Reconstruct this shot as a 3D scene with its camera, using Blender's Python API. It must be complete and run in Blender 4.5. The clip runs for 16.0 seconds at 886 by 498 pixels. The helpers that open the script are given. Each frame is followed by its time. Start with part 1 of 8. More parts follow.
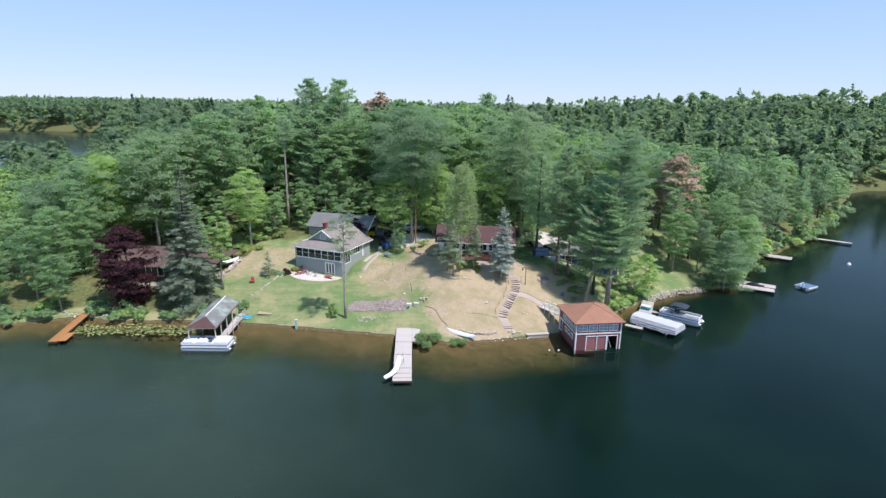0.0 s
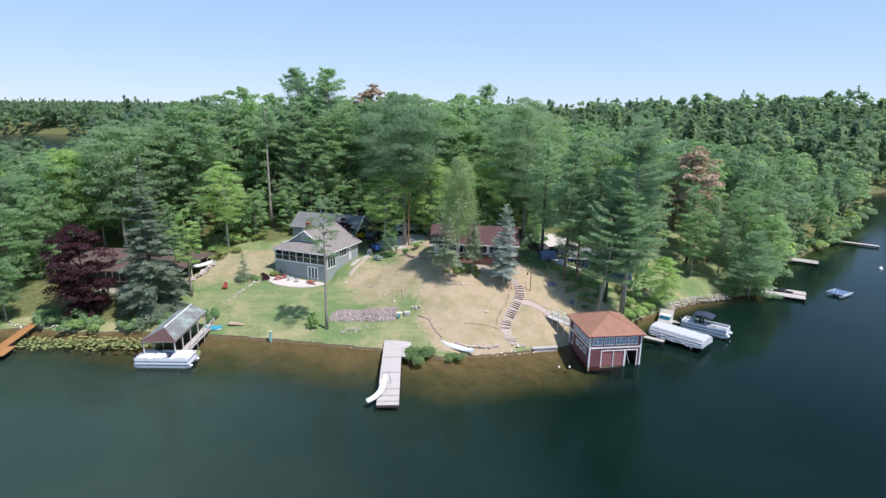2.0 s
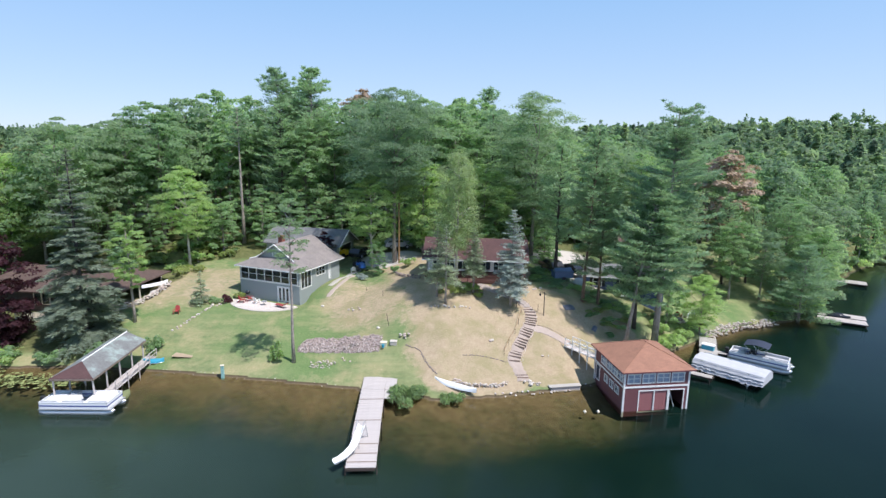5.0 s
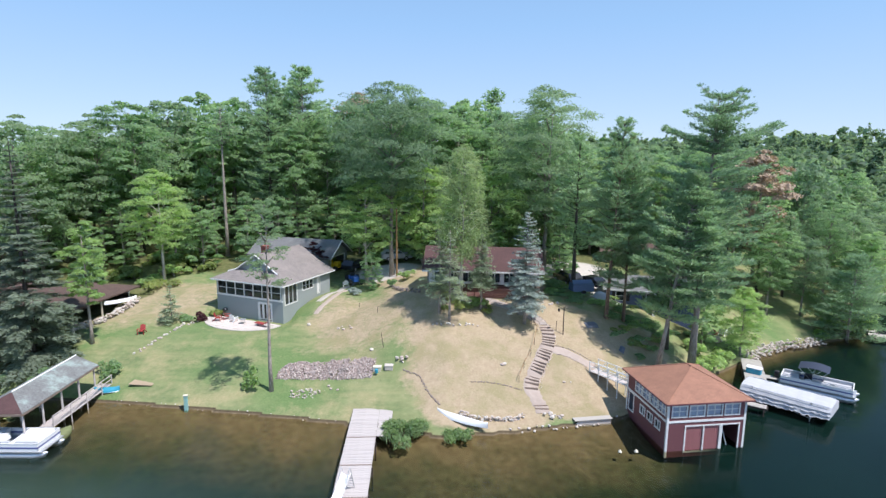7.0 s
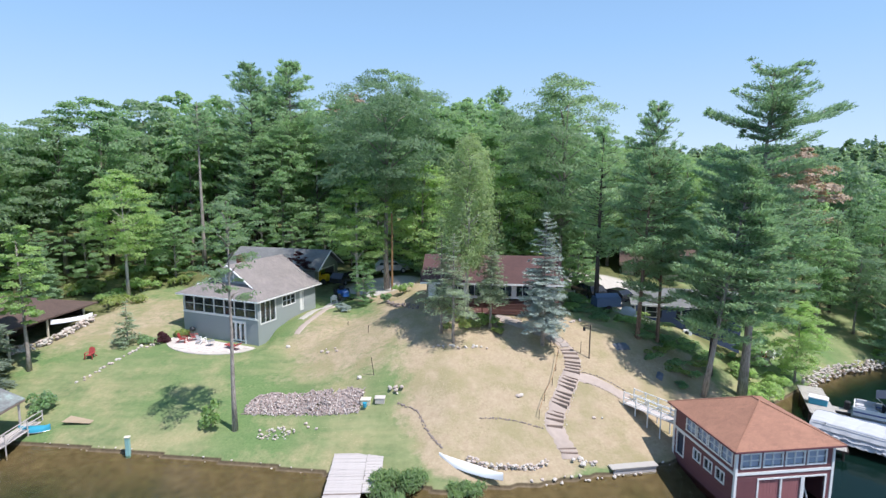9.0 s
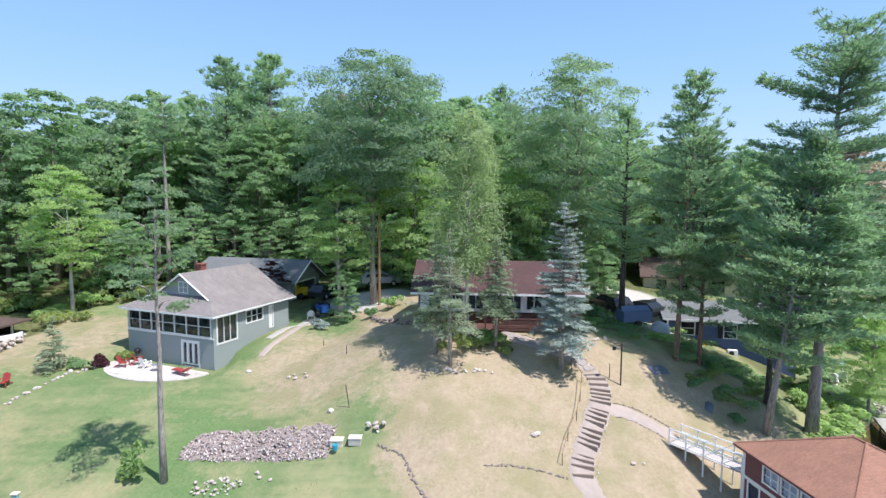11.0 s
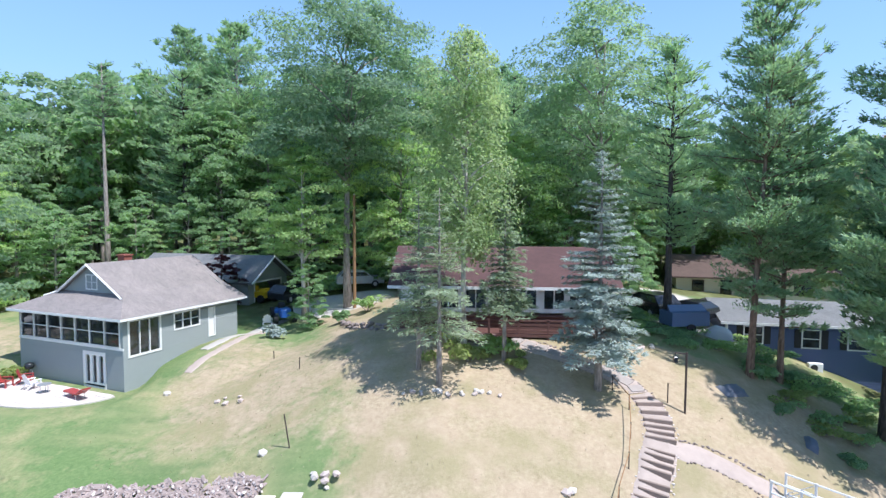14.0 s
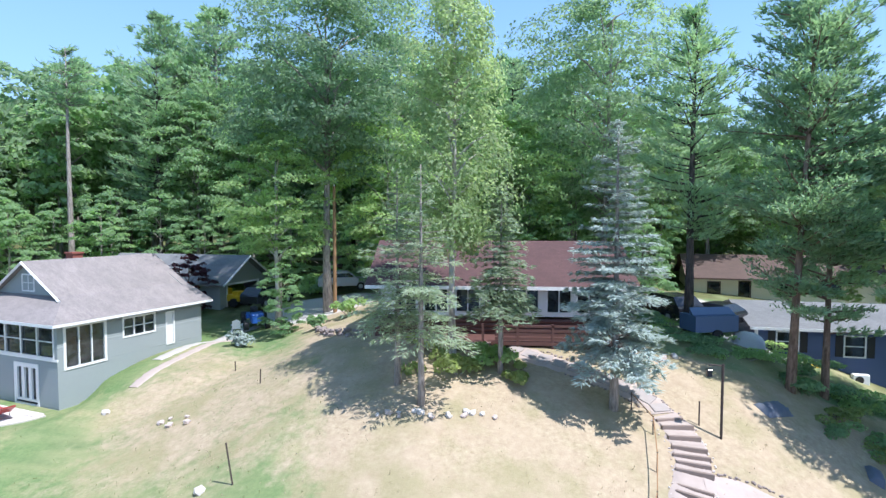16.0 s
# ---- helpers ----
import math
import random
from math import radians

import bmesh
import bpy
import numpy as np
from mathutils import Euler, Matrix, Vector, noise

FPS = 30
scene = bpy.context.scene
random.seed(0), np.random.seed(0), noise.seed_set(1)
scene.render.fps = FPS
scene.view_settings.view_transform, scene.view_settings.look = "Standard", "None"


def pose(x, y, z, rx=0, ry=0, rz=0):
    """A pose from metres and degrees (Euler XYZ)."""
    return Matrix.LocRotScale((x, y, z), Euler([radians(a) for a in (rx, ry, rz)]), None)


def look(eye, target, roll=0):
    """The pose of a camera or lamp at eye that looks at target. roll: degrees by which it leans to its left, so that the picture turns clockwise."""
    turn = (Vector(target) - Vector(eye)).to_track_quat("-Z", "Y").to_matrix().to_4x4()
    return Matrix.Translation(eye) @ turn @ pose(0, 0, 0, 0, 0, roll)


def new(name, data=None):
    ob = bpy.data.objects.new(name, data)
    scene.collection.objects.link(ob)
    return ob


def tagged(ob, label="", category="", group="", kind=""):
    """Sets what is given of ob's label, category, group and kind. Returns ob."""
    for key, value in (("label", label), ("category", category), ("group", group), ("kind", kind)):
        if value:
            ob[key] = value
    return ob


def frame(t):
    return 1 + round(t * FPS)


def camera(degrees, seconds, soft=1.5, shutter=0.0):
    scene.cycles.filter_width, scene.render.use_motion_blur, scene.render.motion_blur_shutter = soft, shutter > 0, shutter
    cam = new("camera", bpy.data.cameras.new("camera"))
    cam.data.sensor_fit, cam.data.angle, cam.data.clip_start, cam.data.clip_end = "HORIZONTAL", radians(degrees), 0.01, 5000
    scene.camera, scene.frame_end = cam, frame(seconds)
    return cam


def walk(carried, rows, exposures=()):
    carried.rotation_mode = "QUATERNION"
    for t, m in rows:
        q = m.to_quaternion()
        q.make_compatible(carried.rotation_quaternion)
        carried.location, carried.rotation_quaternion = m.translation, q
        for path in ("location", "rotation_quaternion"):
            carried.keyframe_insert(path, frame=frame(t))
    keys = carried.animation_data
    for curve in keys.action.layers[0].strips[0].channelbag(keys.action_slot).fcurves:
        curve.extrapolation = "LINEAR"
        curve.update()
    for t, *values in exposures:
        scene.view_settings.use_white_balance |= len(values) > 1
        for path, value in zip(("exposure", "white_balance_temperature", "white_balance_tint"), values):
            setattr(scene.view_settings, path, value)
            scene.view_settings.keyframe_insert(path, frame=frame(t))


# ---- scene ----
cam = camera(77.9, 16.0, soft=1.4, shutter=0.5)
PATH = [
    (0, (3.516, -2.161, 33.543), (3.363, -0.079, 32.989), 0.9),
    (0.5, (3.554, 0.229, 32.939), (3.399, 2.308, 32.377), 0.9),
    (1, (3.605, 2.583, 32.198), (3.45, 4.662, 31.633), 0.8),
    (1.5, (3.607, 4.956, 31.383), (3.452, 7.039, 30.831), 0.8),
    (2, (3.563, 7.318, 30.573), (3.41, 9.405, 30.039), 0.9),
    (2.5, (3.542, 9.654, 29.8), (3.388, 11.745, 29.283), 0.9),
    (3, (3.561, 11.916, 29.082), (3.407, 14.011, 28.58), 0.9),
    (3.5, (3.564, 14.177, 28.39), (3.411, 16.275, 27.9), 0.9),
    (6, (2.78, 24.491, 24.031), (2.623, 26.611, 23.646), 0.7),
    (6.5, (2.587, 26.624, 23.523), (2.429, 28.746, 23.151), 0.6),
    (7, (2.376, 28.804, 22.893), (2.215, 30.928, 22.539), 0.6),
    (7.5, (2.144, 30.985, 22.27), (1.98, 33.113, 21.933), 0.5),
    (8, (1.885, 33.121, 21.725), (1.722, 35.252, 21.406), 0.5),
    (8.5, (1.685, 35.368, 21.143), (1.521, 37.5, 20.84), 0.4),
    (9, (1.555, 37.708, 20.603), (1.391, 39.842, 20.313), 0.4),
    (11.5, (1.126, 48.957, 16.984), (0.966, 51.105, 16.807), 0.2),
    (12, (1.004, 51.04, 16.437), (0.847, 53.188, 16.275), 0.2),
    (12.5, (0.969, 53.044, 15.87), (0.811, 55.193, 15.723), 0.2),
    (13, (0.92, 54.859, 15.328), (0.766, 57.009, 15.188), 0.2),
    (13.5, (0.927, 56.568, 14.763), (0.773, 58.719, 14.629), 0.2),
    (14, (0.987, 58.1, 14.24), (0.832, 60.25, 14.11), 0.2),
    (14.5, (1.058, 59.478, 13.778), (0.903, 61.628, 13.657), 0.2),
    (15, (1.151, 60.684, 13.573), (0.996, 62.835, 13.46), 0.2),
    (15.5, (1.247, 61.789, 13.438), (1.093, 63.941, 13.329), 0.2),
    (16, (1.361, 62.844, 13.294), (1.206, 64.995, 13.188), 0.1),
]
walk(cam, [(t, look(eye, target, roll)) for t, eye, target, roll in PATH],
     exposures=[(0.0, 0.46, 6180, 16), (9.0, 0.55, 6120, 15), (12.0, 0.68, 5950, 15), (14.0, 0.78, 5780, 15), (16.0, 0.93, 5700, 15)])

# ---- light ----
SUN_TO = Vector((0.87, -0.49, 0.0)).normalized()
SUN_ELEV = radians(63)
world = bpy.data.worlds.new("sky")
scene.world = world
world.use_nodes = True
wn, wl = world.node_tree.nodes, world.node_tree.links
sky = wn.new("ShaderNodeTexSky")
sky.sky_type = "NISHITA"
sky.sun_disc = False
sky.sun_elevation = SUN_ELEV
sky.sun_rotation = math.atan2(SUN_TO.x, SUN_TO.y)
sky.air_density, sky.dust_density, sky.ozone_density = 0.75, 0.0, 3.0
wn["Background"].inputs["Strength"].default_value = 0.15
# summer haze: pale at the horizon, clearing towards the zenith
way = wn.new("ShaderNodeSeparateXYZ")
wl.new(wn.new("ShaderNodeTexCoord").outputs["Generated"], way.inputs[0])
thin = wn.new("ShaderNodeValToRGB")
thin.color_ramp.elements.new(0.5)
for e, (place, tone) in zip(thin.color_ramp.elements, ((0.0, 0.85), (0.30, 0.75), (0.8, 0.38))):
    e.position, e.color = place, (tone, tone, tone, 1)
wl.new(way.outputs[2], thin.inputs[0])
tint = wn.new("ShaderNodeValToRGB")
tint.color_ramp.elements.new(0.5)
for e, (place, tone) in zip(tint.color_ramp.elements, ((0.0, (2.75, 3.4, 4.05)), (0.22, (1.75, 2.9, 4.15)), (0.36, (1.42, 2.5, 3.75)))):
    e.position, e.color = place, (*tone, 1)
wl.new(way.outputs[2], tint.inputs[0])
haze = wn.new("ShaderNodeMix")
haze.data_type = "RGBA"
wl.new(thin.outputs[0], haze.inputs[0])
wl.new(tint.outputs[0], haze.inputs[7])
wl.new(sky.outputs["Color"], haze.inputs[6])
wl.new(haze.outputs[2], wn["Background"].inputs["Color"])
sun_data = bpy.data.lights.new("sun", "SUN")
sun_data.energy, sun_data.angle, sun_data.color = 4.1, radians(0.53), (1.0, 0.95, 0.87)
sun = new("sun", sun_data)
sun_dir = SUN_TO * math.cos(SUN_ELEV) + Vector((0, 0, math.sin(SUN_ELEV)))
sun.matrix_world = look(sun_dir * 300, (0, 0, 0))


# ---- materials ----
def material(name):
    m = bpy.data.materials.new(name)
    m.use_nodes = True
    return m, m.node_tree.nodes, m.node_tree.links, m.node_tree.nodes["Principled BSDF"]


def mix_rgb(n, l, fac, a, b, blend="MIX"):
    x = n.new("ShaderNodeMix")
    x.data_type, x.blend_type = "RGBA", blend
    for sock, val in ((x.inputs[0], fac), (x.inputs[6], a), (x.inputs[7], b)):
        if hasattr(val, "is_linked"):
            l.new(val, sock)
        elif isinstance(val, (int, float)):
            sock.default_value = val
        else:
            sock.default_value = (*val, 1)
    return x.outputs[2]


def math_node(n, l, op, a, b=0.0, clamp=False):
    x = n.new("ShaderNodeMath")
    x.operation, x.use_clamp = op, clamp
    for sock, val in ((x.inputs[0], a), (x.inputs[1], b)):
        if hasattr(val, "is_linked"):
            l.new(val, sock)
        else:
            sock.default_value = val
    return x.outputs[0]


def noise_tex(n, l, scale, detail=4, vec=None, rough=0.55):
    x = n.new("ShaderNodeTexNoise")
    x.inputs["Scale"].default_value, x.inputs["Detail"].default_value = scale, detail
    x.inputs["Roughness"].default_value = rough
    if vec is not None:
        l.new(vec, x.inputs["Vector"])
    return x.outputs["Fac"]


def ramp(n, l, fac, stops):
    x = n.new("ShaderNodeValToRGB")
    el = x.color_ramp.elements
    while len(el) < len(stops):
        el.new(0.5)
    for e, (p, c) in zip(el, stops):
        e.position, e.color = p, (*c, 1)
    l.new(fac, x.inputs[0])
    return x.outputs[0]


def position(n):
    return n.new("ShaderNodeNewGeometry").outputs["Position"]


def obj_coord(n):
    return n.new("ShaderNodeTexCoord").outputs["Object"]


def bump(n, l, p, height, strength=0.3, dist=0.05):
    b = n.new("ShaderNodeBump")
    b.inputs["Strength"].default_value, b.inputs["Distance"].default_value = strength, dist
    l.new(height, b.inputs["Height"])
    l.new(b.outputs["Normal"], p.inputs["Normal"])


def painted(name, color, rough=0.6, wear=0.25, grain=6.0, metal=0.0, dark=0.7, stretch=None, bumps=0.15):
    """A surface with blotches at two scales and a fine relief."""
    m, n, l, p = material(name)
    vec = obj_coord(n)
    if stretch:
        mp = n.new("ShaderNodeMapping")
        mp.inputs["Scale"].default_value = stretch
        l.new(vec, mp.inputs["Vector"])
        vec = mp.outputs["Vector"]
    big = noise_tex(n, l, grain * 0.12, 3, vec)
    fine = noise_tex(n, l, grain, 5, vec)
    fac = math_node(n, l, "MULTIPLY", math_node(n, l, "ADD", big, fine), wear)
    info = n.new("ShaderNodeObjectInfo")
    shade = math_node(n, l, "MULTIPLY_ADD", info.outputs["Random"], 0.18)
    shade.node.inputs[2].default_value = -0.09
    fac = math_node(n, l, "ADD", fac, shade, clamp=True)
    l.new(mix_rgb(n, l, fac, color, tuple(c * dark for c in color)), p.inputs["Base Color"])
    p.inputs["Roughness"].default_value, p.inputs["Metallic"].default_value = rough, metal
    bump(n, l, p, fine, bumps, 0.02)
    return m


def shingles(name, color, dark=0.55, row=0.16):
    m, n, l, p = material(name)
    vec = obj_coord(n)
    br = n.new("ShaderNodeTexBrick")
    l.new(vec, br.inputs["Vector"])
    br.inputs["Scale"].default_value = 1.0
    br.inputs["Brick Width"].default_value, br.inputs["Row Height"].default_value = 0.33, row
    br.inputs["Mortar Size"].default_value = 0.006
    br.inputs["Color1"].default_value = (*color, 1)
    br.inputs["Color2"].default_value = (*(c * 0.78 for c in color), 1)
    br.inputs["Mortar"].default_value = (*(c * dark for c in color), 1)
    big = noise_tex(n, l, 0.7, 5, vec)
    grit = noise_tex(n, l, 25, 3, vec)
    stain = ramp(n, l, big, [(0.3, (0.80, 0.80, 0.79)), (0.7, (1.10, 1.08, 1.06))])
    col = mix_rgb(n, l, 1.0, br.outputs["Color"], stain, "MULTIPLY")
    col = mix_rgb(n, l, 0.35, col, ramp(n, l, grit, [(0.3, (0.02, 0.02, 0.02)), (0.7, tuple(min(1, c * 1.7) for c in color))]))
    l.new(col, p.inputs["Base Color"])
    p.inputs["Roughness"].default_value = 0.9
    bump(n, l, p, br.outputs["Fac"], -0.4, 0.03)
    return m


def leaves(name, dark, light, trans=0.66, rough=0.55, hue=0.3, per_tree=False):
    """Foliage: each leaf, each clump and each tree has its own tint. per_tree: joined woods carry the tree's tint in an attribute."""
    m, n, l, p = material(name)
    geo = n.new("ShaderNodeNewGeometry")
    info = n.new("ShaderNodeObjectInfo")
    own = info.outputs["Random"]
    if per_tree:
        att = n.new("ShaderNodeVertexColor")
        att.layer_name = "tint"
        own = math_node(n, l, "MULTIPLY", att.outputs["Color"], 1.0)
    f = math_node(n, l, "MULTIPLY", geo.outputs["Random Per Island"], 0.34)
    f = math_node(n, l, "ADD", f, math_node(n, l, "MULTIPLY", own, 0.62 if per_tree else 0.36))
    clump = noise_tex(n, l, 0.75, 2, geo.outputs["Position"])
    f = math_node(n, l, "ADD", f, math_node(n, l, "MULTIPLY_ADD", clump, 0.8), clamp=True)
    f.node.inputs[1].links[0].from_node.inputs[2].default_value = -0.30
    col = mix_rgb(n, l, f, dark, light)
    warm = math_node(n, l, "MULTIPLY", own, hue, clamp=True)
    col = mix_rgb(n, l, warm, col, mix_rgb(n, l, 1.0, col, (1.12, 1.0, 0.85), "MULTIPLY"))
    l.new(col, p.inputs["Base Color"])
    p.inputs["Roughness"].default_value = rough
    p.inputs["Specular IOR Level"].default_value = 0.3
    t = n.new("ShaderNodeBsdfTranslucent")
    l.new(mix_rgb(n, l, 1.0, col, (1.08, 1.14, 0.8), "MULTIPLY"), t.inputs["Color"])
    mx = n.new("ShaderNodeMixShader")
    mx.inputs[0].default_value = trans
    l.new(p.outputs[0], mx.inputs[1])
    l.new(t.outputs[0], mx.inputs[2])
    l.new(mx.outputs[0], n["Material Output"].inputs["Surface"])
    return m


def bark(name, a, b, scale=3.0):
    m, n, l, p = material(name)
    mp = n.new("ShaderNodeMapping")
    mp.inputs["Scale"].default_value = (1, 1, 0.2)
    l.new(obj_coord(n), mp.inputs["Vector"])
    f = noise_tex(n, l, scale * 3, 6, mp.outputs["Vector"], 0.65)
    l.new(ramp(n, l, f, [(0.35, a), (0.65, b)]), p.inputs["Base Color"])
    p.inputs["Roughness"].default_value = 0.9
    bump(n, l, p, f, 0.7, 0.05)
    return m


M = {}
M["white"] = painted("white_paint", (0.80, 0.80, 0.78), 0.5, 0.22, 5, dark=0.75)
M["offwhite"] = painted("cream_paint", (0.72, 0.66, 0.52), 0.6, 0.25, 4)
M["grey_siding"] = painted("grey_lap_siding", (0.310, 0.342, 0.335), 0.6, 0.25, 4, dark=0.8)
M["red_siding"] = painted("barn_red_siding", (0.170, 0.062, 0.068), 0.65, 0.35, 4, dark=0.6)
M["red_door"] = painted("faded_red_door_paint", (0.34, 0.135, 0.135), 0.6, 0.35, 3, dark=0.7)
M["blue_siding"] = painted("slate_blue_siding", (0.085, 0.118, 0.235), 0.6, 0.25, 4, dark=0.8)
M["brown_siding"] = painted("dark_brown_boards", (0.06, 0.042, 0.035), 0.75, 0.4, 5, dark=0.6, stretch=(4, 4, 0.5))
M["log"] = painted("red_brown_log", (0.14, 0.065, 0.052), 0.6, 0.4, 5, dark=0.55, stretch=(0.4, 4, 4))
M["roof_tan"] = shingles("grey_tan_shingles", (0.275, 0.243, 0.228))
M["roof_dark"] = shingles("dark_grey_shingles", (0.19, 0.195, 0.20))
M["roof_rust"] = shingles("rust_red_shingles", (0.35, 0.175, 0.115))
M["roof_maroon"] = shingles("maroon_shingles", (0.10, 0.05, 0.048))
M["roof_brown"] = shingles("brown_shingles", (0.115, 0.075, 0.062))
m, n, l, p = material("patched_green_roll_roofing")
vec = obj_coord(n)
col = ramp(n, l, noise_tex(n, l, 0.55, 5, vec, 0.7), [(0.42, (0.125, 0.125, 0.122)), (0.52, (0.175, 0.190, 0.182)), (0.62, (0.30, 0.385, 0.35))])
col = mix_rgb(n, l, 0.35, col, ramp(n, l, noise_tex(n, l, 6, 5, vec, 0.7), [(0.35, (0.13, 0.125, 0.12)), (0.65, (0.36, 0.38, 0.37))]))
l.new(col, p.inputs["Base Color"])
p.inputs["Roughness"].default_value = 0.8
M["roof_green"] = m
M["brick"] = painted("red_brick", (0.30, 0.10, 0.07), 0.85, 0.4, 9)
M["concrete"] = painted("worn_concrete", (0.46, 0.43, 0.39), 0.9, 0.4, 3, dark=0.7)
M["patio"] = painted("pale_patio_paving", (0.66, 0.58, 0.53), 0.9, 0.4, 4, dark=0.72)
M["dock_wood"] = painted("grey_weathered_planks", (0.54, 0.49, 0.465), 0.9, 0.4, 3, dark=0.7, stretch=(1, 1, 1))
M["new_wood"] = painted("orange_cedar_planks", (0.42, 0.20, 0.07), 0.75, 0.5, 4, dark=0.65)
M["step_wood"] = painted("grey_brown_timber", (0.27, 0.205, 0.165), 0.9, 0.5, 5, dark=0.6)
M["post_wood"] = painted("dark_post_wood", (0.075, 0.055, 0.045), 0.9, 0.5, 6)
M["pole_wood"] = painted("tan_utility_pole_wood", (0.33, 0.19, 0.09), 0.85, 0.5, 5, stretch=(4, 4, .3))
M["plywood"] = painted("tan_plywood", (0.48, 0.37, 0.25), 0.85, 0.5, 3, dark=0.6)
M["metal"] = painted("galvanised_metal", (0.55, 0.56, 0.57), 0.4, 0.25, 6, metal=0.6)
M["plastic_white"] = painted("white_plastic", (0.82, 0.82, 0.82), 0.35, 0.12, 4, dark=0.85)
M["canvas_white"] = painted("white_canvas", (0.60, 0.61, 0.64), 0.8, 0.55, 3, dark=0.6, stretch=(0.25, 2, 2))
M["dirt"] = painted("trodden_tan_soil", (0.43, 0.355, 0.285), 0.95, 0.5, 5, dark=0.62, bumps=0.4)
M["tread_soil"] = painted("trodden_pinkish_soil", (0.50, 0.41, 0.35), 0.95, 0.6, 3, dark=0.6, bumps=0.4)
M["dark_stone"] = painted("dark_edging_stone", (0.34, 0.275, 0.24), 0.9, 0.6, 4, dark=0.5)
M["path_stone"] = painted("grey_pink_flagstone", (0.40, 0.35, 0.315), 0.9, 0.5, 5, dark=0.6)
M["canvas_navy"] = painted("navy_canvas", (0.03, 0.04, 0.07), 0.7, 0.3, 3)
M["grey_tarp"] = painted("faded_slate_tarp", (0.165, 0.185, 0.225), 0.7, 0.5, 3, dark=0.5)
M["green_tarp"] = painted("mossy_green_tarp", (0.24, 0.27, 0.12), 0.8, 0.6, 3, dark=0.5)
M["red_plastic"] = painted("red_plastic", (0.36, 0.055, 0.05), 0.4, 0.2, 4)
M["yellow"] = painted("yellow_plastic", (0.72, 0.46, 0.015), 0.4, 0.15, 4)
M["blue_paint"] = painted("bright_blue_paint", (0.03, 0.12, 0.42), 0.35, 0.15, 4)
M["aqua"] = painted("pale_aqua_paint", (0.28, 0.50, 0.46), 0.6, 0.3, 4)
M["turquoise"] = painted("turquoise_plastic", (0.04, 0.32, 0.46), 0.45, 0.2, 4)
M["black"] = painted("black_rubber", (0.02, 0.02, 0.022), 0.7, 0.3, 6)
M["car_black"] = painted("black_car_paint", (0.02, 0.022, 0.026), 0.2, 0.1, 2, bumps=0.0)
M["car_grey"] = painted("slate_blue_car_paint", (0.11, 0.16, 0.27), 0.25, 0.1, 2, bumps=0.0)
M["car_silver"] = painted("silver_car_paint", (0.42, 0.44, 0.47), 0.3, 0.1, 2, metal=0.3, bumps=0.0)
M["stripe"] = painted("blue_hull_stripe", (0.10, 0.12, 0.32), 0.4, 0.2, 4)
M["aluminium"] = painted("brushed_aluminium", (0.62, 0.64, 0.67), 0.35, 0.2, 6, metal=0.7)
M["curtain"] = painted("pale_blue_curtain", (0.40, 0.45, 0.55), 0.9, 0.5, 8, stretch=(6, 6, 0.4))
M["stone"] = painted("pale_field_stone", (0.68, 0.62, 0.55), 0.9, 0.5, 3, dark=0.55)
M["pink_stone"] = painted("pinkish_field_stone", (0.60, 0.50, 0.44), 0.9, 0.5, 4, dark=0.55)
M["cut_wood"] = painted("split_firewood", (0.56, 0.45, 0.405), 0.9, 0.8, 3, dark=0.4)
M["log_end"] = painted("pale_cut_log_end", (0.78, 0.68, 0.62), 0.9, 0.4, 5, dark=0.6)
M["dark_inside"] = painted("dark_interior_boards", (0.05, 0.045, 0.04), 0.9, 0.4, 4)

gm, n, l, p = material("window_glass")
p.inputs["Base Color"].default_value = (0.03, 0.04, 0.045, 1)
p.inputs["Roughness"].default_value = 0.06
p.inputs["Specular IOR Level"].default_value = 0.8
gf = noise_tex(n, l, 1.3, 2, obj_coord(n))
l.new(ramp(n, l, gf, [(0.4, (0.012, 0.016, 0.018)), (0.7, (0.05, 0.06, 0.065))]), p.inputs["Base Color"])
M["glass"] = gm

M["leaf"] = leaves("broadleaf_foliage", (0.196, 0.307, 0.180), (0.452, 0.638, 0.354))
M["leaf_light"] = leaves("light_maple_foliage", (0.267, 0.392, 0.169), (0.567, 0.741, 0.349))
M["leaf_birch"] = leaves("birch_foliage", (0.283, 0.376, 0.207), (0.512, 0.610, 0.365), hue=0.2)
M["leaf_oak"] = leaves("oak_foliage", (0.177, 0.273, 0.187), (0.398, 0.534, 0.343))
M["needle"] = leaves("pine_needles", (0.205, 0.314, 0.207), (0.447, 0.627, 0.384), trans=0.5, hue=0.2)
M["needle_grey"] = leaves("grey_green_needles", (0.255, 0.325, 0.230), (0.490, 0.575, 0.410), trans=0.5, hue=0.15)
M["needle_blue"] = leaves("blue_spruce_needles", (0.275, 0.335, 0.312), (0.50, 0.570, 0.545), trans=0.3, hue=0.0)
M["needle_dusk"] = leaves("dull_spruce_needles", (0.165, 0.215, 0.165), (0.335, 0.400, 0.310), trans=0.45, hue=0.15)
M["leaf_purple"] = leaves("purple_maple_foliage", (0.059, 0.024, 0.035), (0.170, 0.067, 0.087), hue=0.0)
M["leaf_brown"] = leaves("dry_brown_foliage", (0.33, 0.24, 0.175), (0.53, 0.41, 0.31), trans=0.3, hue=0.1)
# distance haze is put into this leaf colour as extra blue
M["leaf_far"] = leaves("hazed_far_woods_foliage", (0.125, 0.208, 0.152), (0.315, 0.430, 0.265), per_tree=True)
M["reed"] = leaves("reed_foliage", (0.20, 0.30, 0.15), (0.46, 0.60, 0.31), hue=0.0)
M["fern"] = leaves("undergrowth_foliage", (0.214, 0.286, 0.117), (0.528, 0.599, 0.251))
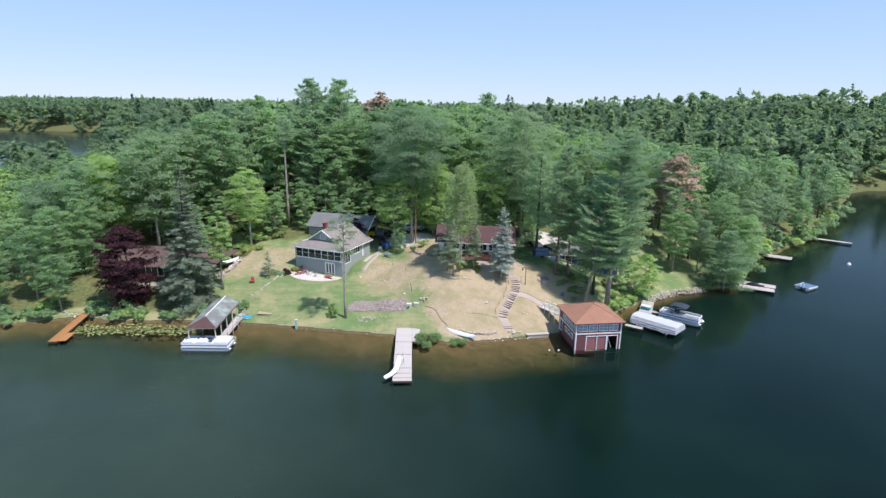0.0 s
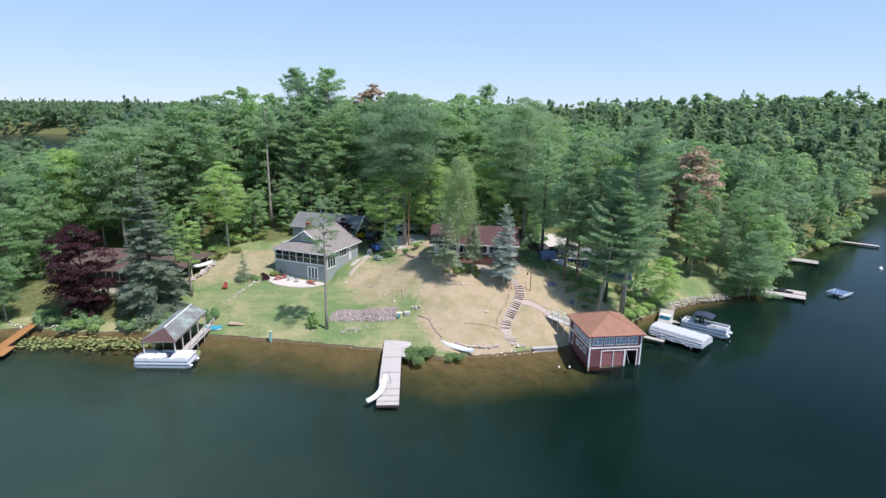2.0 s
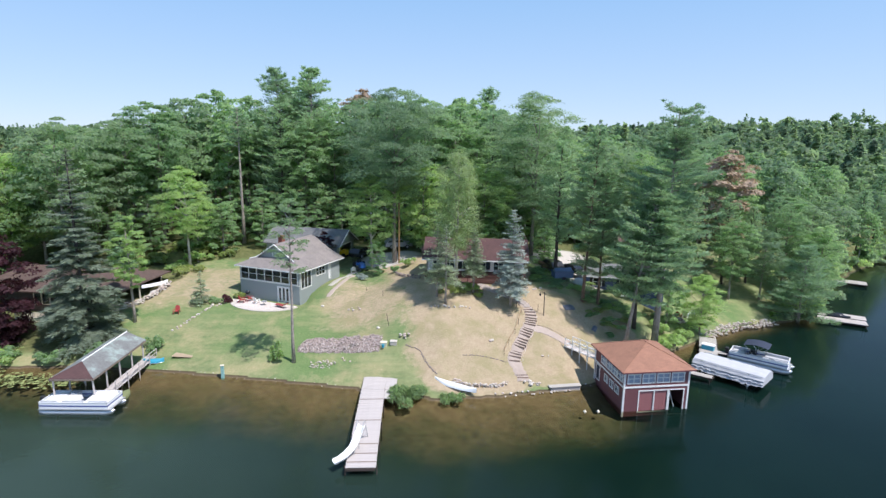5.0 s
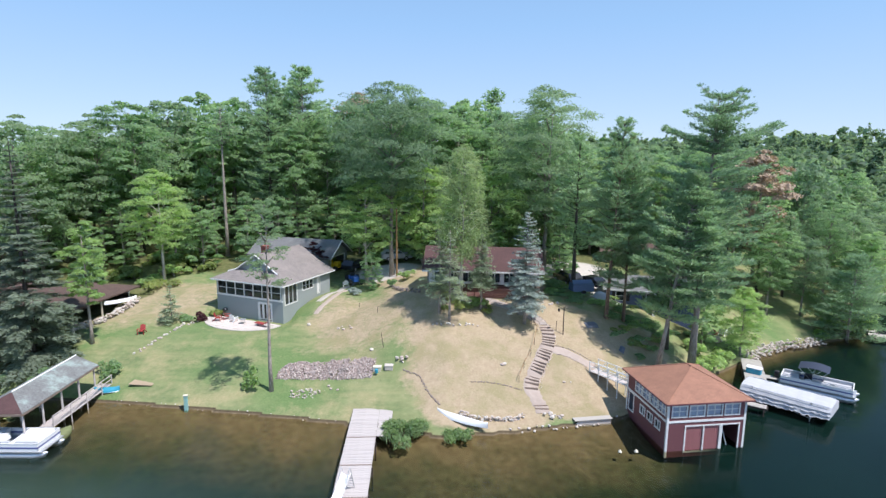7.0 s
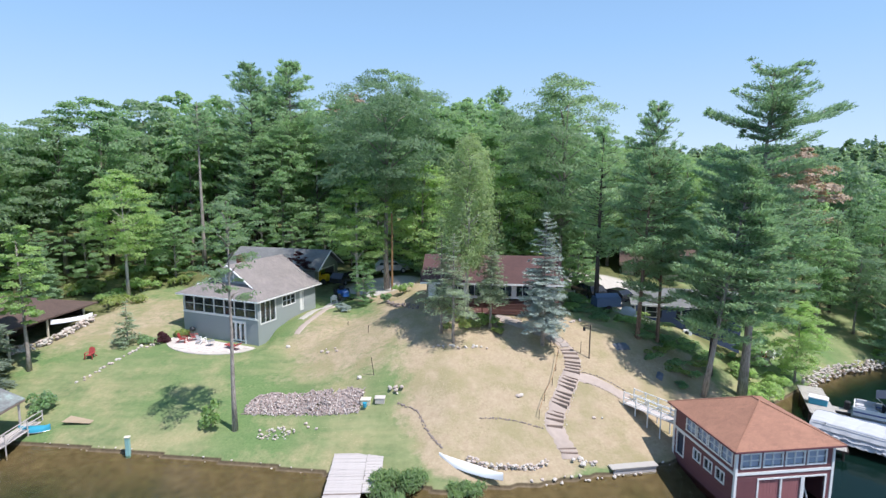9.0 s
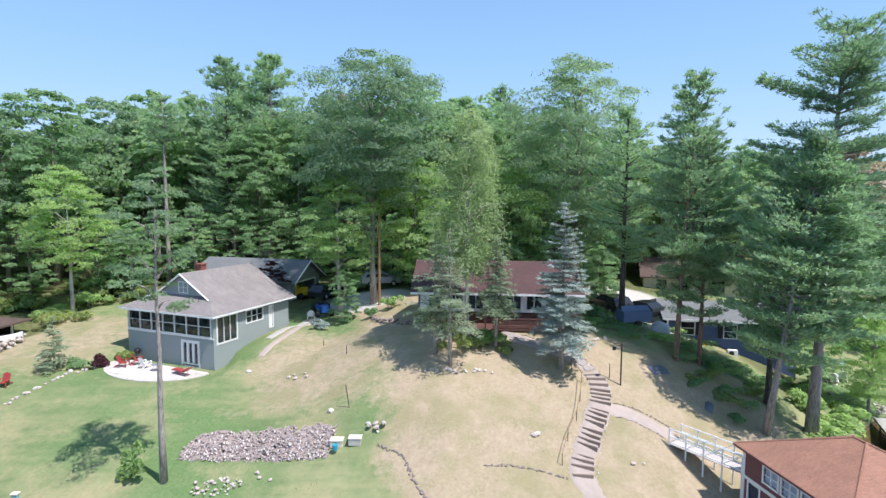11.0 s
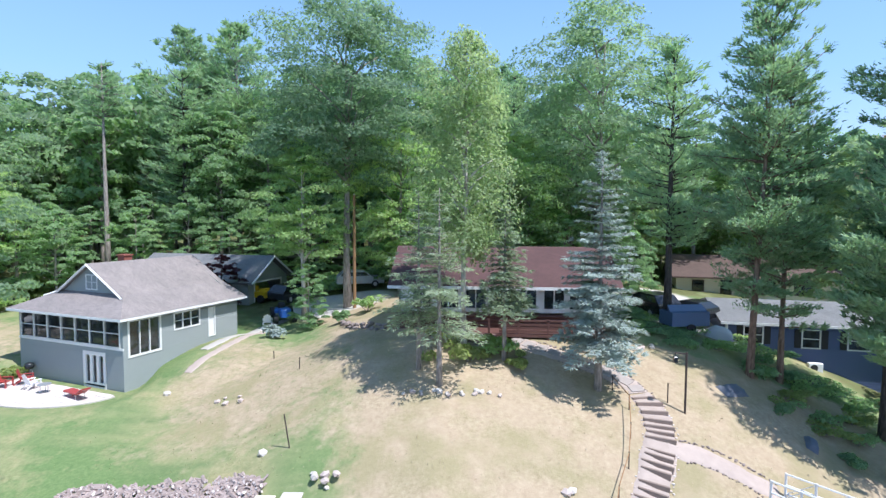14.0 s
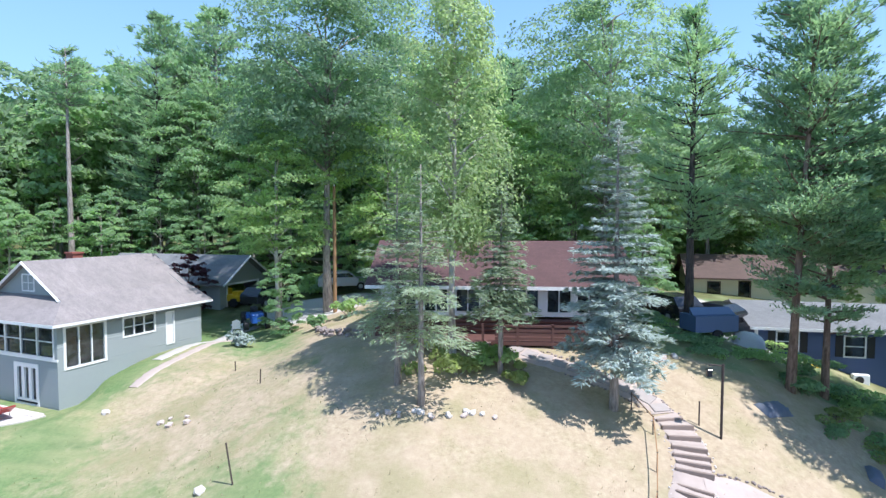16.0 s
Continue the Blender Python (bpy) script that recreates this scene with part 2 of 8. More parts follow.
M["dry_tuft"] = leaves("dry_grass_blades", (0.38, 0.31, 0.215), (0.56, 0.475, 0.34), trans=0.2, hue=0.0)
M["lawn_tuft"] = leaves("lawn_grass_blades", (0.12, 0.165, 0.06), (0.30, 0.30, 0.13), trans=0.2, hue=0.0)
M["lily"] = leaves("lily_pads", (0.22, 0.28, 0.10), (0.45, 0.49, 0.21), trans=0.1, hue=0.2)
M["bark_grey"] = bark("grey_bark", (0.17, 0.145, 0.125), (0.43, 0.38, 0.335))
M["bark_red"] = bark("red_pine_bark", (0.12, 0.075, 0.05), (0.34, 0.23, 0.17))
M["bark_birch"] = bark("birch_bark", (0.25, 0.22, 0.19), (0.66, 0.62, 0.56), 1.0)
M["bark_dark"] = bark("dark_bark", (0.035, 0.028, 0.024), (0.12, 0.10, 0.085))


# ---- builders ----
class Build:
    """Collects faces for one mesh; each face keeps the index of its material."""

    def __init__(self):
        self.v, self.f, self.k = [], [], []

    def add(self, verts, faces, k=0, m=None):
        o = len(self.v)
        self.v += [tuple(m @ Vector(q)) for q in verts] if m is not None else [tuple(q) for q in verts]
        self.f += [tuple(i + o for i in f) for f in faces]
        self.k += [k] * len(faces)
        return self

    def box(self, x0, x1, y0, y1, z0, z1, k=0, m=None, c=0.0):
        """A block; c chamfers the upright edges and the top."""
        if c:
            xs, ys = (x0, x0 + c, x1 - c, x1), (y0, y0 + c, y1 - c, y1)
            ring = [(xs[0], ys[1]), (xs[1], ys[0]), (xs[2], ys[0]), (xs[3], ys[1]), (xs[3], ys[2]), (xs[2], ys[3]), (xs[1], ys[3]), (xs[0], ys[2])]
            cx, cy = (x0 + x1) / 2, (y0 + y1) / 2
            sx, sy = 1 - 2 * c / max(x1 - x0, 1e-6), 1 - 2 * c / max(y1 - y0, 1e-6)
            top = [(cx + (a - cx) * sx, cy + (b - cy) * sy) for a, b in ring]
            vs = [(a, b, z0) for a, b in ring] + [(a, b, z1 - c) for a, b in ring] + [(a, b, z1) for a, b in top]
            fs = [tuple(range(7, -1, -1)), tuple(range(16, 24))]
            for r in (0, 8):
                fs += [(r + i, r + (i + 1) % 8, r + 8 + (i + 1) % 8, r + 8 + i) for i in range(8)]
            return self.add(vs, fs, k, m)
        vs = [(x, y, z) for z in (z0, z1) for y in (y0, y1) for x in (x0, x1)]
        return self.add(vs, [(0, 2, 3, 1), (4, 5, 7, 6), (0, 1, 5, 4), (2, 6, 7, 3), (0, 4, 6, 2), (1, 3, 7, 5)], k, m)

    def tube(self, pts, radii, sides=8, k=0, m=None, cap=True):
        pts = [Vector(q) for q in pts]
        if isinstance(radii, (int, float)):
            radii = [radii] * len(pts)
        vs, fs = [], []
        for i, q in enumerate(pts):
            d = (pts[min(i + 1, len(pts) - 1)] - pts[max(i - 1, 0)]).normalized()
            a = d.cross(Vector((0, 0, 1)) if abs(d.z) < 0.9 else Vector((1, 0, 0))).normalized()
            b = d.cross(a)
            for s in range(sides):
                w = 2 * math.pi * s / sides
                vs.append(q + (a * math.cos(w) + b * math.sin(w)) * radii[i])
        for i in range(len(pts) - 1):
            for s in range(sides):
                t = (s + 1) % sides
                fs.append((i * sides + s, i * sides + t, (i + 1) * sides + t, (i + 1) * sides + s))
        if cap:
            fs += [tuple(range(sides - 1, -1, -1)), tuple(range((len(pts) - 1) * sides, len(pts) * sides))]
        return self.add(vs, fs, k, m)

    def prism(self, outline, z0, z1, k=0, m=None):
        """An upright prism over a plan outline, counter-clockwise."""
        c = len(outline)
        vs = [(x, y, z0) for x, y in outline] + [(x, y, z1) for x, y in outline]
        fs = [tuple(range(c - 1, -1, -1)), tuple(range(c, 2 * c))] + [(i, (i + 1) % c, c + (i + 1) % c, c + i) for i in range(c)]
        return self.add(vs, fs, k, m)

    def slab(self, quad, thick, k=0, m=None):
        """A plate with the given corners as its top, thick downwards."""
        c = len(quad)
        vs = [tuple(q) for q in quad] + [(x, y, z - thick) for x, y, z in quad]
        fs = [tuple(range(c)), tuple(range(2 * c - 1, c - 1, -1))] + [(i, c + i, c + (i + 1) % c, (i + 1) % c) for i in range(c)]
        return self.add(vs, fs, k, m)

    def mesh(self, name, mats, smooth=False):
        me = bpy.data.meshes.new(name)
        me.from_pydata(self.v, [], self.f)
        for mm in mats if isinstance(mats, (list, tuple)) else [mats]:
            me.materials.append(mm)
        me.polygons.foreach_set("material_index", self.k)
        if smooth:
            me.polygons.foreach_set("use_smooth", [True] * len(self.f))
        me.update()
        return me


def part(name, b, mats, parent=None, label="", smooth=False):
    """Links a build as one mesh object, under a thing or a part."""
    ob = new(name, b.mesh(name, mats, smooth) if isinstance(b, Build) else b)
    if parent is not None:
        ob.parent = parent
    return tagged(ob, label)


def thing(name, m, label, category, group="", kind=""):
    ob = new(name)
    ob.empty_display_size = 0.3
    ob.matrix_world = m
    return tagged(ob, label, category, group, kind)


def quick_mesh(name, verts, faces, mats, kind_index=None):
    me = bpy.data.meshes.new(name)
    verts, faces = np.asarray(verts, np.float32), np.asarray(faces, np.int32)
    sides = faces.shape[1]
    me.vertices.add(len(verts))
    me.vertices.foreach_set("co", verts.ravel())
    me.loops.add(faces.size)
    me.loops.foreach_set("vertex_index", faces.ravel())
    me.polygons.add(len(faces))
    me.polygons.foreach_set("loop_start", np.arange(0, faces.size, sides, dtype=np.int32))
    for mm in mats:
        me.materials.append(mm)
    if kind_index is not None:
        me.polygons.foreach_set("material_index", np.asarray(kind_index, np.int32))
    me.update(calc_edges=True)
    return me


# ---- land and water ----
SHORE_X = (-400, -110, -70, -60, -53, -42, -34, -24.6, -16, -9.8, -1, 4.7, 11.3, 15.6, 22, 28, 34, 40, 46, 53, 58, 62, 80, 90, 119, 155, 178, 400)
SHORE_Y = (60, 66, 68.5, 74, 73, 74.4, 74.6, 74, 73.2, 72.5, 70.9, 72.1, 74.4, 76.2, 81, 87.5, 92.6, 97.2, 100, 102.5, 110, 119, 136, 144.5, 181, 238, 248, 262)
RISE_L = ((0, 3, 6, 10, 15, 20, 26, 35, 60, 200, 4000), (.2, 1.1, 1.7, 2.6, 3.45, 4.2, 4.8, 6, 8, 11, 12))
RISE_C = ((0, 3, 6, 9, 12, 15, 18, 22, 30, 60, 200, 4000), (.2, .9, 2.2, 4.0, 5.2, 6.2, 7.0, 7.3, 7.3, 8, 11, 12))
RISE_R = ((0, 4, 8, 12, 16, 22, 35, 60, 200, 4000), (.2, 1.3, 2.4, 3.8, 5, 5.6, 6.5, 8, 11, 12))


def smooth01(x, a, b):
    u = np.clip((x - a) / (b - a), 0, 1)
    return u * u * (3 - 2 * u)


def bumps(x, y, size, seed):
    """Cheap rolling relief from a few crossed waves."""
    r = np.random.RandomState(seed)
    out = np.zeros_like(x, dtype=float)
    for _ in range(7):
        a, s, f = r.uniform(0, 6.28), r.uniform(0, 6.28), r.uniform(0.6, 1.6)
        out += np.sin((x * math.cos(a) + y * math.sin(a)) * f * 6.28 / size + s)
    return out / 7


def inland(x, y):
    """Metres from the shore line, along y; below nought in the lake."""
    return y - np.interp(x, SHORE_X, SHORE_Y)


def land_z(x, y):
    x, y = np.asarray(x, float), np.asarray(y, float)
    d = inland(x, y)
    wl, wr = 1 - smooth01(x, -16.5, -3), smooth01(x, 10.5, 22.5)
    z = wl * np.interp(d, *RISE_L) + (1 - wl - wr) * np.interp(d, *RISE_C) + wr * np.interp(d, *RISE_R)
    z = z + 0.12 * bumps(x, y, 9.0, 3) * smooth01(d, 1, 5) + 0.6 * bumps(x, y, 60, 5) * smooth01(d, 30, 80)
    # the bank along the grey house, and the level of its patio
    z = z + 0.65 * smooth01(1.0 - (((x + 16.5) / 4.2) ** 2 + ((y - 94.5) / 5.5) ** 2), 0.0, 0.9)
    level = smooth01(1.0 - (((x + 26.3) / 7.0) ** 2 + ((y - 90.0) / 5.4) ** 2), 0.0, 0.4)
    z = z * (1 - level) + 3.1 * level
    # hill behind the bay, and the second lake beyond the woods
    z = z + 20 * np.exp(-(((x - 330) / 260) ** 2 + ((y - 560) / 220) ** 2)) + 6 * smooth01(d, 500, 1500)
    z = z - 34 * smooth01(-x - 0.66 * y, 0, 30) * smooth01(y, 186, 214) * (1 - smooth01(y, 500, 540)) * (1 - smooth01(-x, 800, 880))
    steep = 0.14 + 0.5 * smooth01(x, 17, 34) + 0.08 * (1 - smooth01(x, -46, -36))
    bed = -0.10 + steep * np.minimum(d, 0) + 0.2 * np.minimum(d + 9, 0)
    return np.where(d < 0, np.maximum(bed, -7), z)


def lz(x, y):
    return float(land_z(x, y))


def growing(lo, hi, a, b, step, grow=1.16):
    """Grid lines: even between a and b, then wider and wider out to lo and hi."""
    mid = list(np.arange(a, b + step / 2, step))
    up, s = [mid[-1]], step
    while up[-1] < hi:
        s *= grow
        up.append(up[-1] + s)
    dn, s = [mid[0]], step
    while dn[-1] > lo:
        s *= grow
        dn.append(dn[-1] - s)
    return np.array(dn[:0:-1] + mid + up[1:])


gx, gy = growing(-4200, 4200, -64, 60, 0.5), growing(-700, 4600, 58, 120, 0.45)
GX, GY = np.meshgrid(gx, gy)
GZ = land_z(GX, GY)
GD = inland(GX, GY)
nx = len(gx)
gi = np.arange((len(gy) - 1) * (nx - 1))
gi = gi // (nx - 1) * nx + gi % (nx - 1)
ground_me = quick_mesh("ground", np.stack([GX, GY, GZ], -1).reshape(-1, 3), np.stack([gi, gi + 1, gi + nx + 1, gi + nx], -1), [])
ground_me.polygons.foreach_set("use_smooth", np.ones(len(gi), bool))

# what covers the soil: dry grass, forest floor, gravel, and bare sand
wob = 1.6 * bumps(GX, GY, 7, 11) + 0.8 * bumps(GX, GY, 2.6, 12)
dry = smooth01(GX + wob * 1.6 + (GD - 8) * 0.35, -9.5, -0.5) * (1 - smooth01(GX + wob, 20, 24)) * (1 - smooth01(GY + wob * 0.4, 90.2, 91.6) * smooth01(GX, 9.0, 11.0)) * smooth01(GD + wob * 0.5 + np.minimum(GX + 1, 0) * 1.1, -0.6, 1.0)
dry = np.maximum(dry, 0.6 * smooth01(GD + wob, 9, 16) * (1 - smooth01(GX + wob, -34, -28)) * smooth01(GX + wob, -50, -44) * (1 - smooth01(GD, 26, 30)))
dry = np.maximum(dry, 0.66 * smooth01(GX + wob, -20, -15) * (1 - smooth01(GX, -8, -4)) * smooth01(GD + wob, 7, 12) * (1 - smooth01(GD, 20, 26)))
wood = smooth01(GD + wob * 2, 27, 36) + 0.8 * smooth01(GX + wob, 22.5, 26) * smooth01(GD, 4, 8) * (1 - smooth01(GX, 27, 30)) + (1 - smooth01(GX + wob * 2, -46, -40)) * smooth01(GD, 0.5, 4)
wood = wood * (1 - smooth01(GX + wob, -18, -14) * (1 - smooth01(GX + wob, -2, 2)) * (1 - smooth01(GY, 105, 109)))
wood = np.clip(wood + smooth01(GX, 50, 56), 0, 1)
gravel = smooth01(4.6 - np.hypot((GX + 12 + wob * .3) / 1.2, (GY - 106.6) / 1.0), 0, 1) + smooth01(6.4 - np.hypot((GX - 16.8) / 1.0, (GY - 104.5 + wob * .4) / 1.7), 0, 1)
gravel = gravel + 0.9 * smooth01(2.6 - np.abs(GY - 141 - 0.08 * GX + 1.5 * bumps(GX, GY, 40, 8)), 0, 1) * smooth01(GX, -75, -70) * (1 - smooth01(GX, 25, 30))
gravel = np.clip(gravel, 0, 1)
cover = ground_me.color_attributes.new("cover", "FLOAT_COLOR", "POINT")
cover.data.foreach_set("color", np.stack([dry, wood * (1 - gravel), gravel, np.ones_like(dry)], -1).astype(np.float32).ravel())

m, n, l, p = material("grass_soil_and_lakebed")
pos = position(n)
att = n.new("ShaderNodeVertexColor")
att.layer_name = "cover"
sep = n.new("ShaderNodeSeparateColor")
l.new(att.outputs["Color"], sep.inputs[0])
sxyz = n.new("ShaderNodeSeparateXYZ")
l.new(pos, sxyz.inputs[0])
n1, n2, n3, n4 = noise_tex(n, l, 0.35, 5, pos), noise_tex(n, l, 1.7, 6, pos, 0.65), noise_tex(n, l, 14, 4, pos, 0.7), noise_tex(n, l, 0.09, 3, pos)
lawn = ramp(n, l, n1, [(0.32, (0.112, 0.152, 0.068)), (0.52, (0.192, 0.222, 0.104)), (0.70, (0.35, 0.325, 0.18))])
lawn = mix_rgb(n, l, 0.5, lawn, ramp(n, l, n2, [(0.3, (0.120, 0.158, 0.070)), (0.55, (0.205, 0.238, 0.110)), (0.78, (0.36, 0.330, 0.190))]))
n5, n6 = noise_tex(n, l, 0.7, 4, pos, 0.6), noise_tex(n, l, 5.0, 5, pos, 0.75)
mown = n.new("ShaderNodeMapping")
mown.inputs["Scale"].default_value, mown.inputs["Rotation"].default_value = (0.12, 0.9, 0.3), (0, 0, 0.35)
l.new(pos, mown.inputs["Vector"])
lawn = mix_rgb(n, l, ramp(n, l, noise_tex(n, l, 1.0, 4, mown.outputs["Vector"]), [(0.42, (0, 0, 0)), (0.68, (0.6, 0.6, 0.6))]), lawn, (0.34, 0.31, 0.165))
lawn = mix_rgb(n, l, ramp(n, l, n4, [(0.42, (0.9, 0.9, 0.9)), (0.60, (0.1, 0.1, 0.1))]), lawn, ramp(n, l, n6, [(0.3, (0.085, 0.155, 0.055)), (0.7, (0.165, 0.240, 0.090))]))
worn = noise_tex(n, l, 0.21, 5, pos, 0.7)
lawn = mix_rgb(n, l, ramp(n, l, worn, [(0.47, (0, 0, 0)), (0.66, (0.85, 0.85, 0.85))]), lawn, ramp(n, l, n6, [(0.3, (0.26, 0.235, 0.12)), (0.7, (0.40, 0.345, 0.20))]))
straw = ramp(n, l, n6, [(0.28, (0.24, 0.182, 0.118)), (0.5, (0.365, 0.293, 0.192)), (0.72, (0.47, 0.393, 0.270))])
straw = mix_rgb(n, l, ramp(n, l, n5, [(0.38, (0.7, 0.7, 0.7)), (0.62, (0, 0, 0))]), straw, ramp(n, l, n2, [(0.3, (0.32, 0.243, 0.162)), (0.7, (0.44, 0.353, 0.245))]))
straw = mix_rgb(n, l, ramp(n, l, n1, [(0.46, (0, 0, 0)), (0.64, (0.75, 0.75, 0.75))]), straw, (0.265, 0.235, 0.125))
floor = ramp(n, l, n2, [(0.3, (0.075, 0.070, 0.035)), (0.5, (0.115, 0.130, 0.050)), (0.75, (0.21, 0.18, 0.095))])
grit = ramp(n, l, n3, [(0.3, (0.40, 0.37, 0.34)), (0.7, (0.60, 0.56, 0.52))])
fray = math_node(n, l, "MULTIPLY_ADD", n2, 0.9)
fray.node.inputs[2].default_value = -0.45
dryf = math_node(n, l, "ADD", sep.outputs[0], fray)
dryf = ramp(n, l, dryf, [(0.3, (0, 0, 0)), (0.7, (1, 1, 1))])
col = mix_rgb(n, l, dryf, lawn, straw)
woodf = ramp(n, l, math_node(n, l, "ADD", sep.outputs[1], fray), [(0.35, (0, 0, 0)), (0.75, (1, 1, 1))])
col = mix_rgb(n, l, woodf, col, floor)
col = mix_rgb(n, l, sep.outputs[2], col, grit)
# below the water: wet sand with weed patches, then dark weed and mud on the deep bed
sand = ramp(n, l, n2, [(0.3, (0.110, 0.082, 0.050)), (0.6, (0.180, 0.138, 0.088)), (0.8, (0.235, 0.185, 0.120))])
weed = ramp(n, l, n2, [(0.35, (0.018, 0.032, 0.014)), (0.7, (0.042, 0.066, 0.028))])
mud = ramp(n, l, n4, [(0.3, (0.025, 0.056, 0.050)), (0.7, (0.040, 0.080, 0.070))])
depth = math_node(n, l, "MULTIPLY_ADD", n1, 1.6)
depth.node.inputs[2].default_value = -0.8
depth = math_node(n, l, "ADD", sxyz.outputs[2], depth)
depth_f = n.new("ShaderNodeMapRange")
depth_f.inputs[1].default_value, depth_f.inputs[2].default_value = -0.25, -1.5
l.new(depth, depth_f.inputs[0])
bed = mix_rgb(n, l, depth_f.outputs[0], mix_rgb(n, l, sep.outputs[1], sand, weed), weed)
deep_f = n.new("ShaderNodeMapRange")
deep_f.inputs[1].default_value, deep_f.inputs[2].default_value = -1.6, -4.5
l.new(sxyz.outputs[2], deep_f.inputs[0])
east = n.new("ShaderNodeMapRange")
east.inputs[1].default_value, east.inputs[2].default_value = -10.0, 60.0
l.new(sxyz.outputs[0], east.inputs[0])
mud = mix_rgb(n, l, east.outputs[0], mud, ramp(n, l, n4, [(0.3, (0.002, 0.008, 0.010)), (0.7, (0.004, 0.013, 0.015))]))
bed = mix_rgb(n, l, deep_f.outputs[0], bed, mud)
bank = n.new("ShaderNodeMapRange")
bank.inputs[1].default_value, bank.inputs[2].default_value = 0.24, 0.17
l.new(sxyz.outputs[2], bank.inputs[0])
col = mix_rgb(n, l, bank.outputs[0], col, ramp(n, l, n6, [(0.3, (0.05, 0.038, 0.024)), (0.7, (0.13, 0.10, 0.06))]))
wet = n.new("ShaderNodeMapRange")
wet.inputs[1].default_value, wet.inputs[2].default_value = 0.12, 0.03
l.new(sxyz.outputs[2], wet.inputs[0])
col = mix_rgb(n, l, wet.outputs[0], col, bed)
l.new(col, p.inputs["Base Color"])
p.inputs["Roughness"].default_value = 0.95
p.inputs["Specular IOR Level"].default_value = 0.15
bump(n, l, p, math_node(n, l, "ADD", n3, n2), 0.35, 0.05)
ground_me.materials.append(m)
ground = tagged(new("ground", ground_me), "lawn, dry tan grass slope, woodland floor and lakebed", "ground", kind="structure")

m, n, l, p = material("lake_water")
pos = position(n)
fres = n.new("ShaderNodeFresnel")
fres.inputs["IOR"].default_value = 1.2
gl = n.new("ShaderNodeBsdfGlossy")
gl.inputs["Roughness"].default_value = 0.12
tr = n.new("ShaderNodeBsdfTransparent")
tr.inputs["Color"].default_value = (0.84, 0.83, 0.70, 1)
murk_and_sheen = n.new("ShaderNodeBsdfDiffuse")
sx = n.new("ShaderNodeSeparateXYZ")
l.new(pos, sx.inputs[0])
# murk colour darkens eastward; its paler west carries the sky's reflection as colour
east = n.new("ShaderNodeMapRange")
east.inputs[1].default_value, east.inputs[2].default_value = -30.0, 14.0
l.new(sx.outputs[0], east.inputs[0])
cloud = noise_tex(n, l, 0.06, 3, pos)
l.new(mix_rgb(n, l, east.outputs[0], ramp(n, l, cloud, [(0.3, (0.026, 0.046, 0.036)), (0.7, (0.038, 0.062, 0.047))]), ramp(n, l, cloud, [(0.3, (0.002, 0.010, 0.008)), (0.7, (0.005, 0.017, 0.013))])), murk_and_sheen.inputs["Color"])
deep = n.new("ShaderNodeVertexColor")
deep.layer_name = "depth"
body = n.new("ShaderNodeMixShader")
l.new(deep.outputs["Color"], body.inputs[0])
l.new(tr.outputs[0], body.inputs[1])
l.new(murk_and_sheen.outputs[0], body.inputs[2])
mp = n.new("ShaderNodeMapping")
mp.inputs["Scale"].default_value = (0.6, 1.0, 1.0)
mp.inputs["Rotation"].default_value = (0, 0, 0.5)
l.new(pos, mp.inputs["Vector"])
w1, w2 = noise_tex(n, l, 1.1, 4, mp.outputs["Vector"], 0.6), noise_tex(n, l, 0.05, 3, pos)
bp = n.new("ShaderNodeBump")
bp.inputs["Strength"].default_value, bp.inputs["Distance"].default_value = 0.35, 0.08
l.new(math_node(n, l, "MULTIPLY", w1, w2), bp.inputs["Height"])
l.new(bp.outputs["Normal"], gl.inputs["Normal"])
l.new(bp.outputs["Normal"], fres.inputs["Normal"])
mx = n.new("ShaderNodeMixShader")
l.new(fres.outputs[0], mx.inputs[0])
l.new(body.outputs[0], mx.inputs[1])
l.new(gl.outputs[0], mx.inputs[2])
l.new(mx.outputs[0], n["Material Output"].inputs["Surface"])
# the lake's sheet; suspended silt hides the bed where the water is deep
wx, wy = growing(-4200, 4200, -72, 66, 1.5), growing(-700, 700, 40, 124, 1.5)
WX, WY = np.meshgrid(wx, wy)
wi = np.arange((len(wy) - 1) * (len(wx) - 1))
wi = wi // (len(wx) - 1) * len(wx) + wi % (len(wx) - 1)
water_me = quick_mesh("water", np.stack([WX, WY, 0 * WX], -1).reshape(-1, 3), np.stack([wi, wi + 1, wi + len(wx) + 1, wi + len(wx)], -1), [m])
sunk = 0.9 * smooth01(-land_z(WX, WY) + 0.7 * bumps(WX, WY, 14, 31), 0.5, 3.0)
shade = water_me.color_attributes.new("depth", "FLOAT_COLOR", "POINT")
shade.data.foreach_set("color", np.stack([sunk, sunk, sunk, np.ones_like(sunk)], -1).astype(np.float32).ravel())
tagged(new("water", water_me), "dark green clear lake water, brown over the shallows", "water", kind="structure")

# ---- trees ----
def unit(a):
    return a / np.maximum(np.linalg.norm(a, axis=-1, keepdims=True), 1e-9)


